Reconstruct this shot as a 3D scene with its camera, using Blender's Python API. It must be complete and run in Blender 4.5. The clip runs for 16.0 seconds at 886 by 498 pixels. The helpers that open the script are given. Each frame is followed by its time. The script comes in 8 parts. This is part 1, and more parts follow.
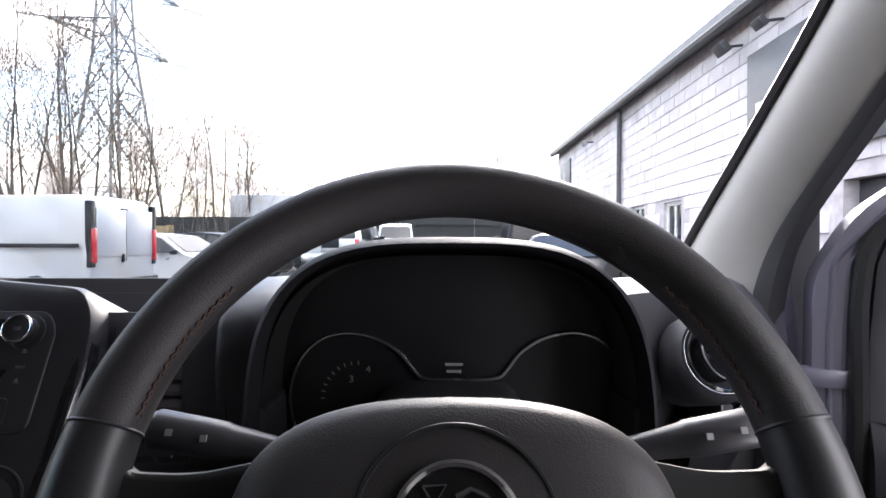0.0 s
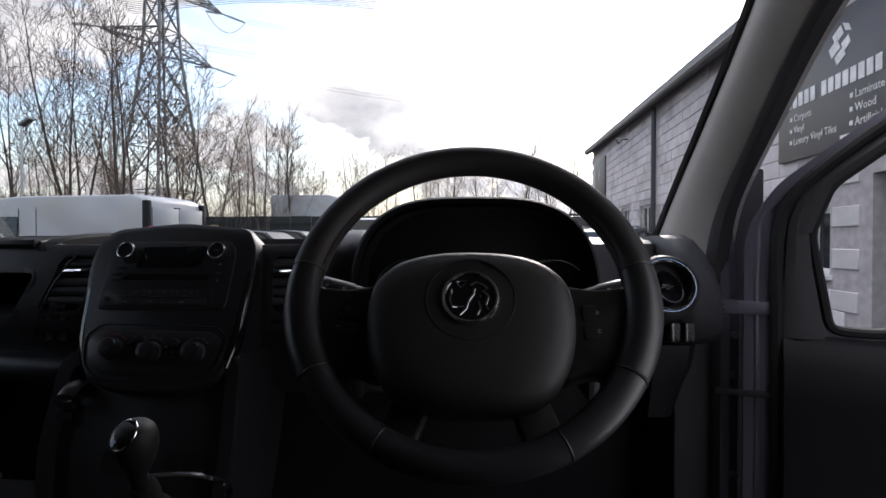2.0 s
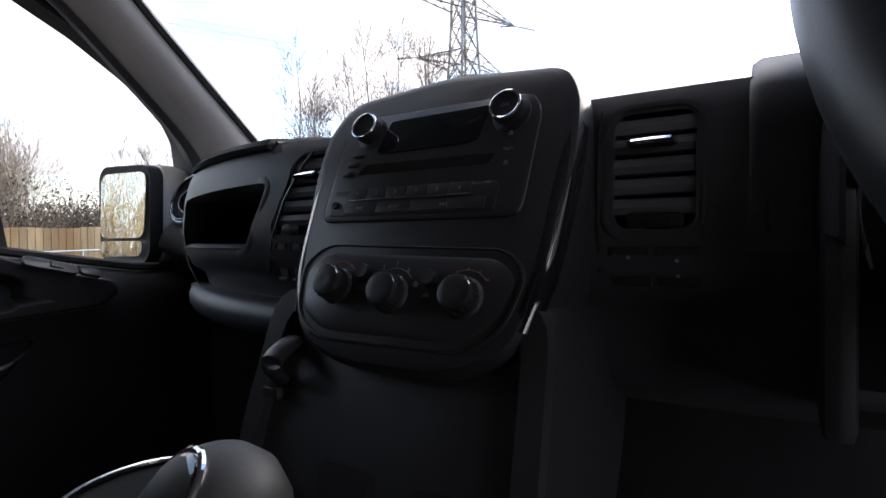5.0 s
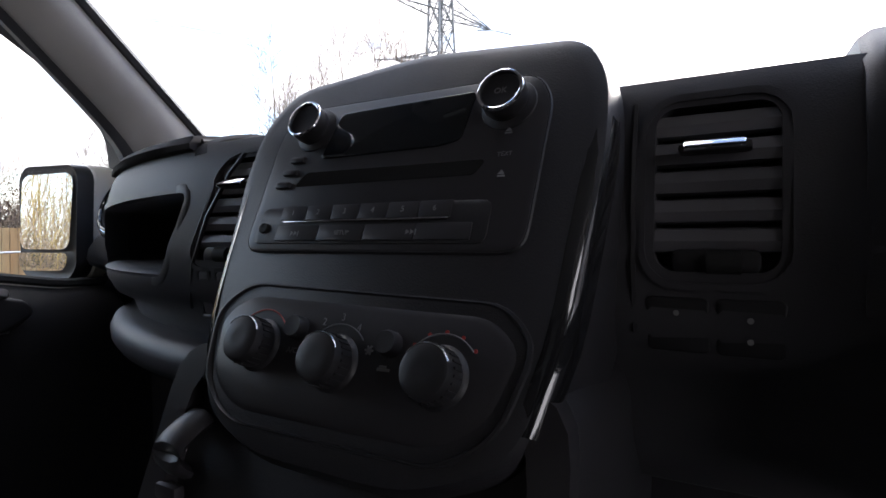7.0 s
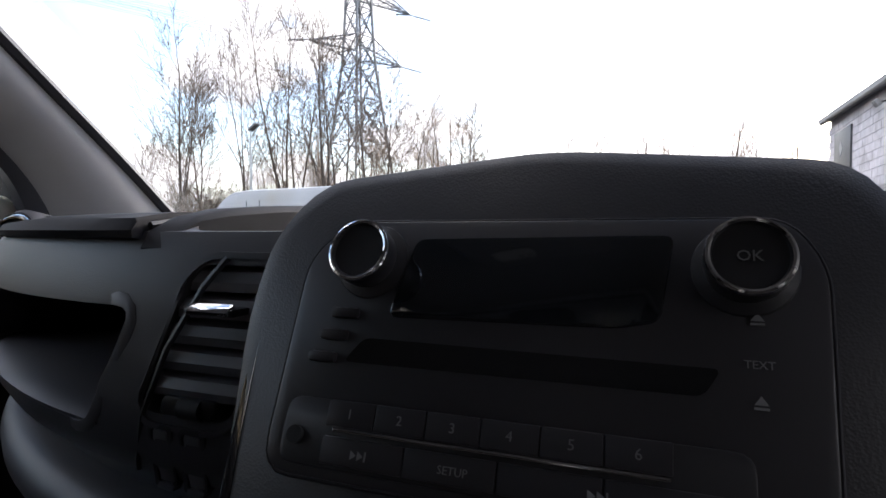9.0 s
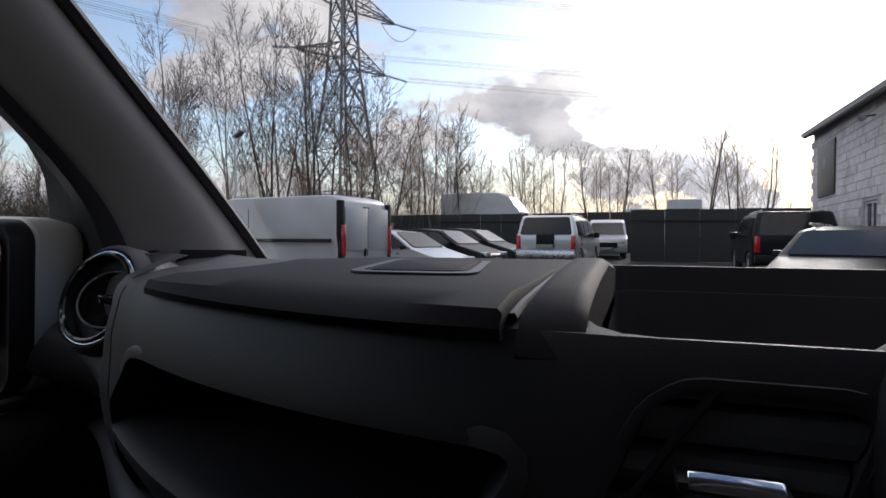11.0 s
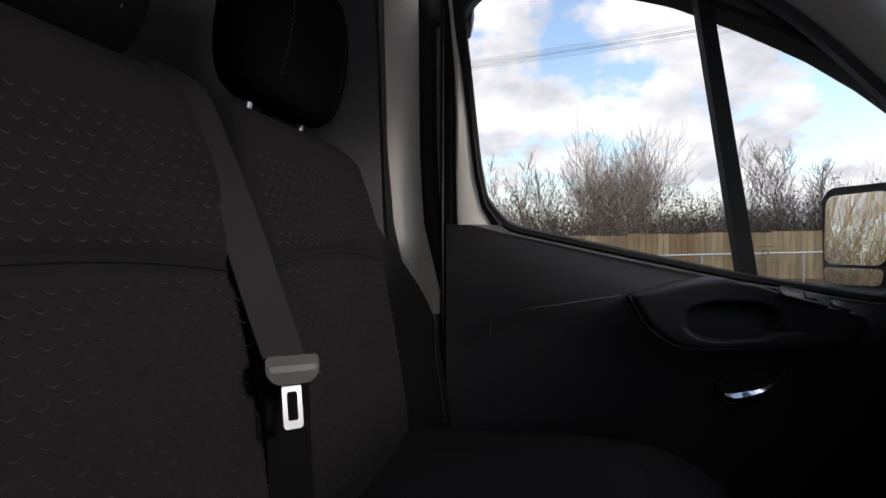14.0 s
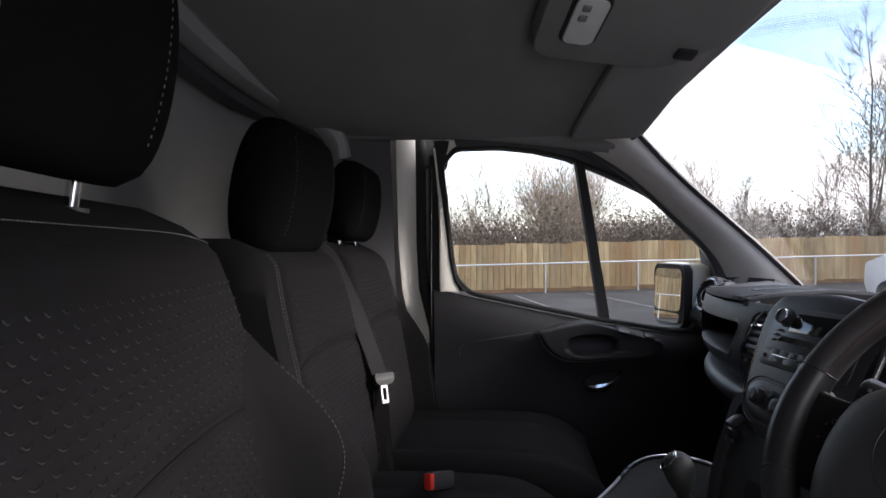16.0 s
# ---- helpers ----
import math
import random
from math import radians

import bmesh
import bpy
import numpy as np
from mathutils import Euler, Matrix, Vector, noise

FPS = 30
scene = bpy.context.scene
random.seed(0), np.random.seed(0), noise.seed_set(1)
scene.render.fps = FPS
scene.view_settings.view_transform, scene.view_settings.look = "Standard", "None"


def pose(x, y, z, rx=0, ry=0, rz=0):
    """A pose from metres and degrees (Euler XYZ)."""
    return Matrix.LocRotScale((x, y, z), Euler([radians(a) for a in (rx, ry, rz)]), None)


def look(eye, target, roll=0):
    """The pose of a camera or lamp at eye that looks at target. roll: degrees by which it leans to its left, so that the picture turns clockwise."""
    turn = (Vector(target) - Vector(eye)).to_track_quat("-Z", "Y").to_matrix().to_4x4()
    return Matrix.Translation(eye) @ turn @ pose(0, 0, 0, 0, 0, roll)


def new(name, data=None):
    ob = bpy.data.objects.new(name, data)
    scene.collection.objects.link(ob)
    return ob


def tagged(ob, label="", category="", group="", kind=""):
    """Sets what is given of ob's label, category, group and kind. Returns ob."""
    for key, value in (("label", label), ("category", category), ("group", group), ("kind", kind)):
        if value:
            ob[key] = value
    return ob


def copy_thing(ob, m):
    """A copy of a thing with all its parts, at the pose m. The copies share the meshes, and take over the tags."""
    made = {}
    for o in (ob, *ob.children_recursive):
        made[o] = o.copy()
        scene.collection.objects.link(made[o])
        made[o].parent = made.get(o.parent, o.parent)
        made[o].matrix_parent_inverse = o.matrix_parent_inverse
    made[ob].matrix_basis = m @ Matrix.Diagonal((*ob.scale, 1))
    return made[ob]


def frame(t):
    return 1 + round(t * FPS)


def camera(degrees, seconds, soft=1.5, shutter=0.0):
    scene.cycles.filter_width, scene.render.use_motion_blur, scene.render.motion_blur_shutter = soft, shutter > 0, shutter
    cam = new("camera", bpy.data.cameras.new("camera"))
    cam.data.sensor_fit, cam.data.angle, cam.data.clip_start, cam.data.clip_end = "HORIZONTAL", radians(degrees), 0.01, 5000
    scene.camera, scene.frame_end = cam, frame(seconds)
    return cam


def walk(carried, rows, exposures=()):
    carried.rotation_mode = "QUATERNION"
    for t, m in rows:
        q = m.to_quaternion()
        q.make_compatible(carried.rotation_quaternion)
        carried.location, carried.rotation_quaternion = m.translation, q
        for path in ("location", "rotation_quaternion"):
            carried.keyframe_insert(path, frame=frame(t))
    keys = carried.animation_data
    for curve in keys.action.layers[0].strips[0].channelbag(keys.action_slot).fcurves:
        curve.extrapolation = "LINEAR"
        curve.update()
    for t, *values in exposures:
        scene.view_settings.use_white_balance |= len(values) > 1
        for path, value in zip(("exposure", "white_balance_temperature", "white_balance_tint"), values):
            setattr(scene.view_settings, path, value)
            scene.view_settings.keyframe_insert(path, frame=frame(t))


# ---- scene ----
cam = camera(78.0, 16.0, soft=1.6)
walk(cam, [
    (0.0, pose(0.4226, -0.2410, 1.5499, 89.14, -0.08, -0.84)),
    (0.5, pose(0.4273, -0.3655, 1.5514, 89.06, -0.34, -0.12)),
    (1.0, pose(0.4317, -0.4625, 1.5420, 89.04, -0.15, 0.56)),
    (1.5, pose(0.4308, -0.5198, 1.5178, 89.03, -0.08, 1.23)),
    (2.0, pose(0.4312, -0.5485, 1.4871, 89.10, 0.02, 2.83)),
    (2.5, pose(0.4300, -0.5500, 1.4622, 89.12, 0.11, 4.95)),
    (3.0, pose(0.4119, -0.4536, 1.4622, 88.96, 0.23, 8.82)),
    (3.5, pose(0.3716, -0.3573, 1.4242, 88.91, 0.26, 13.79)),
    (4.0, pose(0.3444, -0.2914, 1.4020, 88.78, 0.25, 21.07)),
    (4.5, pose(0.2824, -0.2057, 1.3690, 89.13, 0.45, 32.29)),
    (7.0, pose(0.1737, -0.0231, 1.3926, 89.35, 0.05, 29.72)),
    (7.5, pose(0.1261, -0.0134, 1.3981, 89.56, -0.13, 25.65)),
    (8.0, pose(0.0827, 0.0178, 1.4014, 89.11, -0.18, 23.90)),
    (8.5, pose(0.0665, 0.0353, 1.4499, 87.80, 0.13, 22.78)),
    (10.8, pose(-0.1961, 0.0908, 1.5130, 88.89, -0.20, 16.91)),
    (11.0, pose(-0.2124, 0.0828, 1.5159, 88.83, -0.15, 19.47)),
    (11.5, pose(-0.2462, 0.0486, 1.5062, 89.00, -0.03, 32.58)),
    (12.0, pose(-0.2601, -0.0303, 1.4931, 89.80, -0.12, 50.53)),
    (12.5, pose(-0.2477, -0.1234, 1.4846, 89.78, -0.01, 70.15)),
    (13.0, pose(-0.1955, -0.2265, 1.4702, 90.36, 0.32, 83.03)),
    (13.5, pose(-0.0547, -0.2737, 1.4508, 90.76, 0.18, 88.27)),
    (14.0, pose(0.1032, -0.3051, 1.4165, 89.75, -0.04, 90.33)),
    (14.5, pose(0.2656, -0.3395, 1.4267, 89.91, -0.09, 90.51)),
    (15.0, pose(0.4493, -0.3846, 1.5160, 90.09, 0.03, 90.47)),
    (15.5, pose(0.6509, -0.3901, 1.6053, 90.09, 0.18, 90.42)),
    (16.0, pose(0.8096, -0.4178, 1.5871, 90.03, 0.08, 85.21)),
], exposures=[(0, 2.4, 6450, 16), (0.5, 1.6, 6450, 16), (1, 1.15, 6450, 16), (2, 0.6, 6450, 16), (3, 0.6, 6450, 16), (4.5, 1.38, 6450, 16), (7, 1.95, 6450, 16), (8.5, 1.75, 6450, 16), (10.8, 0.2, 6450, 16), (11.5, -0.1, 6450, 16), (12.5, 0.15, 6450, 16), (13.5, 0.45, 6450, 16), (14.5, 0.98, 6450, 16), (15.2, 1.35, 6450, 16), (16, 1.6, 6450, 16)])

# ---- world and sun ----
SUN_AZ, SUN_EL = radians(15), radians(24)  # to the right of straight ahead, above the horizon
sun_dir = Vector((math.sin(SUN_AZ) * math.cos(SUN_EL), math.cos(SUN_AZ) * math.cos(SUN_EL), math.sin(SUN_EL)))


def build_world():
    w = bpy.data.worlds.new("sky")
    w.use_nodes = True
    scene.world = w
    nt = w.node_tree
    nt.nodes.clear()
    N, L = nt.nodes.new, nt.links.new
    out, bg = N("ShaderNodeOutputWorld"), N("ShaderNodeBackground")
    sky = N("ShaderNodeTexSky")
    sky.sky_type, sky.sun_disc, sky.sun_elevation, sky.sun_rotation = "NISHITA", False, SUN_EL, SUN_AZ
    sky.air_density, sky.dust_density = 1.1, 0.8
    co = N("ShaderNodeTexCoord")
    # flatten the dome so that the clouds crowd towards the horizon
    sep = N("ShaderNodeSeparateXYZ")
    L(co.outputs["Generated"], sep.inputs[0])
    up = N("ShaderNodeMath"); up.operation = "ADD"; up.inputs[1].default_value = 0.42
    L(sep.outputs["Z"], up.inputs[0])
    mx = N("ShaderNodeMath"); mx.operation = "MAXIMUM"; mx.inputs[1].default_value = 0.05
    L(up.outputs[0], mx.inputs[0])
    div = N("ShaderNodeVectorMath"); div.operation = "DIVIDE"
    L(co.outputs["Generated"], div.inputs[0])
    cmb = N("ShaderNodeCombineXYZ")
    for k in range(3):
        L(mx.outputs[0], cmb.inputs[k])
    L(cmb.outputs[0], div.inputs[1])
    n1 = N("ShaderNodeTexNoise"); n1.inputs["Scale"].default_value = 2.6; n1.inputs["Detail"].default_value = 9; n1.inputs["Roughness"].default_value = 0.55
    L(div.outputs[0], n1.inputs["Vector"])
    cover = N("ShaderNodeValToRGB")
    cover.color_ramp.elements[0].position, cover.color_ramp.elements[1].position = 0.475, 0.535
    L(n1.outputs["Fac"], cover.inputs[0])
    # cloud shade: grey bases, white tops
    n2 = N("ShaderNodeTexNoise"); n2.inputs["Scale"].default_value = 4.5; n2.inputs["Detail"].default_value = 7
    shift = N("ShaderNodeVectorMath"); shift.operation = "ADD"; shift.inputs[1].default_value = (3.1, 1.7, 0.12)
    L(div.outputs[0], shift.inputs[0]); L(shift.outputs[0], n2.inputs["Vector"])
    shade = N("ShaderNodeValToRGB")
    shade.color_ramp.elements[0].position, shade.color_ramp.elements[0].color = 0.36, (0.58, 0.59, 0.62, 1)
    shade.color_ramp.elements[1].position, shade.color_ramp.elements[1].color = 0.60, (1.0, 0.99, 0.97, 1)
    L(n2.outputs["Fac"], shade.inputs[0])
    # forward scattering: sky and cloud are brightest about the sun
    dot = N("ShaderNodeVectorMath"); dot.operation = "DOT_PRODUCT"; dot.inputs[1].default_value = sun_dir
    L(co.outputs["Generated"], dot.inputs[0])
    pw = N("ShaderNodeMapRange"); pw.inputs["From Min"].default_value = 0.86; pw.inputs["From Max"].default_value = 1.0
    pw.inputs["To Min"].default_value = 0.0; pw.inputs["To Max"].default_value = 1.0
    L(dot.outputs["Value"], pw.inputs["Value"])
    sq = N("ShaderNodeMath"); sq.operation = "POWER"; sq.inputs[1].default_value = 4.0
    L(pw.outputs[0], sq.inputs[0])
    gain = N("ShaderNodeMath"); gain.operation = "MULTIPLY_ADD"; gain.inputs[1].default_value = 5.0; gain.inputs[2].default_value = 0.80
    L(sq.outputs[0], gain.inputs[0])
    # cloud is brighter overhead than near the horizon
    zen = N("ShaderNodeMapRange"); zen.inputs["From Min"].default_value = 0.50; zen.inputs["From Max"].default_value = 0.95
    zen.inputs["To Min"].default_value = 1.0; zen.inputs["To Max"].default_value = 4.0
    L(sep.outputs["Z"], zen.inputs["Value"])
    gz2 = N("ShaderNodeMath"); gz2.operation = "MULTIPLY"
    L(gain.outputs[0], gz2.inputs[0]); L(zen.outputs[0], gz2.inputs[1])
    cl = N("ShaderNodeVectorMath"); cl.operation = "SCALE"
    L(shade.outputs[0], cl.inputs[0]); L(gz2.outputs[0], cl.inputs["Scale"])
    sk = N("ShaderNodeVectorMath"); sk.operation = "SCALE"; sk.inputs["Scale"].default_value = 0.18
    L(sky.outputs[0], sk.inputs[0])
    # thin veil of cloud round the sun
    veil = N("ShaderNodeMath"); veil.operation = "MAXIMUM"
    L(cover.outputs[0], veil.inputs[0])
    vs = N("ShaderNodeMath"); vs.operation = "MULTIPLY"; vs.inputs[1].default_value = 0.45; vs.use_clamp = True
    L(sq.outputs[0], vs.inputs[0]); L(vs.outputs[0], veil.inputs[1])
    hz = N("ShaderNodeMapRange"); hz.inputs["From Min"].default_value = 0.16; hz.inputs["From Max"].default_value = 0.0
    L(sep.outputs["Z"], hz.inputs["Value"])
    haze = N("ShaderNodeMath"); haze.operation = "MAXIMUM"
    L(veil.outputs[0], haze.inputs[0]); L(hz.outputs[0], haze.inputs[1])
    veil = haze
    mix = N("ShaderNodeMix"); mix.data_type = "RGBA"
    L(veil.outputs[0], mix.inputs["Factor"])
    L(sk.outputs[0], mix.inputs["A"]); L(cl.outputs[0], mix.inputs["B"])
    L(mix.outputs["Result"], bg.inputs["Color"])
    bg.inputs["Strength"].default_value = 1.0
    L(bg.outputs[0], out.inputs["Surface"])


build_world()
sun = new("sun", bpy.data.lights.new("sun", "SUN"))
sun.data.energy, sun.data.angle, sun.data.color = 1.0, radians(10), (1.0, 0.95, 0.86)
sun.matrix_world = look(sun_dir * 60, (0, 0, 0))

# fill lamp added in the open driver's doorway, beyond the sky's own light
doorway = bpy.data.lights.new("doorway_daylight", "AREA")
doorway.shape, doorway.size, doorway.size_y, doorway.energy, doorway.color = "RECTANGLE", 0.50, 0.85, 1.7, (0.96, 0.98, 1.0)
new("doorway_daylight", doorway).matrix_world = look((0.985, -0.26, 1.47), (-0.9, -0.30, 1.45))


# ---- materials ----
def mat(name, col, rough=0.5, metal=0.0, var=0.18, scale=9.0, bump=0.15, bscale=350.0, spec=0.5, coat=0.0, island=0.0, rand=0.0, stretch=(1, 1, 1), dist=0.0006, dirt=None, dscale=2.0, wear=0.08):
    m = bpy.data.materials.new(name)
    m.use_nodes = True
    nt = m.node_tree
    N, L = nt.nodes.new, nt.links.new
    b = nt.nodes["Principled BSDF"]
    b.inputs["Roughness"].default_value, b.inputs["Metallic"].default_value = rough, metal
    b.inputs["Specular IOR Level"].default_value = spec
    b.inputs["Coat Weight"].default_value = coat
    co, mp = N("ShaderNodeTexCoord"), N("ShaderNodeMapping")
    L(co.outputs["Object"], mp.inputs["Vector"])
    mp.inputs["Scale"].default_value = stretch
    n1 = N("ShaderNodeTexNoise")
    n1.inputs["Scale"].default_value, n1.inputs["Detail"].default_value = scale, 5
    L(mp.outputs[0], n1.inputs["Vector"])
    ramp = N("ShaderNodeMapRange")
    ramp.inputs["From Min"].default_value, ramp.inputs["From Max"].default_value = 0.3, 0.7
    ramp.inputs["To Min"].default_value, ramp.inputs["To Max"].default_value = 1 - var, 1 + var
    L(n1.outputs["Fac"], ramp.inputs["Value"])
    last = ramp.outputs[0]
    for use, node, sock in ((island, "ShaderNodeNewGeometry", "Random Per Island"), (rand, "ShaderNodeObjectInfo", "Random")):
        if use:
            g, r, mu = N(node), N("ShaderNodeMapRange"), N("ShaderNodeMath")
            r.inputs["To Min"].default_value, r.inputs["To Max"].default_value = 1 - use, 1 + use
            mu.operation = "MULTIPLY"
            L(g.outputs[sock], r.inputs["Value"]); L(r.outputs[0], mu.inputs[0]); L(last, mu.inputs[1])
            last = mu.outputs[0]
    sc = N("ShaderNodeVectorMath"); sc.operation = "SCALE"; sc.inputs[0].default_value = col[:3]
    L(last, sc.inputs["Scale"])
    colour = sc.outputs[0]
    if dirt:
        n3, r3, mxx = N("ShaderNodeTexNoise"), N("ShaderNodeMapRange"), N("ShaderNodeMix")
        n3.inputs["Scale"].default_value, n3.inputs["Detail"].default_value = dscale, 8
        L(mp.outputs[0], n3.inputs["Vector"])
        r3.inputs["From Min"].default_value, r3.inputs["From Max"].default_value = 0.48, 0.72
        L(n3.outputs["Fac"], r3.inputs["Value"])
        mxx.data_type = "RGBA"
        L(r3.outputs[0], mxx.inputs["Factor"]); L(colour, mxx.inputs["A"]); mxx.inputs["B"].default_value = (*dirt, 1)
        colour = mxx.outputs["Result"]
    L(colour, b.inputs["Base Color"])
    # wear in the gloss
    rr = N("ShaderNodeMapRange")
    rr.inputs["To Min"].default_value, rr.inputs["To Max"].default_value = max(0.02 if wear else 0.0, rough - wear), min(1, rough + wear)
    L(n1.outputs["Fac"], rr.inputs["Value"]); L(rr.outputs[0], b.inputs["Roughness"])
    if bump:
        n2, bp = N("ShaderNodeTexNoise"), N("ShaderNodeBump")
        n2.inputs["Scale"].default_value, n2.inputs["Detail"].default_value = bscale, 3
        L(mp.outputs[0], n2.inputs["Vector"])
        bp.inputs["Strength"].default_value, bp.inputs["Distance"].default_value = bump, dist
        L(n2.outputs["Fac"], bp.inputs["Height"]); L(bp.outputs[0], b.inputs["Normal"])
    return m


def glass_mat(name, tint, gloss=0.06):
    m = bpy.data.materials.new(name)
    m.use_nodes = True
    nt = m.node_tree
    nt.nodes.clear()
    N, L = nt.nodes.new, nt.links.new
    out, tr, gl, mx, fr = N("ShaderNodeOutputMaterial"), N("ShaderNodeBsdfTransparent"), N("ShaderNodeBsdfGlossy"), N("ShaderNodeMixShader"), N("ShaderNodeFresnel")
    tr.inputs["Color"].default_value = (*tint, 1)
    gl.inputs["Roughness"].default_value = 0.01
    fr.inputs["IOR"].default_value = 1.45
    sc = N("ShaderNodeMath"); sc.operation = "MULTIPLY"; sc.inputs[1].default_value = gloss * 16
    L(fr.outputs[0], sc.inputs[0])
    L(sc.outputs[0], mx.inputs[0]); L(tr.outputs[0], mx.inputs[1]); L(gl.outputs[0], mx.inputs[2])
    L(mx.outputs[0], out.inputs["Surface"])
    return m


def grain_mat(name, col, rough, cell=700.0, bump=0.35, spec=0.4):
    """Moulded plastic or leather: a fine pebbled grain."""
    m = mat(name, col, rough, var=0.12, scale=6, bump=0, spec=spec)
    nt = m.node_tree
    N, L = nt.nodes.new, nt.links.new
    co, vo, bp = N("ShaderNodeTexCoord"), N("ShaderNodeTexVoronoi"), N("ShaderNodeBump")
    vo.inputs["Scale"].default_value = cell
    L(co.outputs["Object"], vo.inputs["Vector"])
    bp.inputs["Strength"].default_value, bp.inputs["Distance"].default_value = bump, 0.0005
    L(vo.outputs["Distance"], bp.inputs["Height"]); L(bp.outputs[0], nt.nodes["Principled BSDF"].inputs["Normal"])
    return m


PLASTIC = grain_mat("dash_plastic", (0.052, 0.050, 0.055), 0.48, 1100, 0.2, spec=0.45)
# darker copy of the dash plastic: the console's shade is in its colour
PLASTIC_SHADED = grain_mat("dash_plastic_shaded", (0.026, 0.025, 0.028), 0.44, 1100, 0.2, spec=0.5)
LIP = grain_mat("lip_plastic", (0.082, 0.080, 0.087), 0.44, 1100, 0.15, spec=0.45)
PAD = grain_mat("dash_pad", (0.017, 0.016, 0.0185), 0.66, 1300, 0.16, spec=0.14)
DARK = mat("black_plastic", (0.022, 0.021, 0.023), 0.45, bump=0.1)
GLOSS = mat("piano_black", (0.012, 0.012, 0.013), 0.08, bump=0.0, coat=0.4)
LEATHER = grain_mat("leather", (0.036, 0.033, 0.033), 0.52, 900, 0.28)
SMOOTH = mat("satin_plastic", (0.034, 0.032, 0.035), 0.36, bump=0.05)
CHROME = mat("chrome", (0.75, 0.75, 0.77), 0.10, 1.0, var=0.04, bump=0.0)
SATIN = mat("satin_silver", (0.55, 0.56, 0.58), 0.28, 1.0, var=0.05, bump=0.0)
RUBBER = mat("rubber", (0.014, 0.014, 0.014), 0.75, bump=0.2)
LCD = mat("lcd_screen", (0.012, 0.014, 0.017), 0.07, bump=0.0, coat=0.3)
MARK = mat("white_marking", (0.36, 0.36, 0.36), 0.5, bump=0.0)
MARKDIM = mat("grey_marking", (0.22, 0.22, 0.22), 0.5, bump=0.0)
REDMARK = mat("red_marking", (0.45, 0.04, 0.03), 0.5, bump=0.0)
PILLAR = mat("pillar_trim", (0.50, 0.48, 0.45), 0.62, var=0.06, bump=0.2, bscale=900)
DPILLAR = mat("dark_pillar_trim", (0.055, 0.054, 0.058), 0.55, var=0.1, bump=0.2, bscale=900)
HEADLINER = mat("headliner_cloth", (0.21, 0.204, 0.199), 0.95, var=0.06, bump=0.4, bscale=700)
CREAM = mat("white_body_paint", (0.82, 0.79, 0.71), 0.45, var=0.04, bump=0.0)
STEEL = mat("bulkhead_paint", (0.31, 0.31, 0.31), 0.45, var=0.06, bump=0.05)
# driver's side body colour, darker and more lilac than the van's cream-white
LILAC = mat("lilac_silver_body", (0.21, 0.20, 0.255), 0.34, 0.45, var=0.05, bump=0.0, coat=0.5)
DOORTRIM = grain_mat("door_trim", (0.014, 0.0135, 0.015), 0.55, spec=0.22)
CARPET = mat("floor_mat", (0.02, 0.02, 0.02), 0.95, bump=0.6, bscale=200)
MIRROR = mat("mirror_glass", (0.80, 0.82, 0.83), 0.0, 1.0, var=0.01, bump=0.0, wear=0.0)
SCREEN = glass_mat("windscreen_glass", (0.95, 0.96, 0.96), 0.007)
PANE = glass_mat("window_glass", (0.94, 0.96, 0.96), 0.02)
REDP = mat("red_plastic", (0.55, 0.03, 0.02), 0.4, bump=0.0)
TONGUE = mat("bright_steel", (0.42, 0.43, 0.45), 0.30, 0.85, var=0.05, bump=0.0)
THREAD = mat("grey_thread", (0.13, 0.125, 0.12), 0.9, bump=0.0)
WEB = mat("belt_webbing", (0.015, 0.0145, 0.015), 0.7, spec=0.15, var=0.1, bump=0.5, bscale=600, stretch=(1, 1, 0.2))


VENT = mat("vent_plastic", (0.15, 0.145, 0.155), 0.42, bump=0.05)
SATINBLACK = mat("grip_plastic", (0.026, 0.025, 0.026), 0.40, bump=0.06, bscale=900)
STITCH = mat("brown_thread", (0.075, 0.045, 0.040), 0.8, bump=0.0)
DIALBLACK = mat("instrument_black", (0.010, 0.010, 0.011), 0.35, bump=0.0, spec=0.3)
SPOKE = mat("spoke_plastic", (0.012, 0.012, 0.012), 0.6, bump=0.1)


def cloth_mat(name, col, spec=0.12):
    """Dark woven seat cloth."""
    m = mat(name, col, 0.88, var=0.14, scale=14, bump=0, spec=spec)
    nt = m.node_tree
    N, L = nt.nodes.new, nt.links.new
    co = N("ShaderNodeTexCoord")
    fine, bp = N("ShaderNodeTexNoise"), N("ShaderNodeBump")
    fine.inputs["Scale"].default_value = 900
    L(co.outputs["Object"], fine.inputs["Vector"])
    bp.inputs["Strength"].default_value, bp.inputs["Distance"].default_value = 0.5, 0.0008
    L(fine.outputs["Fac"], bp.inputs["Height"])
    L(bp.outputs[0], nt.nodes["Principled BSDF"].inputs["Normal"])
    return m


CLOTH = cloth_mat("seat_cloth", (0.0100, 0.0092, 0.0100))
SIDECLOTH = cloth_mat("bolster_cloth", (0.0085, 0.0081, 0.0085))
HEADCLOTH = cloth_mat("headrest_cloth", (0.0055, 0.0052, 0.0055), 0.04)
# paler than the cloth: highlights of its pressed relief, put into colour
CRESCENT = mat("crescent_highlight", (0.050, 0.047, 0.050), 0.42, bump=0.0)


# ---- mesh helpers ----
def finish(bm, angle=38):
    bmesh.ops.recalc_face_normals(bm, faces=bm.faces)
    lim = radians(angle)
    for f in bm.faces:
        f.smooth = True
    for e in bm.edges:
        if len(e.link_faces) == 2 and e.calc_face_angle(0) > lim:
            e.smooth = False


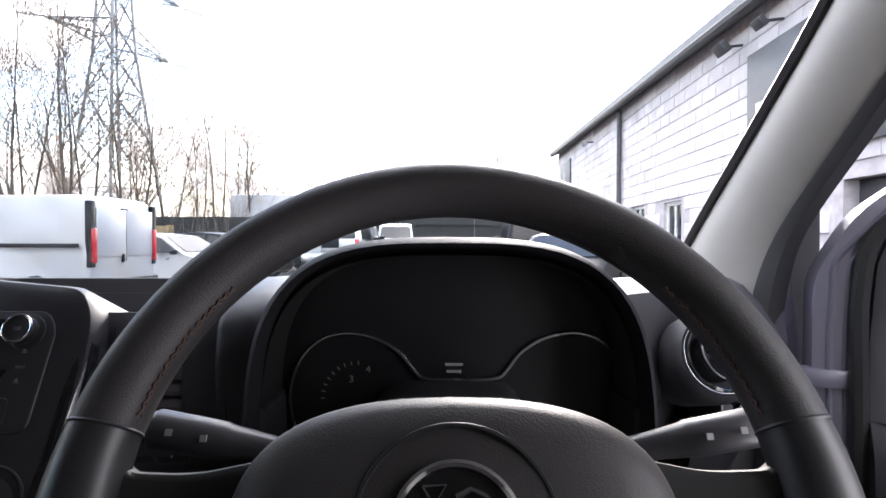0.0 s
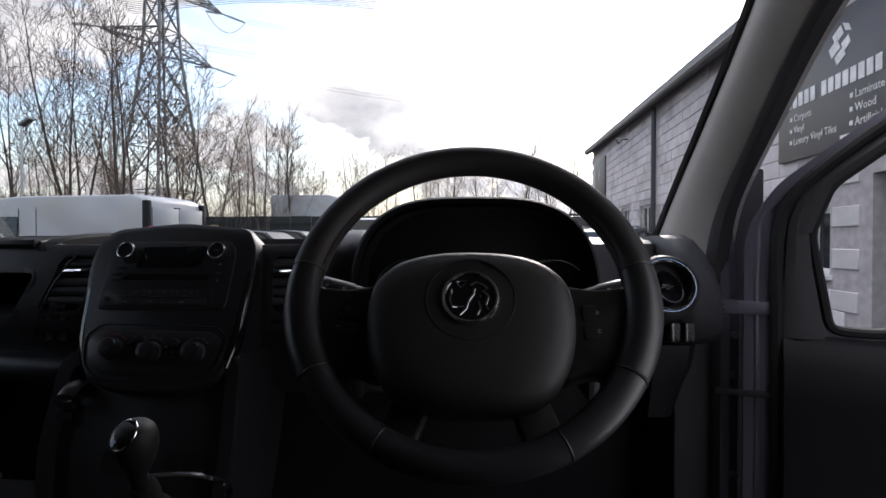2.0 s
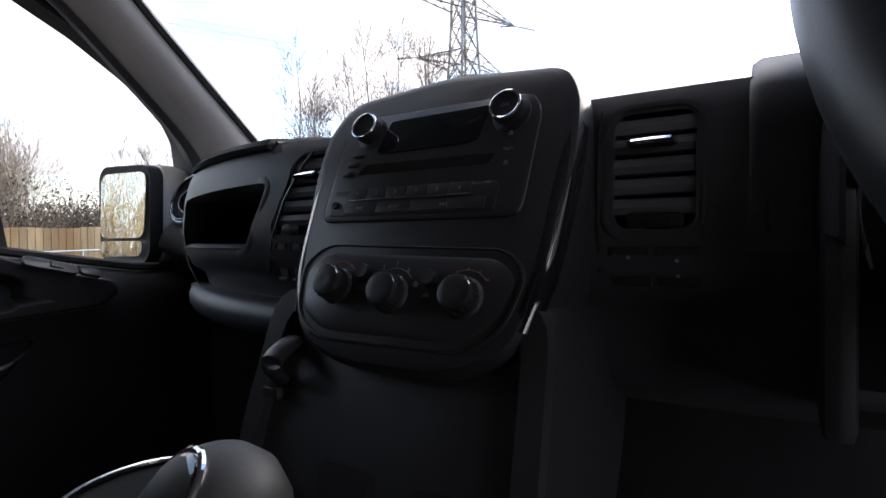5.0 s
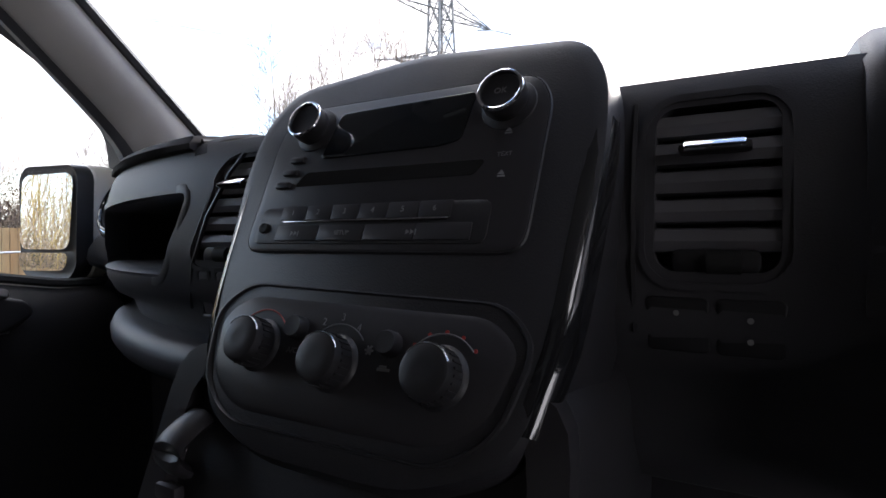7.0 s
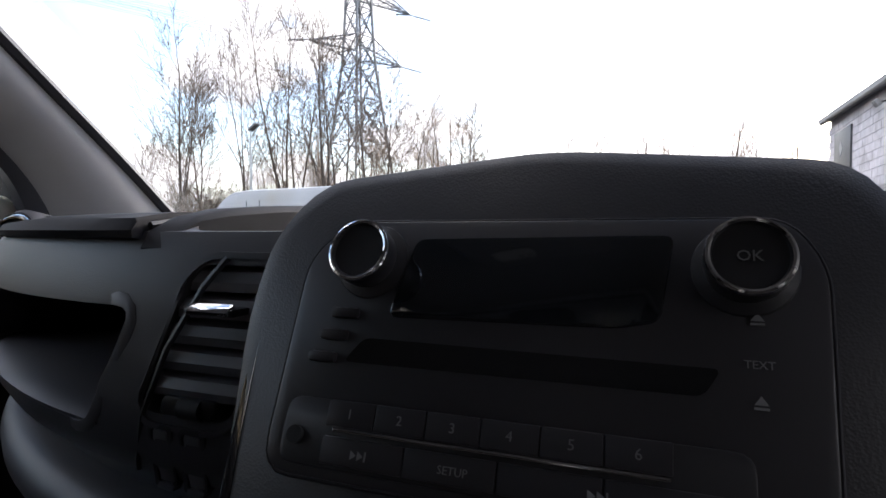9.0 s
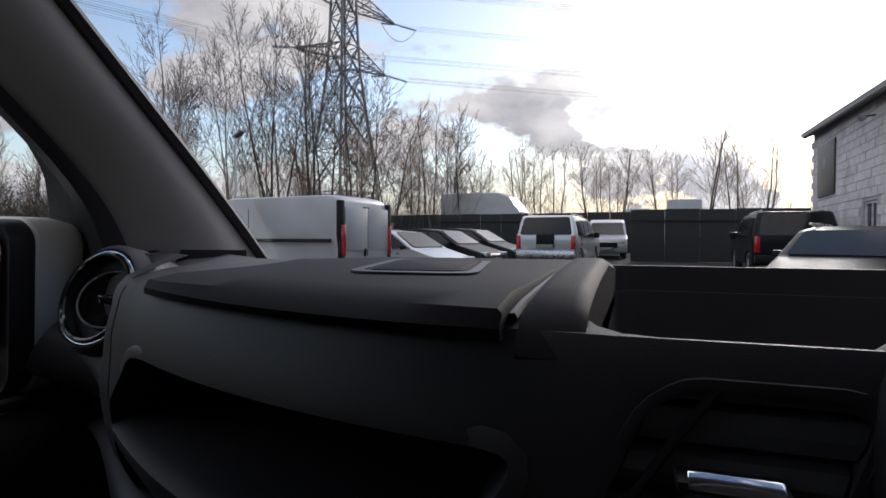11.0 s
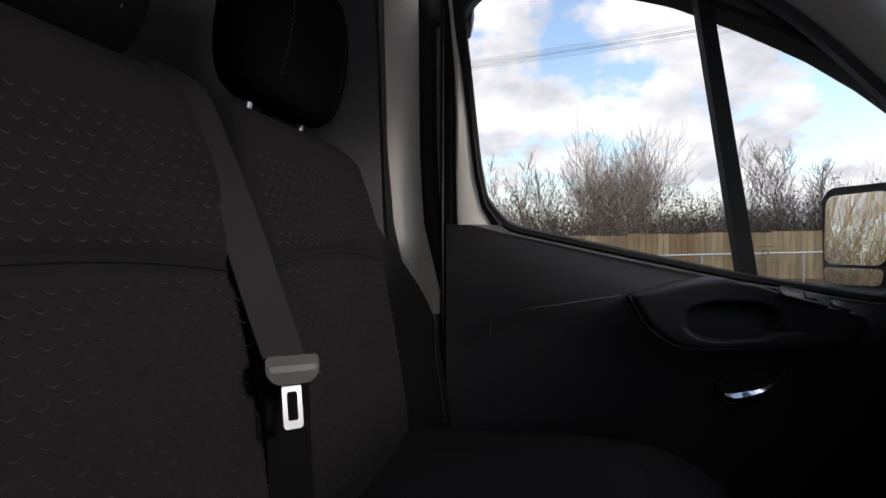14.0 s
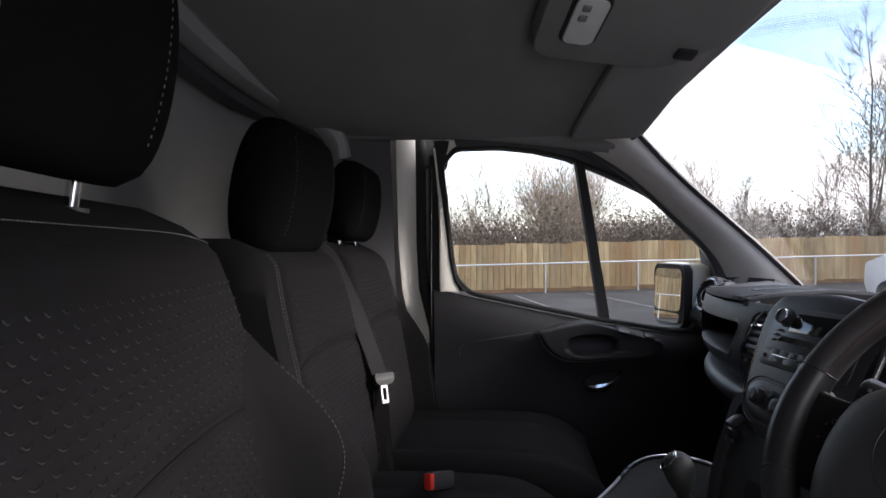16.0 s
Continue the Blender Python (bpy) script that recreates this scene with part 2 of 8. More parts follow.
def mesh_of(name, bm, material, angle=38):
    finish(bm, angle)
    me = bpy.data.meshes.new(name)
    bm.to_mesh(me)
    bm.free()
    me.materials.append(material)
    return me


def part(name, bm, material, parent=None, label="", m=None, angle=38):
    ob = new(name, mesh_of(name, bm, material, angle))
    if m is not None:
        ob.matrix_basis = m
    if parent is not None:
        ob.parent = parent
    if label:
        ob["label"] = label
    return ob


def thing(name, label, category, m=None, group="", kind=""):
    ob = new(name)
    ob.empty_display_size = 0.05
    if m is not None:
        ob.matrix_basis = m
    return tagged(ob, label, category, group, kind)


def box(bm, c, s, bev=0.0, seg=2, m=None):
    r = bmesh.ops.create_cube(bm, size=1)
    bmesh.ops.scale(bm, vec=s, verts=r["verts"])
    if bev:
        es = list({e for v in r["verts"] for e in v.link_edges})
        r2 = bmesh.ops.bevel(bm, geom=es, offset=bev, segments=seg, affect="EDGES", profile=0.6)
        vs = list({v for f in r2["faces"] for v in f.verts} | {v for v in r["verts"] if v.is_valid})
    else:
        vs = r["verts"]
    t = Matrix.Translation(c) @ (m if m is not None else Matrix())
    bmesh.ops.transform(bm, matrix=t, verts=vs)
    return vs


def cyl(bm, p0, p1, r0, r1=None, seg=20, caps=True):
    p0, p1 = Vector(p0), Vector(p1)
    d = p1 - p0
    rot = d.to_track_quat("Z", "Y").to_matrix().to_4x4()
    return bmesh.ops.create_cone(bm, cap_ends=caps, segments=seg, radius1=r0, radius2=r0 if r1 is None else r1, depth=d.length,
                                 matrix=Matrix.Translation((p0 + p1) / 2) @ rot)["verts"]


def loft(bm, rings, closed=True, caps=True):
    vr = [[bm.verts.new(p) for p in r] for r in rings]
    n = len(vr[0])
    for a, b in zip(vr, vr[1:]):
        for i in range(n if closed else n - 1):
            j = (i + 1) % n
            bm.faces.new((a[i], a[j], b[j], b[i]))
    if caps and closed:
        bm.faces.new(vr[0][::-1])
        bm.faces.new(vr[-1])
    return vr


def tube(bm, pts, radius, seg=8, closed=False, flat=1.0, up=(0, 0, 1)):
    """A round (or flattened) rod along points; radius a number or one per point."""
    pts = [Vector(p) for p in pts]
    n = len(pts)
    rad = radius if isinstance(radius, (list, tuple)) else [radius] * n
    rings = []
    for i, p in enumerate(pts):
        if closed:
            d = pts[(i + 1) % n] - pts[i - 1]
        else:
            d = pts[min(i + 1, n - 1)] - pts[max(i - 1, 0)]
        d.normalize()
        s = d.cross(Vector(up))
        if s.length < 1e-4:
            s = d.cross(Vector((1, 0, 0)))
        s.normalize()
        u = s.cross(d)
        rings.append([p + (s * math.cos(a) * flat + u * math.sin(a)) * rad[i] for a in (2 * math.pi * k / seg for k in range(seg))])
    if closed:
        vr = loft(bm, rings, True, False)
        a, b = vr[-1], vr[0]
        for i in range(seg):
            j = (i + 1) % seg
            bm.faces.new((a[i], a[j], b[j], b[i]))
    else:
        loft(bm, rings)


def rounded(w, h, r, n=5, cx=0.0, cy=0.0):
    """Outline of a rounded rectangle, anticlockwise."""
    out = []
    for sx, sy, a0 in ((1, 1, 0), (-1, 1, 90), (-1, -1, 180), (1, -1, 270)):
        for k in range(n + 1):
            a = radians(a0 + 90 * k / n)
            out.append((cx + sx * (w / 2 - r) + r * math.cos(a), cy + sy * (h / 2 - r) + r * math.sin(a)))
    return out


def soften(poly, r, n=4):
    """Rounds the corners of a polygon."""
    out, m = [], len(poly)
    for i, p in enumerate(poly):
        p, a, b = Vector(p), Vector(poly[i - 1]), Vector(poly[(i + 1) % m])
        da, db = (a - p), (b - p)
        ra = min(r, da.length * 0.45, db.length * 0.45)
        p0, p1 = p + da.normalized() * ra, p + db.normalized() * ra
        for k in range(n + 1):
            t = k / n
            q = p0 * (1 - t) ** 2 + p * 2 * t * (1 - t) + p1 * t * t
            out.append((q.x, q.y))
    return out


def plate(bm, outline, z0, z1, f=None, bev=0.0):
    """A prism on a 2D outline between z0 and z1; f maps (u, v, w) to space. bev: chamfer at the z1 side."""
    f = f or (lambda u, v, w: (u, v, w))
    cu = sum(p[0] for p in outline) / len(outline)
    cv = sum(p[1] for p in outline) / len(outline)
    su = max(abs(p[0] - cu) for p in outline)
    sv = max(abs(p[1] - cv) for p in outline)
    rings = [[f(u, v, z0) for u, v in outline]]
    if bev:
        sg = 1 if z1 > z0 else -1
        rings.append([f(u, v, z1 - sg * bev) for u, v in outline])
        rings.append([f(cu + (u - cu) * (1 - 0.3 * bev / su), cv + (v - cv) * (1 - 0.3 * bev / sv), z1 - sg * bev * 0.3) for u, v in outline])
        rings.append([f(cu + (u - cu) * (1 - bev / su), cv + (v - cv) * (1 - bev / sv), z1) for u, v in outline])
    else:
        rings.append([f(u, v, z1) for u, v in outline])
    loft(bm, rings)


def bowl(bm, outline, levels, f=None):
    """Nested copies of an outline: levels of (scale, height); closes the last."""
    f = f or (lambda u, v, w: (u, v, w))
    cu = sum(p[0] for p in outline) / len(outline)
    cv = sum(p[1] for p in outline) / len(outline)
    loft(bm, [[f(cu + (u - cu) * s, cv + (v - cv) * s, h) for u, v in outline] for s, h in levels])


def frame_ring(bm, outline, inner, z0, z1, f=None):
    """A flat frame between an outline and its copy scaled by inner (a number or a pair)."""
    f = f or (lambda u, v, w: (u, v, w))
    iu, iv = inner if isinstance(inner, tuple) else (inner, inner)
    cu = sum(p[0] for p in outline) / len(outline)
    cv = sum(p[1] for p in outline) / len(outline)
    ins = [(cu + (u - cu) * iu, cv + (v - cv) * iv) for u, v in outline]
    rings = [[f(u, v, z0) for u, v in outline], [f(u, v, z1) for u, v in outline], [f(u, v, z1) for u, v in ins], [f(u, v, z0) for u, v in ins]]
    vr = loft(bm, rings, True, False)
    a, b = vr[-1], vr[0]
    for i in range(len(a)):
        j = (i + 1) % len(a)
        bm.faces.new((a[i], a[j], b[j], b[i]))


def cut(ob, cutters):
    """Takes the cutters' volumes out of a mesh for good."""
    tmp = []
    for bm in cutters:
        bmesh.ops.recalc_face_normals(bm, faces=bm.faces)
        me = bpy.data.meshes.new("cut")
        bm.to_mesh(me)
        bm.free()
        c = new("cut", me)
        c.parent, c.matrix_basis = ob.parent, ob.matrix_basis
        tmp.append(c)
        md = ob.modifiers.new("cut", "BOOLEAN")
        md.operation, md.object, md.solver = "DIFFERENCE", c, "EXACT"
    bpy.context.view_layer.update()
    dg = bpy.context.evaluated_depsgraph_get()
    me = bpy.data.meshes.new_from_object(ob.evaluated_get(dg))
    old = ob.data
    ob.modifiers.clear()
    ob.data = me
    bpy.data.meshes.remove(old)
    for c in tmp:
        me = c.data
        bpy.data.objects.remove(c)
        bpy.data.meshes.remove(me)
    bm = bmesh.new()
    bm.from_mesh(ob.data)
    finish(bm, 38)
    bm.to_mesh(ob.data)
    bm.free()


def text_mesh(body, size, depth=0.0004):
    cu = bpy.data.curves.new("text", "FONT")
    cu.body, cu.size, cu.extrude, cu.align_x, cu.align_y, cu.resolution_u = body, size, depth, "CENTER", "CENTER", 2
    o = new("text", cu)
    bpy.context.view_layer.update()
    me = bpy.data.meshes.new_from_object(o.evaluated_get(bpy.context.evaluated_depsgraph_get()))
    bpy.data.objects.remove(o)
    bpy.data.curves.remove(cu)
    return me


def lettering(name, body, size, material, m, parent=None, depth=0.0004, label=""):
    me = text_mesh(body, size, depth)
    me.materials.clear()
    me.materials.append(material)
    o = new(name, me)
    o.matrix_basis = m
    o.parent = parent
    if label:
        o["label"] = label
    return o


def lerp(a, b, t):
    return a + (b - a) * t


def ease(t):
    t = max(0.0, min(1.0, t))
    return t * t * (3 - 2 * t)


def spline(pts, n=6):
    """Catmull-Rom through points."""
    P = [Vector(p) for p in pts]
    P = [P[0] * 2 - P[1]] + P + [P[-1] * 2 - P[-2]]
    out = []
    for i in range(1, len(P) - 2):
        a, b, c, d = P[i - 1:i + 3]
        for k in range(n):
            t = k / n
            out.append(0.5 * ((2 * b) + (c - a) * t + (2 * a - 5 * b + 4 * c - d) * t * t + (3 * b - a - 3 * c + d) * t ** 3))
    out.append(P[-2])
    return out


def interp(x, xs, ys):
    if x <= xs[0]:
        return ys[0]
    for a, b, u, v in zip(xs, xs[1:], ys, ys[1:]):
        if x <= b:
            return u + (v - u) * (x - a) / (b - a)
    return ys[-1]


# ---- the van's cab: shell ----
def roof_z(x):
    z = 2.10 - 0.18 * (abs(x) / 0.76) ** 1.6
    return max(z, 1.928) if x < 0 else z


def header_y(x):
    return 0.27 + 0.07 * (1 - (x / 0.78) ** 2)


def build_roof():
    bm = bmesh.new()
    xs = [-0.86 + 1.80 * i / 24 for i in range(25)]
    rings = []
    for i, x in enumerate(xs):
        z, hy = roof_z(x), header_y(x)
        low = [(x, lerp(-1.0, hy, k), z - 0.004 * (k > 0.9)) for k in (1, 0.96, 0.8, 0.55, 0.25, 0)]
        up = [(x, p[1], p[2] + 0.05) for p in low[::-1]]
        rings.append(low + up)
    loft(bm, rings)
    ob = part("ceiling", bm, HEADLINER)
    return tagged(ob, "grey-beige cloth headliner of the van's cab", "ceiling", kind="structure")


def build_pillar(side):
    W = [(0.73, 0.25, 1.955), (0.745, 0.40, 1.815), (0.75, 0.55, 1.69), (0.755, 0.68, 1.585), (0.76, 0.80, 1.48), (0.765, 0.86, 1.42)]
    D = [(0.83, 0.10, 1.885), (0.838, 0.27, 1.79), (0.842, 0.42, 1.665), (0.842, 0.53, 1.56), (0.842, 0.575, 1.48), (0.842, 0.60, 1.38)]
    W, D = spline(W, 4), spline(D, 4)
    if side < 0:
        W = [p + Vector((0.018, 0, 0)) for p in W]
        D = [p + Vector((0, 0.022, 0.020)) for p in D]
    else:
        W, D = [Vector((0.882, p.y, p.z)) for p in W], [p + Vector((0.082, 0, 0)) for p in D]
    bulge = 0.6 if side < 0 else 0.5
    bm = bmesh.new()
    rings = []
    for w, d in zip(W, D):
        mid = (w + d) / 2
        q = lambda t, inw: (w.lerp(d, t) + Vector((-inw, -inw * 0.5, -inw * 0.3)) * (bulge if inw > 0 else 1.0))
        ring = [q(0, -0.02), q(0.0, 0.004), q(0.12, 0.022), q(0.35, 0.034), q(0.6, 0.030), q(0.82, 0.012), q(1.0, -0.006), q(1.0, -0.05), mid + Vector((0.09, 0.05, 0.05)), q(0, -0.05)]
        rings.append([(side * p.x, p.y, p.z) for p in ring])
    loft(bm, rings)
    ob = part("pillar_1" if side < 0 else "pillar_2", bm, PILLAR)
    tagged(ob, "grey moulded windscreen pillar trim, darker towards the door", "pillar", kind="structure")
    # dark inner moulding on the door side
    bm = bmesh.new()
    rings = []
    for w, d in zip(W, D):
        q = lambda t, inw: (w.lerp(d, t) + Vector((-inw, -inw * 0.5, -inw * 0.3)) * (bulge if inw > 0 else 1.0))
        ring = [q(0.90, 0.008), q(0.95, 0.008), q(1.04, 0.002), q(1.10, -0.02), q(0.97, -0.03), q(0.9, -0.01)]
        rings.append([(side * p.x, p.y, p.z) for p in ring])
    loft(bm, rings)
    part("seal", bm, DPILLAR, ob, "black door seal and moulding")
    bm = bmesh.new()
    tube(bm, [(side * (w.x - 0.004), w.y + 0.006, w.z + 0.004) for w in W], 0.009, 6)
    part("edge_band", bm, DARK, ob, "black printed band along the glass")
    return ob


def build_windscreen():
    bm = bmesh.new()
    nx, ny = 20, 8
    g = []
    for j in range(ny + 1):
        t = j / ny
        row = []
        for i in range(nx + 1):
            x = lerp(-0.840, 0.905, i / nx)
            c = 1 - (abs(x) / 0.91) ** 2
            top = Vector((x, 0.285 + 0.07 * c, roof_z(x) + 0.012))
            bot = Vector((x * 1.02, 0.845 + 0.16 * c, 1.435))
            p = top.lerp(bot, t)
            p.y += 0.025 * math.sin(math.pi * t)
            p.z += 0.025 * math.sin(math.pi * t)
            row.append(bm.verts.new(p))
        g.append(row)
    for a, b in zip(g, g[1:]):
        for i in range(nx):
            bm.faces.new((a[i], a[i + 1], b[i + 1], b[i]))
    ob = part("window_1", bm, SCREEN)
    ob.visible_shadow = False
    tagged(ob, "raked curved windscreen with a striped shade band", "windscreen", kind="structure")
    # printed stripes at the top of the glass
    bm = bmesh.new()
    for k in range(60):
        t = 0.008 + 0.0040 * k
        pts = []
        for i in range(15):
            x = lerp(-0.36 + 0.002 * k, 0.36 - 0.002 * k, i / 14)
            c = 1 - (x / 0.775) ** 2
            p = Vector((x, 0.285 + 0.07 * c, roof_z(x) + 0.012)).lerp(Vector((x * 1.02, 0.845 + 0.16 * c, 1.435)), t)
            p.y += 0.025 * math.sin(math.pi * t) - 0.004
            p.z += 0.025 * math.sin(math.pi * t) - 0.003
            pts.append(p)
        for a, b in zip(pts, pts[1:]):
            w = Vector((0, 0.0007, -0.0007))
            bm.faces.new([bm.verts.new(v) for v in (a, b, b + w, a + w)])
    part("shade_stripes", bm, DARK, ob, "fine black printed stripes")


def build_bulkhead():
    bm = bmesh.new()
    st = [(-0.90, -0.56), (-0.80, -0.66), (-0.62, -0.86), (-0.45, -0.93), (0.45, -0.93), (0.62, -0.86), (0.80, -0.66), (0.90, -0.56)]
    rings = []
    for x, y in st:
        zt = roof_z(x) + 0.03
        rings.append([(x, y, 0.70), (x, y, 1.2), (x, y, 1.7), (x, y - 0.02, zt), (x, y - 0.06, zt), (x, y - 0.05, 0.70)])
    loft(bm, rings)
    ob = tagged(part("wall_back", bm, STEEL), "plain light grey steel bulkhead behind the seats", "bulkhead", kind="structure")
    # top rail that frames the bulkhead under the roof
    bm = bmesh.new()
    pts = spline([(-0.865, -0.60, 1.30), (-0.862, -0.62, 1.70), (-0.83, -0.66, 1.90), (-0.6, -0.82, 1.965), (-0.3, -0.89, 2.0), (0.3, -0.89, 2.0), (0.6, -0.82, 1.965), (0.83, -0.66, 1.90), (0.862, -0.62, 1.70), (0.865, -0.60, 1.30)], 4)
    tube(bm, pts, 0.026, 8, flat=1.3)
    part("rail", bm, DPILLAR, ob, "dark trim rail round the bulkhead")
    bm = bmesh.new()
    tube(bm, [p + Vector((-0.02 * (1 if p.x > 0 else -1), 0.045, 0.035)) for p in pts[6:-6]], 0.030, 8, flat=1.4)
    part("upper_band", bm, STEEL, ob, "grey upper trim band under the roof")
    bm = bmesh.new()
    tube(bm, spline([(-0.55, -0.875, 1.58), (-0.2, -0.922, 1.56), (0.2, -0.922, 1.56), (0.55, -0.875, 1.58)], 4), 0.008, 6)
    part("pressed_rib", bm, STEEL, ob)


def build_b_pillar(side):
    bm = bmesh.new()
    # painted post, curved towards the foot
    ys = [(1.98, -0.424, -0.362), (1.85, -0.422, -0.360), (1.6, -0.416, -0.358), (1.46, -0.404, -0.350), (1.36, -0.382, -0.326), (1.29, -0.362, -0.308)]
    rings = [[(side * 0.950, a - 0.010, z), (side * 0.908, a + 0.002, z), (side * 0.909, a + 0.014, z), (side * 0.922, (a + b) / 2 + 0.008, z), (side * 0.945, b + 0.002, z), (side * 1.01, b + 0.004, z), (side * (0.992 if side < 0 else 1.015), b + 0.032, z), (side * (0.962 if side < 0 else 1.015), b + 0.052, z), (side * (0.962 if side < 0 else 1.03), b + (0.085 if side < 0 else 0.052), z), (side * 1.06, b + (0.085 if side < 0 else 0.045), z), (side * 1.06, a - 0.06, z), (side * 1.012, a - 0.06, z)] for z, a, b in ys]
    loft(bm, rings)
    name = "pillar_3" if side < 0 else "pillar_4"
    ob = tagged(part(name, bm, CREAM), "cream-white painted door pillar", "pillar", kind="structure")
    bm = bmesh.new()
    box(bm, (side * 1.012, -0.375, 1.0), (0.075, 0.13, 0.58), 0.012)
    part("lower_trim", bm, DPILLAR, ob, "dark grey plastic lower pillar trim")
    bm = bmesh.new()
    rings = []
    for z, y in ((2.0, -0.47), (1.8, -0.46), (1.5, -0.45), (1.2, -0.43), (0.75, -0.42)):
        rings.append([(side * 0.86, y - 0.12, z), (side * 0.875, y - 0.05, z), (side * 0.905, y + 0.026, z), (side * 1.04, y + 0.03, z), (side * 1.04, y - 0.12, z)])
    loft(bm, rings)
    box(bm, (side * 1.012, -0.345, 1.950), (0.105, 0.19, 0.20), 0.02)
    part("belt_trim", bm, DPILLAR, ob, "dark trim behind and above the door pillar")
    bm = bmesh.new()
    rings = []
    for p in spline([(2.0, -0.344, 0), (1.85, -0.342, 0), (1.6, -0.340, 0), (1.46, -0.331, 0), (1.36, -0.308, 0), (1.29, -0.291, 0), (1.1, -0.283, 0), (0.8, -0.280, 0)], 4):
        z, y = p[0], p[1]
        rings.append([(side * (0.962 + 0.020 * math.cos(k * math.pi / 5)), y - 0.019 * math.sin(k * math.pi / 5), z) for k in range(10)])
    loft(bm, rings)
    part("seal", bm, RUBBER, ob, "black rubber door seal")


def build_cab_closure():
    bm = bmesh.new()
    box(bm, (0, -0.1, 0.74), (1.86, 1.75, 0.06))
    tagged(part("floor", bm, CARPET), "black rubber-matted cab floor", "floor", kind="structure")
    bm = bmesh.new()
    box(bm, (0, 0.86, 1.08), (1.74, 0.05, 0.72))
    tagged(part("wall_front", bm, DARK), "dark front wall of the footwell", "bulkhead", kind="structure")
    # roof side rails over both doors
    for i, s in enumerate((-1, 1)):
        bm = bmesh.new()
        pts = spline([(s * 0.80, 0.24, 1.915), (s * 0.845, 0.05, 1.945), (s * 0.868, -0.15, 1.965), (s * 0.872, -0.4, 1.965), (s * 0.865, -0.75, 1.95)], 5)
        tube(bm, pts, 0.042, 10)
        tagged(part("trim_%d" % (i + 1), bm, HEADLINER), "grey roof side trim above the door", "trim", kind="structure")
    # bonnet and scuttle, out of sight below the glass
    bm = bmesh.new()
    rings = []
    for y, z, w in ((0.86, 1.42, 0.80), (1.05, 1.38, 0.78), (1.25, 1.22, 0.76), (1.42, 0.95, 0.74), (1.45, 0.45, 0.72)):
        rings.append([(x * w, y - 0.05 * abs(x) ** 3, z - 0.05 * abs(x) ** 2.5) for x in (-1, -0.8, -0.5, 0, 0.5, 0.8, 1)])
    loft(bm, rings, False)
    ob = part("bonnet", bm, CREAM)
    tagged(ob, "white van bonnet below the windscreen", "bonnet", kind="structure")
    # load body behind the cab
    bm = bmesh.new()
    rings = []
    for y in (-0.99, -1.6, -2.6, -3.55, -3.62):
        k = 1.0 if y > -3.6 else 0.96
        half = [(0.985, 0.42), (0.985, 1.1), (0.965, 1.55), (0.90, 1.98), (0.80, 2.12), (0.4, 2.17)]
        rings.append([(x * k, y, z) for x, z in half] + [(-x * k, y, z) for x, z in half[::-1]])
    loft(bm, rings)
    tagged(part("load_body", bm, CREAM), "white load body behind the cab", "van body", kind="structure")
    # door sills and front wings beside the footwell
    for i, s in enumerate((-1, 1)):
        bm = bmesh.new()
        box(bm, (s * (0.90 if s < 0 else 0.905), 0.80 if s < 0 else 0.83, 1.08), (0.09, 0.42, 0.72), 0.01)
        box(bm, (s * 0.92, 0.1, 0.70), (0.10, 1.2, 0.10), 0.01)
        ob = tagged(part("sill_%d" % (i + 1), bm, DARK if s < 0 else DPILLAR), "dark door opening below the windscreen pillar", "sill", kind="structure")


dashboard = thing("dashboard", "dark grey moulded plastic dashboard with storage bins and air vents", "dashboard")


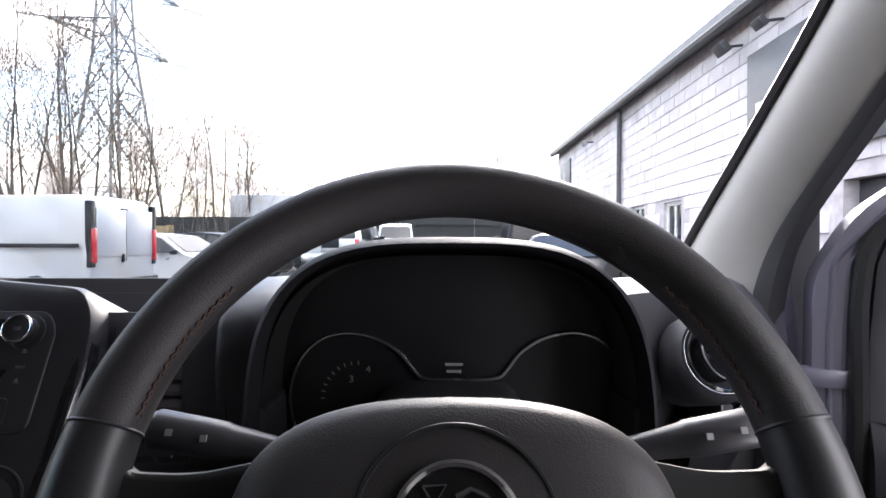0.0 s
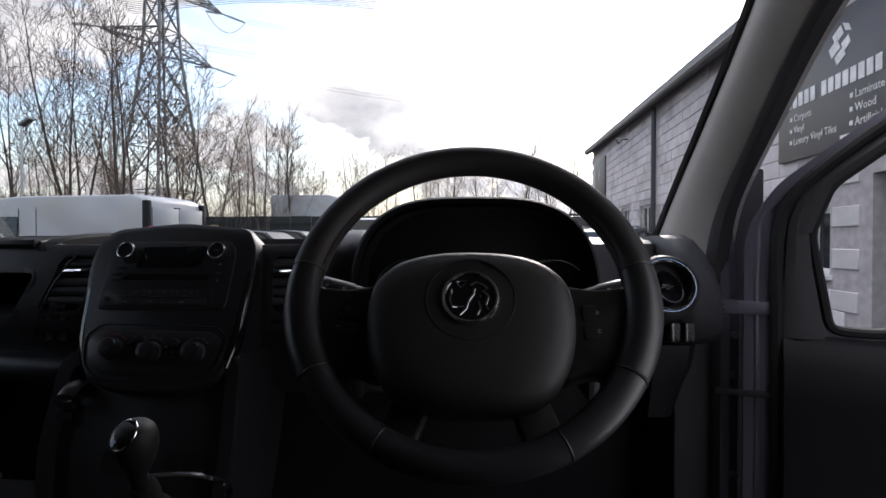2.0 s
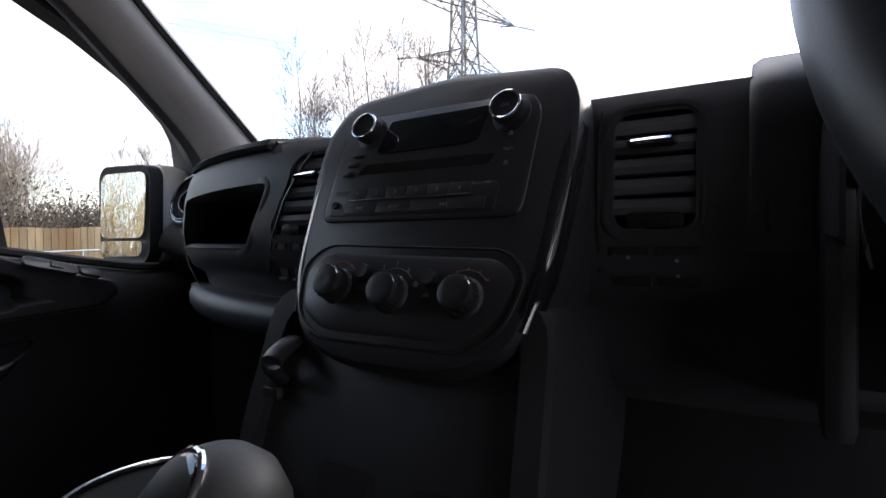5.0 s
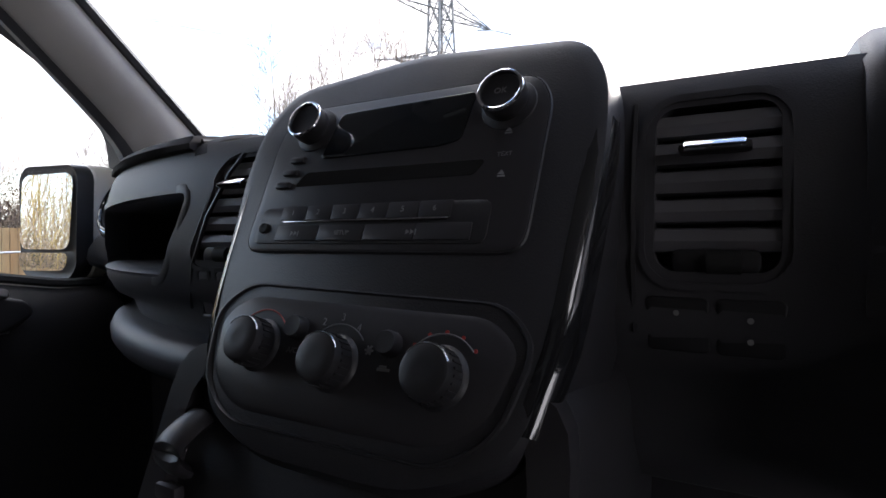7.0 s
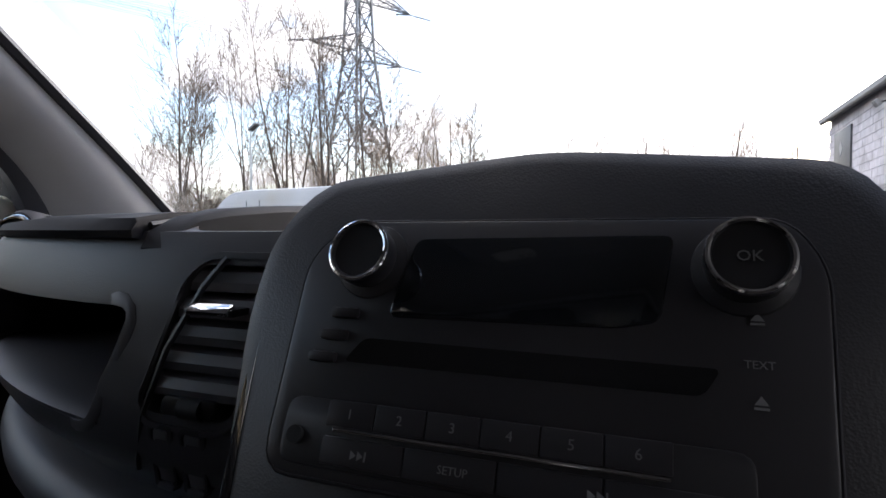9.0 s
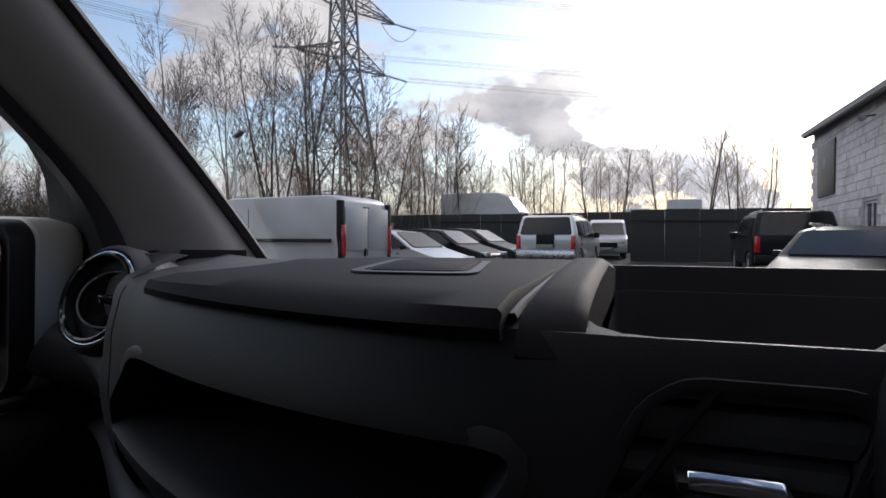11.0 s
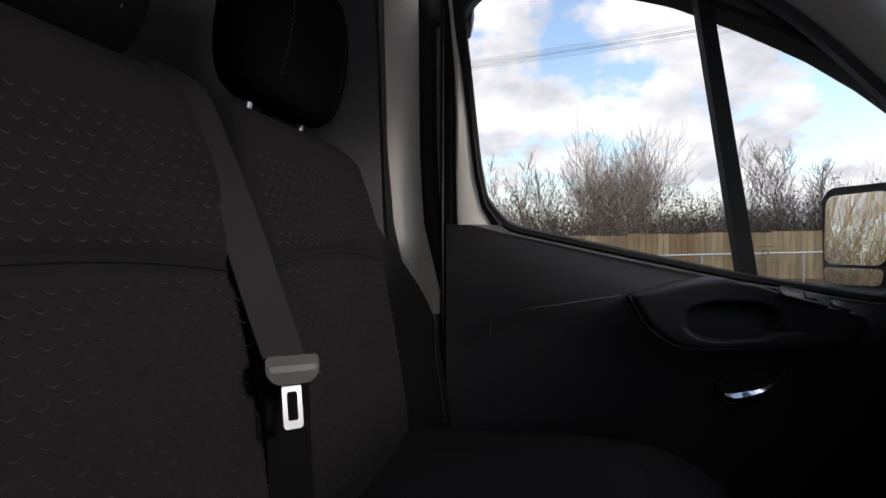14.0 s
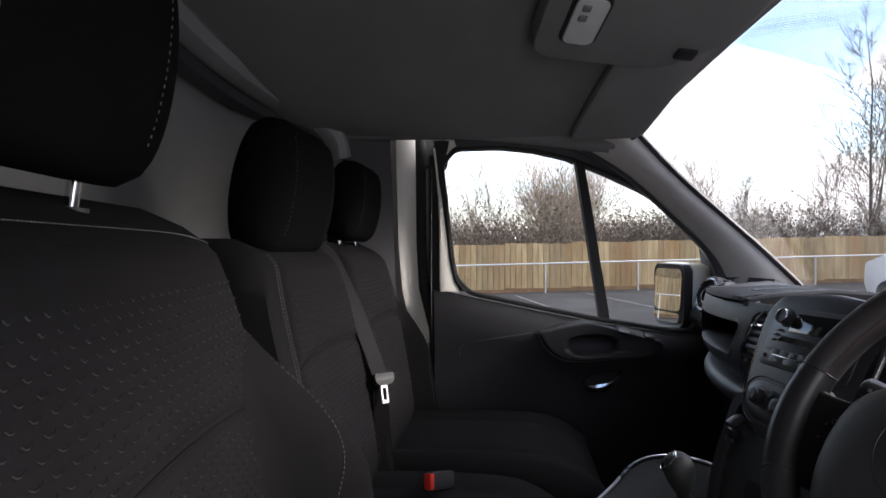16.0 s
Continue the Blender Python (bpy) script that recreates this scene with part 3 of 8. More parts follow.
def build_jamb():
    """Painted jamb with its hinge side ahead of the open door, and the dash's end panel."""
    bm = bmesh.new()
    rings = []
    for z, y, x in ((0.72, 0.575, 0.935), (1.1, 0.575, 0.935), (1.40, 0.575, 0.935), (1.52, 0.60, 0.932), (1.60, 0.54, 0.93)):
        rings.append([(x, y + 0.06, z), (x, y, z), (x + 0.012, y - 0.012, z), (x + 0.030, y - 0.010, z), (x + 0.036, y + 0.01, z), (x + 0.036, y + 0.06, z)])
    loft(bm, rings)
    ob = tagged(part("jamb", bm, LILAC), "lilac-silver door jamb", "door jamb", kind="structure")
    # added dark box that blocks the bright slit between jamb and open door
    bm = bmesh.new()
    box(bm, (0.985, 0.66, 1.15), (0.14, 0.03, 0.98), 0.008)
    part("inner_wing", bm, DARK, ob, "dark filler in the slot between jamb and door")
    for z in (1.30, 1.22, 1.02):
        bm = bmesh.new()
        cyl(bm, (0.957, 0.566, z), (0.957, 0.556, z), 0.009, 0.007, 12)
        part("bolt", bm, SATIN, ob)
    bm = bmesh.new()
    rings = []
    for z, y, x in ((1.497, 0.545, 0.858), (1.488, 0.515, 0.866), (1.465, 0.490, 0.876), (1.435, 0.476, 0.888), (1.395, 0.470, 0.899), (1.350, 0.474, 0.907), (1.315, 0.484, 0.908), (1.295, 0.500, 0.902), (1.285, 0.525, 0.885)):
        rings.append([(0.810, y + 0.020, z), (0.828, y + 0.004, z), (0.850, y, z), (x - 0.020, y + 0.004, z), (x - 0.006, y + 0.014, z), (x, y + 0.034, z), (x - 0.002, y + 0.10, z), (x - 0.03, y + 0.19, z), (0.810, y + 0.19, z)])
    loft(bm, rings)
    end = part("end_panel", bm, PLASTIC, dashboard, "curved end panel of the dashboard", angle=60)
    for k in range(9):
        bm = bmesh.new()
        z = 1.432 - 0.0095 * k
        box(bm, (0.889 + 0.0024 * k, 0.517, z), (0.007, 0.022, 0.0036), 0.001)
        part("end_slat", bm, DARK, end)
    # lower end cap and the two rocker switches beside the column
    bm = bmesh.new()
    loft(bm, [[(0.79, y, z), (x - 0.015, y, z), (x, y + 0.012, z), (x, y + 0.16, z), (0.79, y + 0.16, z)] for z, y, x in ((1.283, 0.53, 0.872), (1.24, 0.535, 0.866), (1.20, 0.55, 0.855), (1.13, 0.57, 0.84))])
    part("lower_end", bm, DARK, dashboard, "dark lower end of the dashboard")
    for x in (0.806, 0.832):
        bm = bmesh.new()
        plate(bm, rounded(0.019, 0.036, 0.004), 0.0, 0.007, bev=0.002)
        sw = part("switch", bm, GLOSS, end, "black rocker switch", Matrix.Translation((x, 0.476, 1.318)) @ Matrix.Rotation(radians(90), 4, "X"))
        bm = bmesh.new()
        box(bm, (0.0, 0.004, 0.0075), (0.007, 0.0015, 0.0006))
        part("symbol", bm, MARKDIM, sw)


build_roof()
for sd in (-1, 1):
    build_pillar(sd)
    build_b_pillar(sd)
build_windscreen()
build_bulkhead()
build_cab_closure()
build_jamb()


# ---- dashboard ----
def face_y(x):
    # the passenger's end falls back behind the vent's cowl
    return 0.285 + 0.78 * max(0.0, abs(x) - 0.2) ** 2 + 0.075 * ease((-x - 0.612) / 0.07)


def dash_profile(x):
    a = abs(x)
    fy = face_y(x)
    yb = 0.86 + 0.13 * (1 - (a / 0.8) ** 2)
    return [(yb, 1.425), (max(0.76, fy + 0.16), 1.474), (max(0.64, fy + 0.13), 1.490), (max(0.54, fy + 0.10), 1.4935), (fy + 0.075, 1.489), (fy + 0.032, 1.486), (fy + 0.008, 1.480), (fy, 1.468),
            (fy - 0.008, 1.44), (fy - 0.012, 1.39), (fy - 0.007, 1.352), (fy + 0.004, 1.334), (fy + 0.026, 1.322), (fy + 0.034, 1.304), (fy + 0.038, 1.275),
            (fy + 0.06, 1.244), (fy + 0.13, 1.215), (fy + 0.30, 1.19), (yb, 1.19)]


VENT_L, LEAN = (-0.186, 0.076), 0.45  # the passenger-side vent leans along the console


def build_dash_body():
    bm = bmesh.new()
    xs = [-0.83 + 1.66 * i / 60 for i in range(61)]
    rings = []
    for x in xs:
        pr = dash_profile(x)
        k = max(0.0, (abs(x) - 0.77) / 0.06)
        rings.append([(x, y + 0.03 * k * k, z) for y, z in pr])
    loft(bm, rings)
    ob = part("body", bm, PLASTIC, dashboard)
    cs = []
    # open tray on top
    c = bmesh.new()
    plate(c, soften([(-0.234, 0.294), (-0.234, 0.62), (0.213, 0.62), (0.213, 0.294)], 0.03), 1.468, 1.56)
    cs.append(c)
    c = bmesh.new()
    plate(c, soften([(-0.230, 0.330), (-0.230, 0.616), (0.209, 0.616), (0.209, 0.330)], 0.03), 1.415, 1.56)
    cs.append(c)
    # passenger's shelf in the face
    c = bmesh.new()
    o = soften([(-0.250, 1.437), (-0.545, 1.434), (-0.622, 1.372), (-0.610, 1.362), (-0.300, 1.360)], 0.016)
    plate(c, o, 0.20, 0.60, lambda u, v, w: (u, w, v))
    cs.append(c)
    # openings of the two centre vents
    for vx, vw, k in ((VENT_L[0], VENT_L[1] - 0.010, LEAN), (0.1565, 0.056, 0.0)):
        c = bmesh.new()
        plate(c, rounded(vw, 0.084, 0.010, cx=vx, cy=1.420), 0.20, 0.318, lambda u, v, w: (u - k * (1.434 - v), w, v))
        cs.append(c)
    # room for the instruments
    c = bmesh.new()
    plate(c, rounded(0.355, 0.40, 0.03, cx=0.437, cy=1.42), 0.15, 0.46, lambda u, v, w: (u, w, v))
    cs.append(c)
    cut(ob, cs)
    return ob


def face_map(u, v, w):
    """Coordinates on the dash face: along x, height, outwards."""
    prof = dash_profile(u)
    zz = [p[1] for p in prof[7:12]][::-1]
    yy = [p[0] for p in prof[7:12]][::-1]
    return (u, interp(v, zz, yy) - w, v)


def build_dash_trim():
    # padded panel over the passenger's side
    bm = bmesh.new()
    rings = []
    for i in range(15):
        x = lerp(-0.535, -0.2635, i / 13) if i < 14 else -0.2615
        fy = face_y(x)
        e = 0.006 * min(1.0, i / 5) if 0 < i < 14 else 0.0005
        rings.append([(x, fy - 0.001, 1.4765), (x, fy - 0.001 - 0.004 * min(1.0, i / 6) * ease((14.5 - i) / 5), 1.481), (x, fy + 0.003, 1.486 + e * 0.4), (x, fy + 0.03, 1.489 + e * 0.6), (x, fy + 0.10, 1.490 + e * 0.6), (x, 0.56, 1.494 + e * 0.6), (x, 0.64, 1.489), (x, 0.64, 1.47), (x, fy + 0.05, 1.465)])
    loft(bm, rings)
    pad = part("top_pad", bm, PAD, dashboard, "padded leather-grained passenger top panel")
    # raised lid in it
    bm = bmesh.new()
    o = soften([(-0.385, 0.385), (-0.300, 0.390), (-0.330, 0.545), (-0.420, 0.540)], 0.02)
    lid = lambda u, v, w: (u, v, w - 0.0005 + 0.002 * (v - 0.385) / 0.16)
    frame_ring(bm, o, (0.84, 0.86), 1.488, 1.4955, lid)
    part("speaker_frame", bm, PLASTIC, pad)
    bm = bmesh.new()
    cu, cv = -0.359, 0.465
    plate(bm, [(cu + (u - cu) * 0.76, cv + (v - cv) * 0.78) for u, v in o], 1.488, 1.4960, lid, bev=0.0015)
    part("speaker_lid", bm, PAD, pad)
    # stitched seam beside the pad
    bm = bmesh.new()
    tube(bm, [(-0.2590, lerp(0.298, 0.60, t), 1.4840 + 0.009 * min(1, t * 2.0) ** 0.6) for t in [k / 15 for k in range(16)]], 0.0022, 6)
    part("stitching", bm, DARK, pad, "dark sunk seam")
    # crest between pad and tray
    bm = bmesh.new()
    rings = []
    for i in range(9):
        t = i / 8
        x = lerp(-0.256, -0.230, t)
        h = 0.005 * (1 - abs(2 * t - 1) ** 6) - 0.0025
        rings.append([(x, 0.292, 1.464), (x, 0.2880, 1.4705), (x, 0.2955, 1.4810), (x, 0.310, 1.4880 + h * 0.6), (x, 0.335, 1.4925 + h), (x, 0.38, 1.496 + h), (x, 0.47, 1.500 + h), (x, 0.62, 1.489 + h), (x, 0.62, 1.46), (x, 0.33, 1.45)])
    loft(bm, rings)
    part("tray_shoulder", bm, PAD, dashboard)
    # padded roll under the face, thinning out towards the door
    bm = bmesh.new()
    rings = []
    for i in range(25):
        a = lerp(0.150, 0.885, i / 24)
        t = max(0.0, (a - 0.62) / 0.265)
        fy = face_y(a) + 0.004 - 0.06 * t ** 3
        h = lerp(0.046, 0.012, t ** 1.2)
        top = lerp(1.302, 1.283, t ** 1.5)
        rings.append([(-a, fy + dy, top - h * q) for dy, q in ((0.050, -0.06), (0.022, 0.0), (0.008, 0.03), (-0.003, 0.16), (-0.008, 0.38), (-0.007, 0.62), (0.000, 0.84), (0.014, 0.98), (0.050, 1.05))])
    loft(bm, rings)
    part("knee_roll", bm, PLASTIC, dashboard, "padded roll under the dashboard face")
    # cowl at the passenger's end, dished round the vent
    bm = bmesh.new()
    grid = []
    for j in range(25):
        z = lerp(1.499, 1.298, j / 24)
        off = interp(z, [1.298, 1.33, 1.352, 1.39, 1.44, 1.468, 1.480, 1.488, 1.499], [0.016, -0.001, -0.007, -0.012, -0.008, 0.0, 0.008, 0.030, 0.075])
        row = []
        for i in range(27):
            x = lerp(-0.614, -0.822, i / 26)
            y = 0.285 + 0.78 * (-x - 0.2) ** 2 + off - 0.003 * ease(i / 4)
            w = ease((0.094 - math.hypot(x + 0.728, z - 1.452)) / 0.040)
            row.append((x, lerp(y, 0.503 + 0.366 * (z - 1.452), w), z))
        grid.append(row + [(-0.826, 0.66, z), (-0.70, 0.68, z)])
    loft(bm, grid, False, False)
    part("vent_cowl", bm, PLASTIC, dashboard, "rounded cowl round the end air vent", angle=60)
    # flat lip round the passenger's shelf
    o = soften([(-0.250, 1.437), (-0.545, 1.434), (-0.622, 1.372), (-0.610, 1.362), (-0.300, 1.360)], 0.016)

    def grow_by(d):
        out = []
        for k, (u, v) in enumerate(o):
            a, b = o[k - 1], o[(k + 1) % len(o)]
            n = Vector((b[1] - a[1], a[0] - b[0]))
            n = n.normalized() if n.length > 1e-9 else Vector((0, 0))
            if n.x * (u + 0.43) + n.y * (v - 1.40) * 3 < 0:
                n = -n
            out.append((u + n.x * d, v + n.y * d))
        return out
    rings = []
    for d, w in ((-0.0015, -0.030), (-0.001, -0.002), (0.0, 0.0012), (0.0060, 0.0014), (0.0078, 0.0003), (0.0082, -0.004)):
        rings.append([face_map(u, v, w) for u, v in grow_by(d)])
    bm = bmesh.new()
    loft(bm, rings, True, False)
    part("shelf_lip", bm, LIP, dashboard, "grey lip round the open shelf")
    bm = bmesh.new()
    rings = []
    for i in range(13):
        u = lerp(-0.618, -0.290, i / 12)
        p = Vector(face_map(u, 1.3635, 0.0))
        rings.append([p + Vector((0, -0.001, 0.0)), p + Vector((0, 0.012, 0.005)), p + Vector((0, 0.17, 0.003)), p + Vector((0, 0.17, -0.01)), p + Vector((0, 0.004, -0.010))])
    loft(bm, rings)
    part("shelf_floor", bm, PLASTIC, dashboard)
    # shut line that sweeps down beside the vent, and upright ones nearer the driver
    bm = bmesh.new()
    tube(bm, [face_map(u, z, 0.0004) for u, z in ((-0.186, 1.466), (-0.199, 1.450), (-0.222, 1.415), (-0.243, 1.375), (-0.257, 1.345), (-0.265, 1.335))], 0.0019, 5, up=(0, 1, 0))
    part("shut_line", bm, DARK, dashboard)
    for x in (0.118, 0.226):
        bm = bmesh.new()
        tube(bm, [face_map(x, z, 0.0004) for z in (1.345, 1.38, 1.41, 1.44, 1.466)], 0.0018, 5, up=(0, 1, 0))
        part("shut_line", bm, DARK, dashboard)
    # two tall blanking plates below the passenger's centre vent
    for x in (-0.2345, -0.2105):
        lean = lambda u, v, w: face_map(u - 0.30 * (1.350 - v), v, w)
        bm = bmesh.new()
        frame_ring(bm, rounded(0.0185, 0.044, 0.0035, cx=x, cy=1.350), (0.74, 0.88), -0.004, 0.0015, lean)
        bl = part("switch_blank", bm, DARK, dashboard, "tall blanking plate")
        bm = bmesh.new()
        plate(bm, rounded(0.0125, 0.037, 0.002, cx=x, cy=1.350), -0.006, 0.0012, lean, bev=0.001)
        part("blank_face", bm, VENT, bl)
        bm = bmesh.new()
        plate(bm, rounded(0.0135, 0.0045, 0.001, cx=x + 0.001, cy=1.3285), -0.004, 0.0022, lean, bev=0.001)
        part("blank_foot", bm, LIP, bl)
    # two switches below the driver's centre vent
    for x in (0.139, 0.172):
        bm = bmesh.new()
        plate(bm, rounded(0.030, 0.030, 0.003, cx=x, cy=1.350), -0.004, 0.0012, face_map, bev=0.001)
        sw = part("switch", bm, DARK, dashboard)
        bm = bmesh.new()
        for v in ((1.355, 1.344) if x > 0.15 else (1.357,)):
            bmesh.ops.create_circle(bm, segments=12, radius=0.0015, cap_ends=True, matrix=Matrix.Translation(face_map(x, v, 0.0016)) @ Matrix.Rotation(radians(90), 4, "X"))
        part("symbol", bm, MARKDIM, sw, "pale cruise-control symbols")


def build_vent(s):
    vx, vw, k = (VENT_L[0], VENT_L[1], LEAN) if s < 0 else (0.1565, 0.070, 0.0)
    f = lambda u, v, w: face_map(u - k * (1.434 - v), v, w)
    bm = bmesh.new()
    frame_ring(bm, rounded(vw, 0.100, 0.018, cx=vx, cy=1.419), (0.925, 0.93), -0.006, 0.0016, f)
    v = part("air_vent", bm, PLASTIC, dashboard, "air vent with grey slats")
    bm = bmesh.new()
    plate(bm, rounded(vw - 0.008, 0.086, 0.010, cx=vx, cy=1.420), -0.030, -0.026, f)
    part("back_plate", bm, DARK, v)
    # curved slats, each rolled over at its lip
    for n in range(5):
        z = 1.452 - 0.0148 * n
        bm = bmesh.new()
        rings = []
        for i in range(9):
            u = vx + (vw - 0.012) * (i / 8 - 0.5)
            rings.append([f(u, z + dz, w) for dz, w in ((0.0074, -0.020), (0.0073, -0.008), (0.0060, -0.0032), (0.0005, -0.0014), (-0.0046, -0.0036), (-0.0058, -0.010), (-0.0035, -0.020))])
        loft(bm, rings)
        part("slat", bm, VENT, v)
    tx = vx
    at = lambda u, vv, w: Vector(f(u, vv, w))
    bm = bmesh.new()
    box(bm, at(tx, 1.4385, 0.004), (0.032, 0.014, 0.0042), 0.0016)
    tab = part("tab", bm, DARK, v)
    bm = bmesh.new()
    box(bm, at(tx, 1.4400, 0.0095), (0.027, 0.007, 0.0030), 0.001, 2, Matrix.Rotation(radians(35), 4, "X"))
    part("tab_strip", bm, CHROME, tab, "bright chrome strip")
    bm = bmesh.new()
    plate(bm, rounded(0.040, 0.0125, 0.004, cx=vx, cy=1.3830), -0.012, -0.001, f, bev=0.002)
    hold = part("wheel_recess", bm, DARK, v)
    bm = bmesh.new()
    c = at(vx + 0.004, 1.3830, -0.003)
    cyl(bm, c + Vector((-0.0075, 0, 0)), c + Vector((0.0075, 0, 0)), 0.0062, seg=18)
    part("thumb_wheel", bm, RUBBER, hold)


def build_round_vent(c, n, r=0.044):
    c, n = Vector(c), Vector(n).normalized()
    m = Matrix.Translation(c) @ n.to_track_quat("Z", "Y").to_matrix().to_4x4()
    bm = bmesh.new()
    # housing
    bowl(bm, [(r * 1.28 * math.cos(a), r * 1.28 * math.sin(a)) for a in (2 * math.pi * k / 32 for k in range(32))], [(1.0, -0.10), (1.05, -0.02), (1.0, 0.004), (0.90, 0.010), (0.82, 0.004), (0.80, -0.02), (0.2, -0.022)])
    v = part("round_vent", bm, PLASTIC, dashboard, "round swivelling air vent with a chrome ring", m)
    bm = bmesh.new()
    tube(bm, [(r * math.cos(a), r * math.sin(a), 0.010) for a in (2 * math.pi * k / 40 for k in range(40))], 0.0030, 8, True)
    part("ring", bm, GLOSS, v, "gloss black ring")
    bm = bmesh.new()
    tube(bm, [(r * 1.075 * math.cos(a), r * 1.075 * math.sin(a), 0.0095) for a in (2 * math.pi * k / 40 for k in range(40))], 0.0009, 6, True)
    part("outer_ring", bm, CHROME, v, "thin chrome outer ring")
    tilt = Matrix.Translation((0.004, 0, -0.004)) @ Matrix.Rotation(radians(22), 4, "Y") @ Matrix.Rotation(radians(-10), 4, "X")
    bm = bmesh.new()
    bowl(bm, [(r * 0.70 * math.cos(a), r * 0.70 * math.sin(a)) for a in (2 * math.pi * k / 32 for k in range(32))], [(1.0, -0.016), (1.0, 0.0), (0.94, 0.003), (0.85, -0.002), (0.3, -0.006)])
    ball = part("ball_face", bm, GLOSS, v, "dark swivelling face", tilt)
    bm = bmesh.new()
    tube(bm, [(r * 0.69 * math.cos(a), r * 0.69 * math.sin(a), 0.003) for a in (2 * math.pi * k / 36 for k in range(36))], 0.0011, 6, True)
    part("inner_ring", bm, SATIN, ball, "fine silver ring")
    bm = bmesh.new()
    plate(bm, soften([(-0.015, 0.0), (0.0, 0.006), (0.015, 0.0), (0.0, -0.003)], 0.004), -0.004, 0.004, bev=0.001)
    part("tab", bm, CHROME, ball, "bright chrome tab", Matrix.Rotation(radians(-35), 4, "X"))


# centre console: u across, v up the slope, w outwards
CO, CV, CN = Vector((-0.012, 0.2547, 1.4635)), Vector((0, 0.396, 0.918)), Vector((0, -0.918, 0.396))
CM = Matrix(((1, 0, 0, CO.x), (0, CV.y, CN.y, CO.y), (0, CV.z, CN.z, CO.z), (0, 0, 0, 1)))


def build_console():
    o = soften([(-0.134, -0.02), (-0.131, 0.020), (-0.109, 0.048), (0.0, 0.0595), (0.108, 0.049), (0.123, 0.022), (0.126, -0.02), (0.118, -0.12), (0.099, -0.182), (0.05, -0.202), (-0.05, -0.202), (-0.098, -0.184), (-0.1205, -0.12)], 0.02, 4)
    bm = bmesh.new()
    plate(bm, o, -0.085, 0.0, bev=0.012)
    con = part("centre_console", bm, PLASTIC_SHADED, dashboard, "upright rounded centre console with radio and heater controls", CM)
    # gloss inlay at both sides
    for s in (-1, 1):
        bm = bmesh.new()
        rings = []
        for k in range(11):
            t = k / 10
            v = lerp(0.030, -0.165, t)
            u = interp(-v, (-0.030, -0.022, 0.02, 0.12, 0.17), (0.1175, 0.1215, 0.1245, 0.1175, 0.1065)) + (0.005 if s < 0 else 0)
            r = 0.0155 * (0.80 + 0.20 * math.sin(math.pi * t) ** 0.5)
            rings.append([(s * (u - 0.0130 + r * math.cos(q)), v, -0.0150 + r * math.sin(q)) for q in [radians(-70 + 150 * j / 9) for j in range(10)]] + [(s * (u - 0.016), v, -0.018)])
        loft(bm, rings)
        part("side_inlay", bm, GLOSS, con, "glossy black side inlay")
    # radio
    bm = bmesh.new()
    ro = soften([(-0.101, -0.083), (0.090, -0.083), (0.093, 0.005), (0.083, 0.022), (-0.083, 0.022), (-0.101, 0.005)], 0.012)
    plate(bm, ro, -0.004, 0.0022, bev=0.0012)
    radio = part("radio", bm, SMOOTH, con, "built-in car radio with two chrome-ringed knobs")
    bm = bmesh.new()
    tube(bm, [(u, v, 0.0006) for u, v in ro], 0.0012, 5, True)
    part("shut_line", bm, DARK, radio)
    bm = bmesh.new()
    so = soften([(-0.0575, -0.0200), (0.030, -0.0190), (0.0435, -0.0160), (0.0480, 0.0155), (-0.0500, 0.0135)], 0.004)
    plate(bm, so, 0.0, 0.0034, bev=0.0008)
    part("display", bm, LCD, radio, "dark glossy display")
    bm = bmesh.new()
    plate(bm, soften([(-0.0735, -0.0390), (0.0560, -0.0390), (0.0615, -0.0300), (-0.0660, -0.0290)], 0.003), 0.0, 0.0026)
    part("disc_slot", bm, GLOSS, radio, "black disc slot")
    for k in range(3):
        bm = bmesh.new()
        box(bm, (-0.0765 - 0.0032 * k, -0.0195 - 0.0092 * k, 0.003), (0.0125, 0.0044, 0.004), 0.0016)
        part("button", bm, SMOOTH, radio)
    bm = bmesh.new()
    plate(bm, soften([(-0.094, -0.079), (0.070, -0.079), (0.070, -0.054), (-0.094, -0.054)], 0.006), 0.0, 0.0030, bev=0.0008)
    part("key_panel", bm, DARK, radio)
    bm = bmesh.new()
    box(bm, (-0.012, -0.0648, 0.0042), (0.118, 0.0012, 0.0012), 0.0004)
    part("chrome_strip", bm, CHROME, radio, "thin chrome strip")
    for k in range(6):
        bm = bmesh.new()
        box(bm, (-0.0650 + 0.0205 * k, -0.0588, 0.0032), (0.0199, 0.0098, 0.0016), 0.0006)
        part("preset_key", bm, SMOOTH, radio)
        lettering("digit", str(k + 1), 0.0050, MARKDIM, pose(-0.0650 + 0.0205 * k, -0.0588, 0.0044), radio, 0.0001)
    for k in range(4):
        bm = bmesh.new()
        box(bm, (-0.0580 + 0.0342 * k, -0.0722, 0.0032), (0.0336, 0.0100, 0.0016), 0.0006)
        part("key", bm, SMOOTH, radio)
    lettering("key_label", "SETUP", 0.0040, MARKDIM, pose(-0.0220, -0.0727, 0.0044), radio, 0.0001)
    lettering("key_label", "TEXT", 0.0036, MARKDIM, pose(0.072, -0.028, 0.0030), radio, 0.0001)
    for u in (-0.0600, 0.0245):
        bm = bmesh.new()
        for q in (-0.0022, 0.0014):
            bm.faces.new([bm.verts.new(p) for p in ((u + q * 0.8, -0.0744, 0.0045), (u + q * 0.8 + 0.0025, -0.0727, 0.0045), (u + q * 0.8, -0.0710, 0.0045))])
        box(bm, (u + 0.0042, -0.0727, 0.0043), (0.0006, 0.0034, 0.0004))
        part("skip_symbol", bm, MARKDIM, radio, "pale skip arrows")
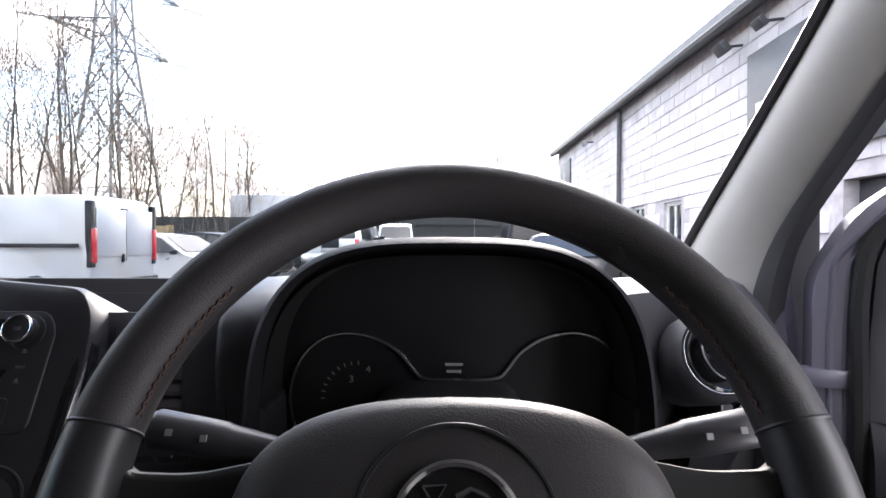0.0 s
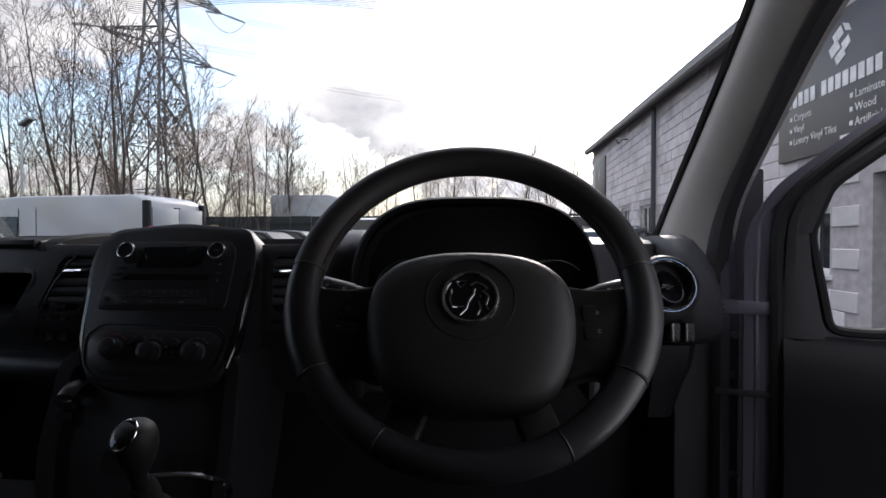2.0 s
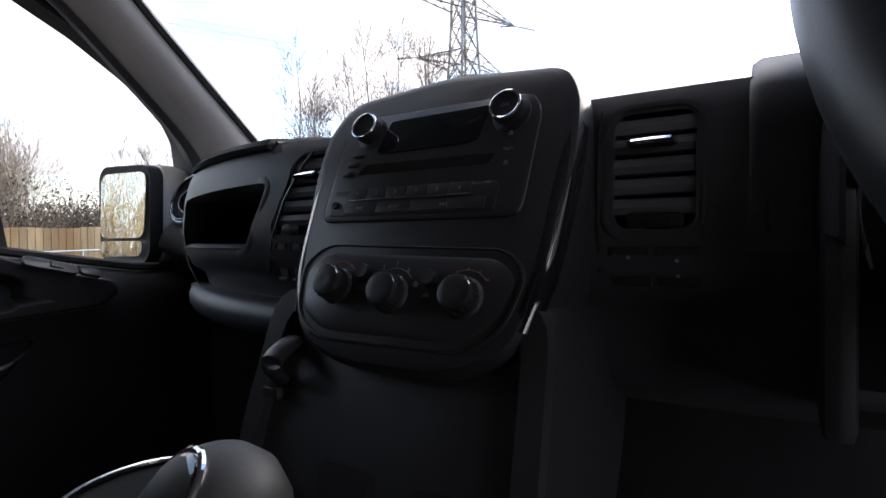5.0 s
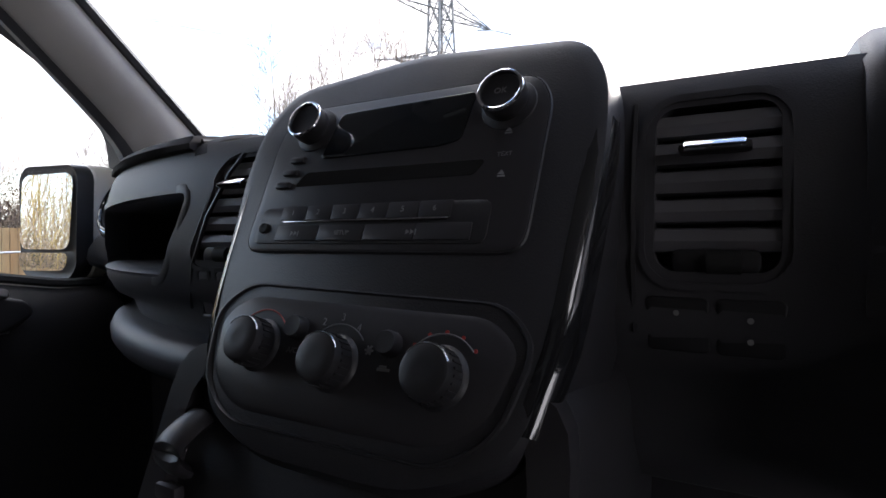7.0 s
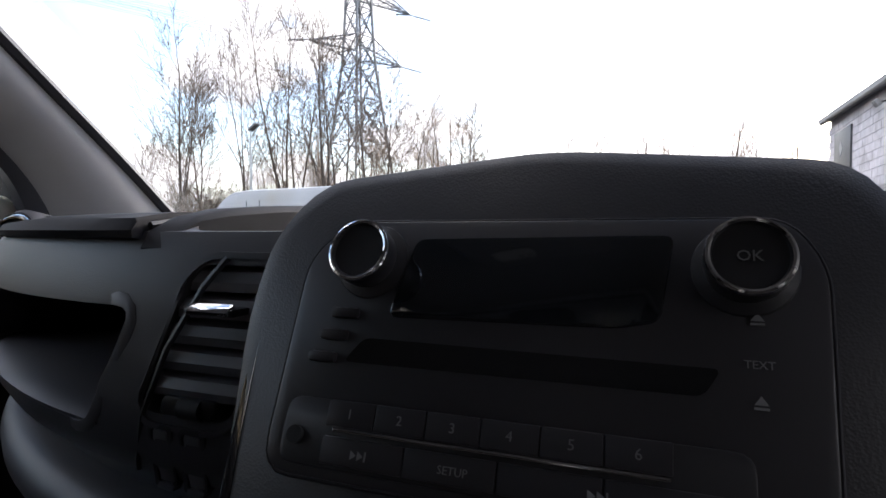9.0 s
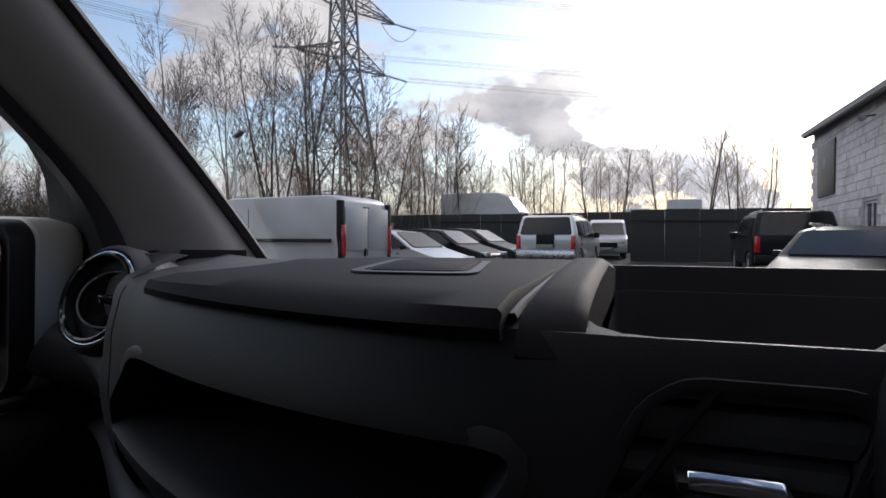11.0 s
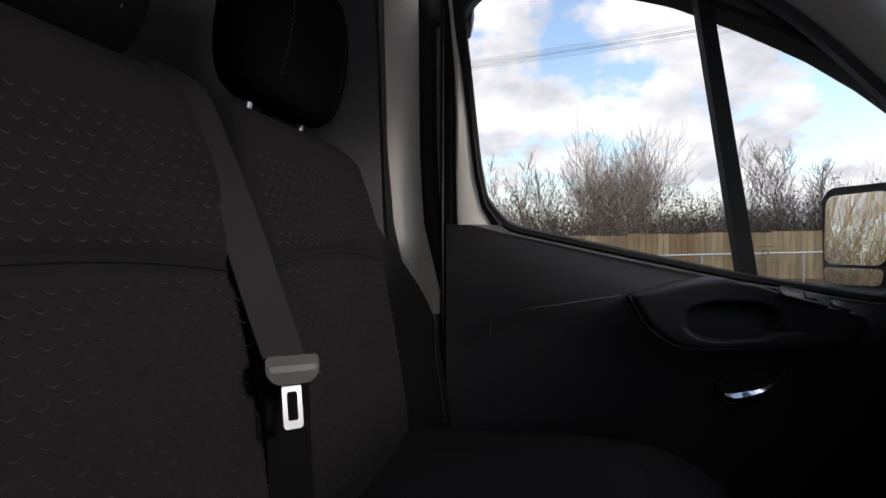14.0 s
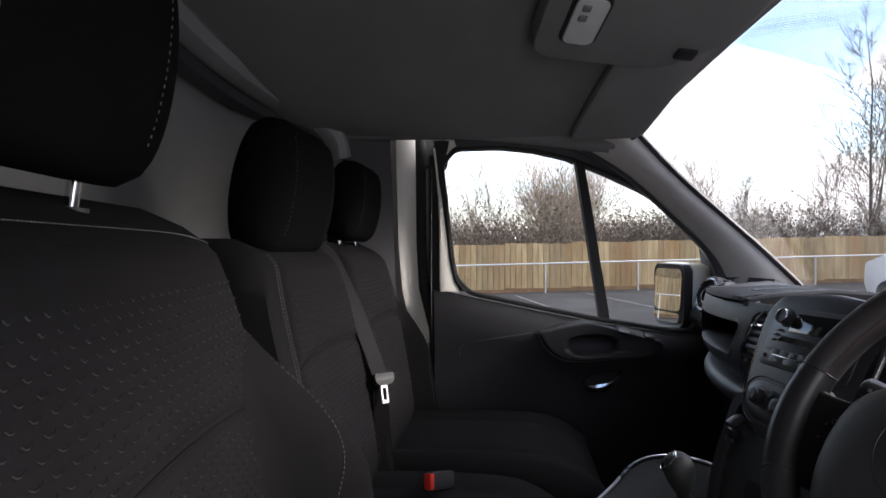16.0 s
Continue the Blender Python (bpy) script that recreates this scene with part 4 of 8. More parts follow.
    bm = bmesh.new()
    cyl(bm, (-0.0875, -0.0685, 0.002), (-0.0875, -0.0685, 0.0045), 0.0036, 0.0034, 14)
    part("socket", bm, RUBBER, radio, "round black socket")
    for v in (-0.013, -0.039):
        bm = bmesh.new()
        bm.faces.new([bm.verts.new(p) for p in ((0.0700, v - 0.001, 0.0030), (0.0740, v - 0.001, 0.0030), (0.072, v + 0.0018, 0.0030))])
        box(bm, (0.072, v - 0.0020, 0.0028), (0.004, 0.0007, 0.0006))
        part("symbol", bm, MARKDIM, radio)
    for s in (-1, 1):
        u, v = s * 0.0690, 0.0035
        m = Matrix.Translation((u, v, 0.0))
        bm = bmesh.new()
        bowl(bm, [(0.0165 * math.cos(a), 0.0165 * math.sin(a)) for a in (2 * math.pi * k / 28 for k in range(28))], [(1.05, 0.0), (0.96, 0.003), (0.74, 0.0045), (0.72, 0.010), (0.3, 0.0105)])
        kn = part("knob", bm, DARK, radio, "round rotary knob", m)
        bm = bmesh.new()
        bowl(bm, [(0.0130 * math.cos(a), 0.0130 * math.sin(a)) for a in (2 * math.pi * k / 32 for k in range(32))], [(0.92, 0.005), (1.0, 0.008), (1.0, 0.013), (0.95, 0.0160), (0.86, 0.0165), (0.83, 0.0150), (0.2, 0.0145)])
        part("cap", bm, DARK, kn)
        bm = bmesh.new()
        tube(bm, [(0.0121 * math.cos(a), 0.0121 * math.sin(a), 0.0158) for a in (2 * math.pi * k / 36 for k in range(36))], 0.0011, 8, True)
        part("chrome_ring", bm, CHROME, kn, "bright chrome ring")
        if s > 0:
            lettering("key_label", "OK", 0.0052, MARKDIM, pose(0, 0, 0.0149), kn, 0.0001)
    # heater panel, sunk in a dark cove
    ho = soften([(-0.086, -0.104), (-0.108, -0.122), (-0.100, -0.166), (-0.072, -0.186), (0.066, -0.186), (0.092, -0.168), (0.104, -0.126), (0.086, -0.108)], 0.016)
    bm = bmesh.new()
    cu, cv = 0.0, -0.146
    sc = lambda a, b, w: [(cu + (u - cu) * a, cv + (v - cv) * b, w) for u, v in ho]
    loft(bm, [sc(1.02, 1.03, -0.004), sc(1.0, 1.0, 0.0010), sc(0.985, 0.975, 0.0014), sc(0.955, 0.93, -0.002), sc(0.94, 0.90, -0.007)], True, False)
    part("heater_cove", bm, DARK, con, "dark hollow rim round the heater panel")
    bm = bmesh.new()
    loft(bm, [sc(0.93, 0.80, 0.0006), sc(0.90, 0.72, 0.0022), sc(0.6, 0.4, 0.0024)], True, False)
    bm.faces.new([bm.verts.new(p) for p in sc(0.6, 0.4, 0.0024)])
    bmesh.ops.remove_doubles(bm, verts=bm.verts, dist=1e-6)
    heat = part("heater_panel", bm, SMOOTH, con, "black heater panel with three dials")
    for k, (u, v) in enumerate(((-0.0608, -0.1415), (-0.0040, -0.1460), (0.0590, -0.1460))):
        m = Matrix.Translation((u, v, 0.0018))
        bm = bmesh.new()
        bowl(bm, [(0.0136 * math.cos(a), 0.0136 * math.sin(a)) for a in (2 * math.pi * j / 32 for j in range(32))], [(1.16, 0.0), (1.10, 0.002), (1.0, 0.003), (0.97, 0.012), (0.90, 0.0160), (0.78, 0.0170), (0.3, 0.0165)])
        dial = part("dial", bm, DARK, heat, "black rotary heater dial", m)
        bm = bmesh.new()
        for j in range(24):
            a = 2 * math.pi * j / 24
            box(bm, (0.0135 * math.cos(a), 0.0135 * math.sin(a), 0.0078), (0.0008, 0.0012, 0.0080), m=Matrix.Rotation(a, 4, "Z"))
        tagged(part("ribbing", bm, DARK, dial), kind="stuff")
        bm = bmesh.new()
        tube(bm, [(0.0126 * math.cos(a), 0.0126 * math.sin(a), 0.0160) for a in (radians(25 + 120 * j / 14) for j in range(15))], 0.00045, 6)
        part("rim_line", bm, SATIN, dial)
        bm = bmesh.new()
        tube(bm, [(0.0205 * math.cos(a), 0.0205 * math.sin(a), 0.0012) for a in (radians(40 + 100 * j / 16) for j in range(17))], 0.0004, 5)
        part("scale_line", bm, MARKDIM if k else REDMARK, dial)
    for j, (u, v) in enumerate(((-0.0236, -0.1345), (-0.0170, -0.1252), (-0.0048, -0.1218), (0.0070, -0.1268))):
        lettering("digit", str(j + 1), 0.0058, MARKDIM, pose(u, v, 0.0028), heat, 0.0001)
    lettering("key_label", "A/C", 0.0046, MARKDIM, pose(-0.0348, -0.1425, 0.0028), heat, 0.0001)
    for u, v in ((-0.0340, -0.1300), (0.0290, -0.1335)):
        bm = bmesh.new()
        bowl(bm, [(0.0066 * math.cos(a), 0.0066 * math.sin(a)) for a in (2 * math.pi * j / 20 for j in range(20))], [(1.1, 0.001), (1.0, 0.003), (0.98, 0.0075), (0.85, 0.009), (0.3, 0.0088)])
        part("push_button", bm, DARK, heat)
        for vv in heat.children[-1].data.vertices:
            vv.co += Vector((u, v, 0))
    bm = bmesh.new()
    for a in (0, 60, 120):
        box(bm, (0.0165, -0.1375, 0.0028), (0.0052, 0.0011, 0.0004), m=Matrix.Rotation(radians(a), 4, "Z"))
    part("fan_symbol", bm, MARKDIM, heat)
    bm = bmesh.new()
    box(bm, (0.0277, -0.1462, 0.0028), (0.0075, 0.0016, 0.0004), 0.0002)
    box(bm, (0.0272, -0.1448, 0.0028), (0.0042, 0.0014, 0.0004), 0.0002)
    part("car_symbol", bm, MARKDIM, heat)
    for a in range(5):
        bm = bmesh.new()
        t = radians(140 - 25 * a)
        cyl(bm, (0.059 + 0.0215 * math.cos(t), -0.146 + 0.0215 * math.sin(t), 0.002), (0.059 + 0.0215 * math.cos(t), -0.146 + 0.0215 * math.sin(t), 0.0028), 0.0010, seg=10)
        part("airflow_symbol", bm, REDMARK, heat, "small red airflow symbol")
    return con


def build_lower_stack():
    # lower centre stack with raised border
    f = lambda u, v, w: (u, 0.205 - 0.30 * (1.30 - v) - w, v)
    o = soften([(-0.150, 1.330), (-0.160, 1.20), (-0.135, 1.08), (-0.10, 0.95), (0.09, 0.95), (0.105, 1.08), (0.112, 1.20), (0.108, 1.330)], 0.03)
    bm = bmesh.new()
    plate(bm, o, -0.20, 0.0, f, bev=0.008)
    st = part("lower_console", bm, PLASTIC_SHADED, dashboard, "lower console panel with a raised border")
    bm = bmesh.new()
    frame_ring(bm, o, (0.86, 0.93), -0.004, 0.010, f)
    part("border", bm, SMOOTH, st)
    for s in (-1, 1):
        bm = bmesh.new()
        plate(bm, rounded(0.05, 0.03, 0.006, cx=s * 0.045, cy=1.185), -0.002, 0.002, f)
        part("cubby", bm, DARK, st)
    bm = bmesh.new()
    rings = []
    for k in range(7):
        t = k / 6
        p = Vector(f(lerp(-0.123, -0.130, t), lerp(1.285, 1.255, t), lerp(0.006, 0.022, math.sin(math.pi * t))))
        rings.append([p + Vector((math.cos(a) * 0.013, 0, math.sin(a) * 0.006)) for a in (2 * math.pi * j / 10 for j in range(10))])
    loft(bm, rings)
    hk = part("bag_hook", bm, SMOOTH, st, "folding bag hook")
    bm = bmesh.new()
    box(bm, f(-0.132, 1.243, 0.008), (0.020, 0.008, 0.010), 0.003)
    part("hook_foot", bm, SMOOTH, hk)


def build_tray():
    arc = spline([(-0.19, -0.06, 1.1), (-0.29, 0.03, 1.1), (-0.37, 0.095, 1.1), (-0.425, 0.17, 1.1), (-0.42, 0.25, 1.1), (-0.34, 0.31, 1.1)], 5)
    bm = bmesh.new()
    o = [(p.x, p.y) for p in arc] + [(-0.15, 0.30), (-0.10, -0.05)]
    plate(bm, o, 1.0, 1.096, bev=0.004)
    t = part("floor_tray", bm, CARPET, dashboard, "black floor tray with a bright edge")
    bm = bmesh.new()
    tube(bm, arc, 0.0042, 8)
    part("tray_edge", bm, SATIN, t, "bright silver tray edge")


def build_cluster():
    cx = 0.437
    hood_out = []
    for k in range(33):
        a = math.pi * k / 32
        u = math.copysign(abs(math.cos(a)) ** 0.62, math.cos(a)) * 0.181
        v = 1.372 + 0.178 * math.sin(a) ** 0.62
        hood_out.append((u, v))
    bm = bmesh.new()
    rings = []
    # front lip rolled over, then back to the windscreen
    for sc, dz, y in ((0.945, -0.008, 0.300), (0.955, -0.005, 0.258), (0.975, -0.002, 0.246), (1.0, 0.0, 0.251), (1.015, 0.003, 0.275), (1.03, 0.004, 0.34), (1.0, -0.004, 0.44), (0.90, -0.025, 0.56), (0.75, -0.06, 0.64)):
        rings.append([(cx + u * sc, y + (1.55 - v) * 0.12 * (-1 if y < 0.3 else 0), 1.372 + (v - 1.372) * (1 if sc > 0.95 else 0.97) + dz) for u, v in hood_out])
    loft(bm, rings, False)
    hood = part("instrument_hood", bm, PAD, dashboard, "arched leather-grained instrument hood")
    # inner walls
    bm = bmesh.new()
    rings = []
    for sc, y in ((0.950, 0.256), (0.945, 0.29), (0.940, 0.335)):
        rings.append([(cx + u * sc, y, 1.372 + (v - 1.372) * (sc + 0.02) - 0.008) for u, v in hood_out])
    loft(bm, rings, False)
    part("hood_inner", bm, SPOKE, hood)
    bm = bmesh.new()
    o = [(cx + u * 0.935, 1.372 + (v - 1.372) * 0.945) for u, v in hood_out] + [(cx - 0.160, 1.27), (cx + 0.160, 1.27)]
    plate(bm, o, 0.322, 0.316, lambda u, v, w: (u, w, v))
    face = part("instrument_face", bm, DIALBLACK, dashboard, "black instrument face behind the wheel")
    # binnacle cheeks below the hood
    for s in (-1, 1):
        bm = bmesh.new()
        box(bm, (cx + s * 0.174, 0.305, 1.325), (0.018, 0.11, 0.15), 0.008)
        part("side_cheek", bm, PLASTIC_SHADED, hood)
    # chrome outlines of the two dials and the saddle between them
    dc = 0.4485
    left = spline([(0.283, 0.313, 1.350), (0.276, 0.313, 1.389), (0.283, 0.313, 1.422), (0.302, 0.313, 1.446), (0.328, 0.313, 1.456), (0.360, 0.313, 1.452), (0.386, 0.313, 1.437), (0.402, 0.313, 1.417), (0.413, 0.313, 1.410), (dc, 0.313, 1.4085)], 4)
    right = [Vector((2 * dc - p.x, p.y, p.z)) for p in left[-2::-1]]
    bm = bmesh.new()
    tube(bm, left + right, 0.0018, 6, up=(0, 1, 0))
    part("dial_outline", bm, SATIN, face, "thin silver outline of both dials")
    for k, (n, u, v) in enumerate((("3", -0.099, 1.409), ("4", -0.082, 1.419))):
        lettering("digit", n, 0.010, MARKDIM, Matrix.Translation((cx + u, 0.314, v)) @ Matrix.Rotation(radians(90), 4, "X"), face, 0.0001)
    bm = bmesh.new()
    for j in range(9):
        a = radians(180 - 90 * j / 8)
        p = (0.345 + 0.036 * math.cos(a), 0.314, 1.390 + 0.036 * math.sin(a))
        box(bm, p, (0.004, 0.0006, 0.0008), m=Matrix.Rotation(-a, 4, "Y"))
    part("tick_marks", bm, MARKDIM, face)
    bm = bmesh.new()
    for j, w in enumerate((0.018, 0.015)):
        box(bm, (0.442, 0.314, 1.424 - 0.007 * j), (w, 0.0006, 0.0028))
    part("readout", bm, MARKDIM, face, "dim trip readout as plain bars")
    # panel left of the wheel, with its lid
    bm = bmesh.new()
    rings = []
    for x in (0.216, 0.222, 0.258, 0.264):
        e = 0.007 if 0.22 < x < 0.26 else 0.003
        rings.append([(x, 0.275, 1.36), (x, 0.278 - e, 1.44), (x, 0.286 - e, 1.470), (x, 0.31, 1.489 + e), (x, 0.42, 1.499 + e), (x, 0.55, 1.493 + e), (x, 0.55, 1.45), (x, 0.32, 1.36)])
    loft(bm, rings)
    part("side_lid", bm, PLASTIC_SHADED, dashboard, "hinged lid beside the instruments")
    # column shroud
    bm = bmesh.new()
    rings = []
    for y, z, w, h in ((0.34, 1.34, 0.075, 0.065), (0.22, 1.352, 0.072, 0.062), (0.12, 1.368, 0.060, 0.054), (0.07, 1.38, 0.052, 0.046)):
        rings.append([(cx + u, y, z + v) for u, v in rounded(w * 2, h * 2, 0.03, 4)])
    loft(bm, rings)
    shroud = part("column_shroud", bm, PLASTIC_SHADED, dashboard)
    for s in (-1, 1):
        bm = bmesh.new()
        p0, p1, p2 = Vector((cx + s * 0.05, 0.12, 1.395)), Vector((cx + s * 0.125, 0.108, 1.418)), Vector((cx + s * 0.190, 0.098, 1.434))
        tube(bm, [p0, p0.lerp(p1, 0.5), p1, p1.lerp(p2, 0.3), p1.lerp(p2, 0.34), p2.lerp(p1, 0.05), p2], [0.007, 0.008, 0.009, 0.011, 0.012, 0.0125, 0.010], 12, flat=1.0)
        stalk = part("stalk", bm, SMOOTH, shroud, "black column stalk with white symbols")
        bm = bmesh.new()
        for q in (0.45, 0.75):
            p = p1.lerp(p2, q) + Vector((0, -0.0136, 0.005))
            box(bm, p, (0.004, 0.001, 0.004), m=Matrix.Rotation(radians(-30), 4, "X"))
        part("symbol", bm, MARKDIM, stalk)
    # driver's switch panel by the door and knee panel edge
    bm = bmesh.new()
    plate(bm, rounded(0.045, 0.055, 0.006, cx=0.665, cy=1.372), -0.004, 0.003, face_map, bev=0.0015)
    sp = part("switch_panel", bm, DARK, dashboard, "small switch panel by the door")
    for v in (1.385, 1.360):
        for u in (0.655, 0.676):
            bm = bmesh.new()
            plate(bm, rounded(0.016, 0.020, 0.003, cx=u, cy=v), 0.002, 0.006, face_map, bev=0.0015)
            part("switch", bm, SMOOTH, sp)
    # end vent on the driver's side face
    for k in range(6):
        bm = bmesh.new()
        box(bm, (0.832, 0.56, 1.43 - 0.012 * k), (0.010, 0.05, 0.004), 0.001)
        part("side_slat", bm, SMOOTH, dashboard)


build_dash_body()
build_dash_trim()
build_vent(-1)
build_vent(1)
build_round_vent((-0.728, 0.497, 1.452), (-0.02, -0.93, 0.34), 0.045)
build_round_vent((0.782, 0.447, 1.405), (0.04, -0.93, 0.34), 0.045)
build_console()
build_lower_stack()
build_tray()
build_cluster()


# ---- steering wheel: local x right, y up the wheel, z towards the driver ----
WT = radians(33)
WM = Matrix(((1, 0, 0, 0.4315), (0, math.sin(WT), -math.cos(WT), 0.0220), (0, math.cos(WT), math.sin(WT), 1.4355), (0, 0, 0, 1)))


def build_wheel():
    wheel = thing("steering_wheel", "black leather-rimmed three-spoke steering wheel with a chrome badge", "steering wheel", WM)
    R = 0.1755

    def arc(a0, a1, n):
        return [(R * math.cos(a), R * math.sin(a), 0.0) for a in (radians(lerp(a0, a1, k / n)) for k in range(n + 1))]

    bm = bmesh.new()
    tube(bm, arc(8, 172, 56), 0.0178, 16)
    part("rim", bm, LEATHER, wheel, "black leather upper rim")
    # smooth grips at the spokes, swelling inwards
    for a0, a1 in ((-31, 7.4), (172.6, 211)):
        bm = bmesh.new()
        p = arc(a0, a1, 16)
        tube(bm, p, [0.0176 + 0.0012 * math.sin(math.pi * k / 16) for k in range(17)], 16)
        part("grip", bm, SATINBLACK, wheel, "smooth black grip beside the spoke")
    bm = bmesh.new()
    tube(bm, arc(212, 328, 40), [0.0172 - 0.002 * math.sin(math.pi * k / 40) for k in range(41)], 16)
    part("rim_lower", bm, SMOOTH, wheel, "smooth black lower rim")
    for a in (7.7, 172.3, -31.5, 211.5, -62, 242):
        bm = bmesh.new()
        p = [(R * math.cos(radians(a + d)), R * math.sin(radians(a + d)), 0) for d in (-0.35, 0, 0.35)]
        tube(bm, p, [0.0178, 0.0184, 0.0178] if a > -40 and a < 220 else [0.0160, 0.0166, 0.0160], 16)
        part("rim_seam", bm, DARK, wheel)
    # crossed stitching on the inner side of the leather
    for s in (-1, 1):
        bm = bmesh.new()
        for j in range(15):
            a = radians(90 - s * (52 + 1.9 * j))
            for q in (-1, 1):
                m = Matrix.Translation(((R - 0.0168) * math.cos(a), (R - 0.0168) * math.sin(a), 0.006)) @ Matrix.Rotation(a, 4, "Z") @ Matrix.Rotation(radians(90 + q * 32), 4, "X")
                box(bm, (0, 0, 0), (0.0012, 0.0011, 0.0070), m=m)
        part("stitching", bm, STITCH, wheel, "crossed brown-black stitching")
    # hub pad: arched top, full cheeks, narrower foot
    half = [(0.0, 0.0490), (0.030, 0.0478), (0.058, 0.0430), (0.080, 0.0345), (0.096, 0.0215), (0.1045, 0.0060), (0.1085, -0.0150), (0.1080, -0.0400), (0.1030, -0.0660), (0.0930, -0.0900), (0.0780, -0.1080), (0.0560, -0.1190), (0.030, -0.1235), (0.0, -0.1245)]
    hs = spline([(u * 0.955, v * 0.955, 0) for u, v in half], 3)
    o = [(p.x, p.y) for p in hs] + [(-p.x, p.y) for p in hs[-2:0:-1]]
    bm = bmesh.new()
    bowl(bm, o, [(0.90, -0.075), (0.97, -0.060), (1.0, -0.036), (1.004, -0.020), (0.985, -0.009), (0.945, -0.001), (0.87, 0.0045), (0.74, 0.0080), (0.55, 0.0096), (0.3, 0.0100), (0.1, 0.0100)])
    pad = part("hub_pad", bm, LEATHER, wheel, "domed grained airbag cover", Matrix.Translation((0, -0.011, 0.024)))
    # round step about the badge
    bc = Vector((0, -0.0155, 0.0102))
    bm = bmesh.new()
    tube(bm, [bc + Vector((0.043 * math.cos(a), 0.043 * math.sin(a), -0.0010)) for a in (2 * math.pi * k / 44 for k in range(44))], 0.0013, 6, True)
    part("badge_step", bm, DARK, pad)
    bm = bmesh.new()
    tube(bm, [bc + Vector((0.0262 * math.cos(a), 0.0262 * math.sin(a), 0.001)) for a in (2 * math.pi * k / 44 for k in range(44))], 0.0022, 8, True)
    part("badge_ring", bm, CHROME, pad, "chrome badge ring")
    bm = bmesh.new()
    cyl(bm, bc + Vector((0, 0, -0.003)), bc + Vector((0, 0, 0.0004)), 0.0256, 0.0256, 36)
    part("badge_disc", bm, GLOSS, pad, "black badge disc")
    bm = bmesh.new()
    for pts, w in (([(-0.014, 0.017), (-0.004, 0.0175), (-0.009, 0.0095), (-0.014, 0.017)], 0.0009), ([(-0.0185, 0.008), (-0.0195, -0.004), (-0.017, -0.010), (-0.006, -0.0105)], 0.0013), ([(0.000, 0.013), (0.006, 0.016), (0.012, 0.0135), (0.017, 0.009), (0.0125, 0.0065), (0.0175, 0.001), (0.0145, -0.008), (0.0175, -0.014)], 0.0014), ([(-0.010, -0.0185), (-0.004, -0.012), (-0.002, -0.004), (0.003, 0.003), (0.004, 0.009)], 0.0012), ([(0.008, -0.004), (0.0095, -0.012), (0.006, -0.019)], 0.0011)):
        tube(bm, [bc + Vector((u, v, 0.0010)) for u, v in pts], w, 6)
    part("badge_shape", bm, CHROME, pad, "abstract chrome badge strokes")
    # side spokes run into the grips
    for s in (-1, 1):
        bm = bmesh.new()
        o2 = soften([(s * 0.092, 0.012), (s * 0.128, 0.004), (s * 0.158, 0.004), (s * 0.172, 0.014), (s * 0.176, -0.030), (s * 0.160, -0.082), (s * 0.146, -0.094), (s * 0.118, -0.086), (s * 0.088, -0.096), (s * 0.080, -0.040)], 0.010)
        if s < 0:
            o2 = o2[::-1]
        plate(bm, o2, -0.030, -0.006, lambda u, v, w: (u, v, w + 0.010 * max(0, (abs(u) - 0.11) / 0.06)), bev=0.007)
        sp = part("spoke", bm, SPOKE, wheel, "black side spoke with cruise buttons")
        for y0, y1 in ((-0.016, -0.034), (-0.036, -0.054)):
            bm = bmesh.new()
            oo = soften([(s * 0.113, y0), (s * 0.146, y0 + 0.002), (s * 0.148, y1 + 0.001), (s * 0.113, y1)], 0.004)
            plate(bm, oo if s > 0 else oo[::-1], -0.012, -0.0015, bev=0.0015)
            key = part("button", bm, DARK, sp)
            top = y0 > -0.02
            if s > 0:
                lettering("button_label", "R" if top else "O", 0.0062, MARK, pose(0.1285, (y0 + y1) / 2, -0.0012), key, 0.0001)
            elif top:
                lettering("button_label", "+", 0.0070, MARK, pose(-0.1335, -0.027, -0.0012), key, 0.0001)
                bm = bmesh.new()
                tube(bm, [(-0.1265 + 0.0026 * math.cos(a), -0.0215 + 0.0026 * math.sin(a), -0.0012) for a in (2 * math.pi * k / 14 for k in range(14))], 0.0004, 5, True)
                part("button_symbol", bm, MARK, key, "white speed symbol")
            else:
                bm = bmesh.new()
                box(bm, (-0.1345, -0.0415, -0.0012), (0.004, 0.0009, 0.0003))
                part("button_symbol", bm, MARK, key)
    for s in (-1, 1):
        bm = bmesh.new()
        rings = []
        for t in (0, 0.35, 0.7, 1):
            c = Vector((s * lerp(0.052, 0.072, t), lerp(-0.100, -0.162, t), lerp(-0.026, -0.006, t)))
            rings.append([c + Vector((u, 0, v)) for u, v in rounded(0.042, 0.014, 0.006, 3)])
        loft(bm, rings)
        part("lower_spoke", bm, SPOKE, wheel)


build_wheel()


# ---- doors: s back from the hinge, n inwards, z up ----
WIN = [(0.105, 1.50), (0.135, 1.585), (0.30, 1.716), (0.42, 1.797), (0.548, 1.862), (0.66, 1.891), (0.773, 1.902), (0.885, 1.897), (0.945, 1.840), (0.930, 1.60), (0.910, 1.50), (0.865, 1.452), (0.654, 1.404), (0.45, 1.362), (0.20, 1.322), (0.135, 1.325)]
DOOR = [(0.0, 0.72), (0.0, 1.50), (0.05, 1.59), (0.27, 1.760), (0.53, 1.902), (0.78, 1.948), (0.92, 1.943), (0.990, 1.875), (0.992, 1.46), (0.985, 0.72)]


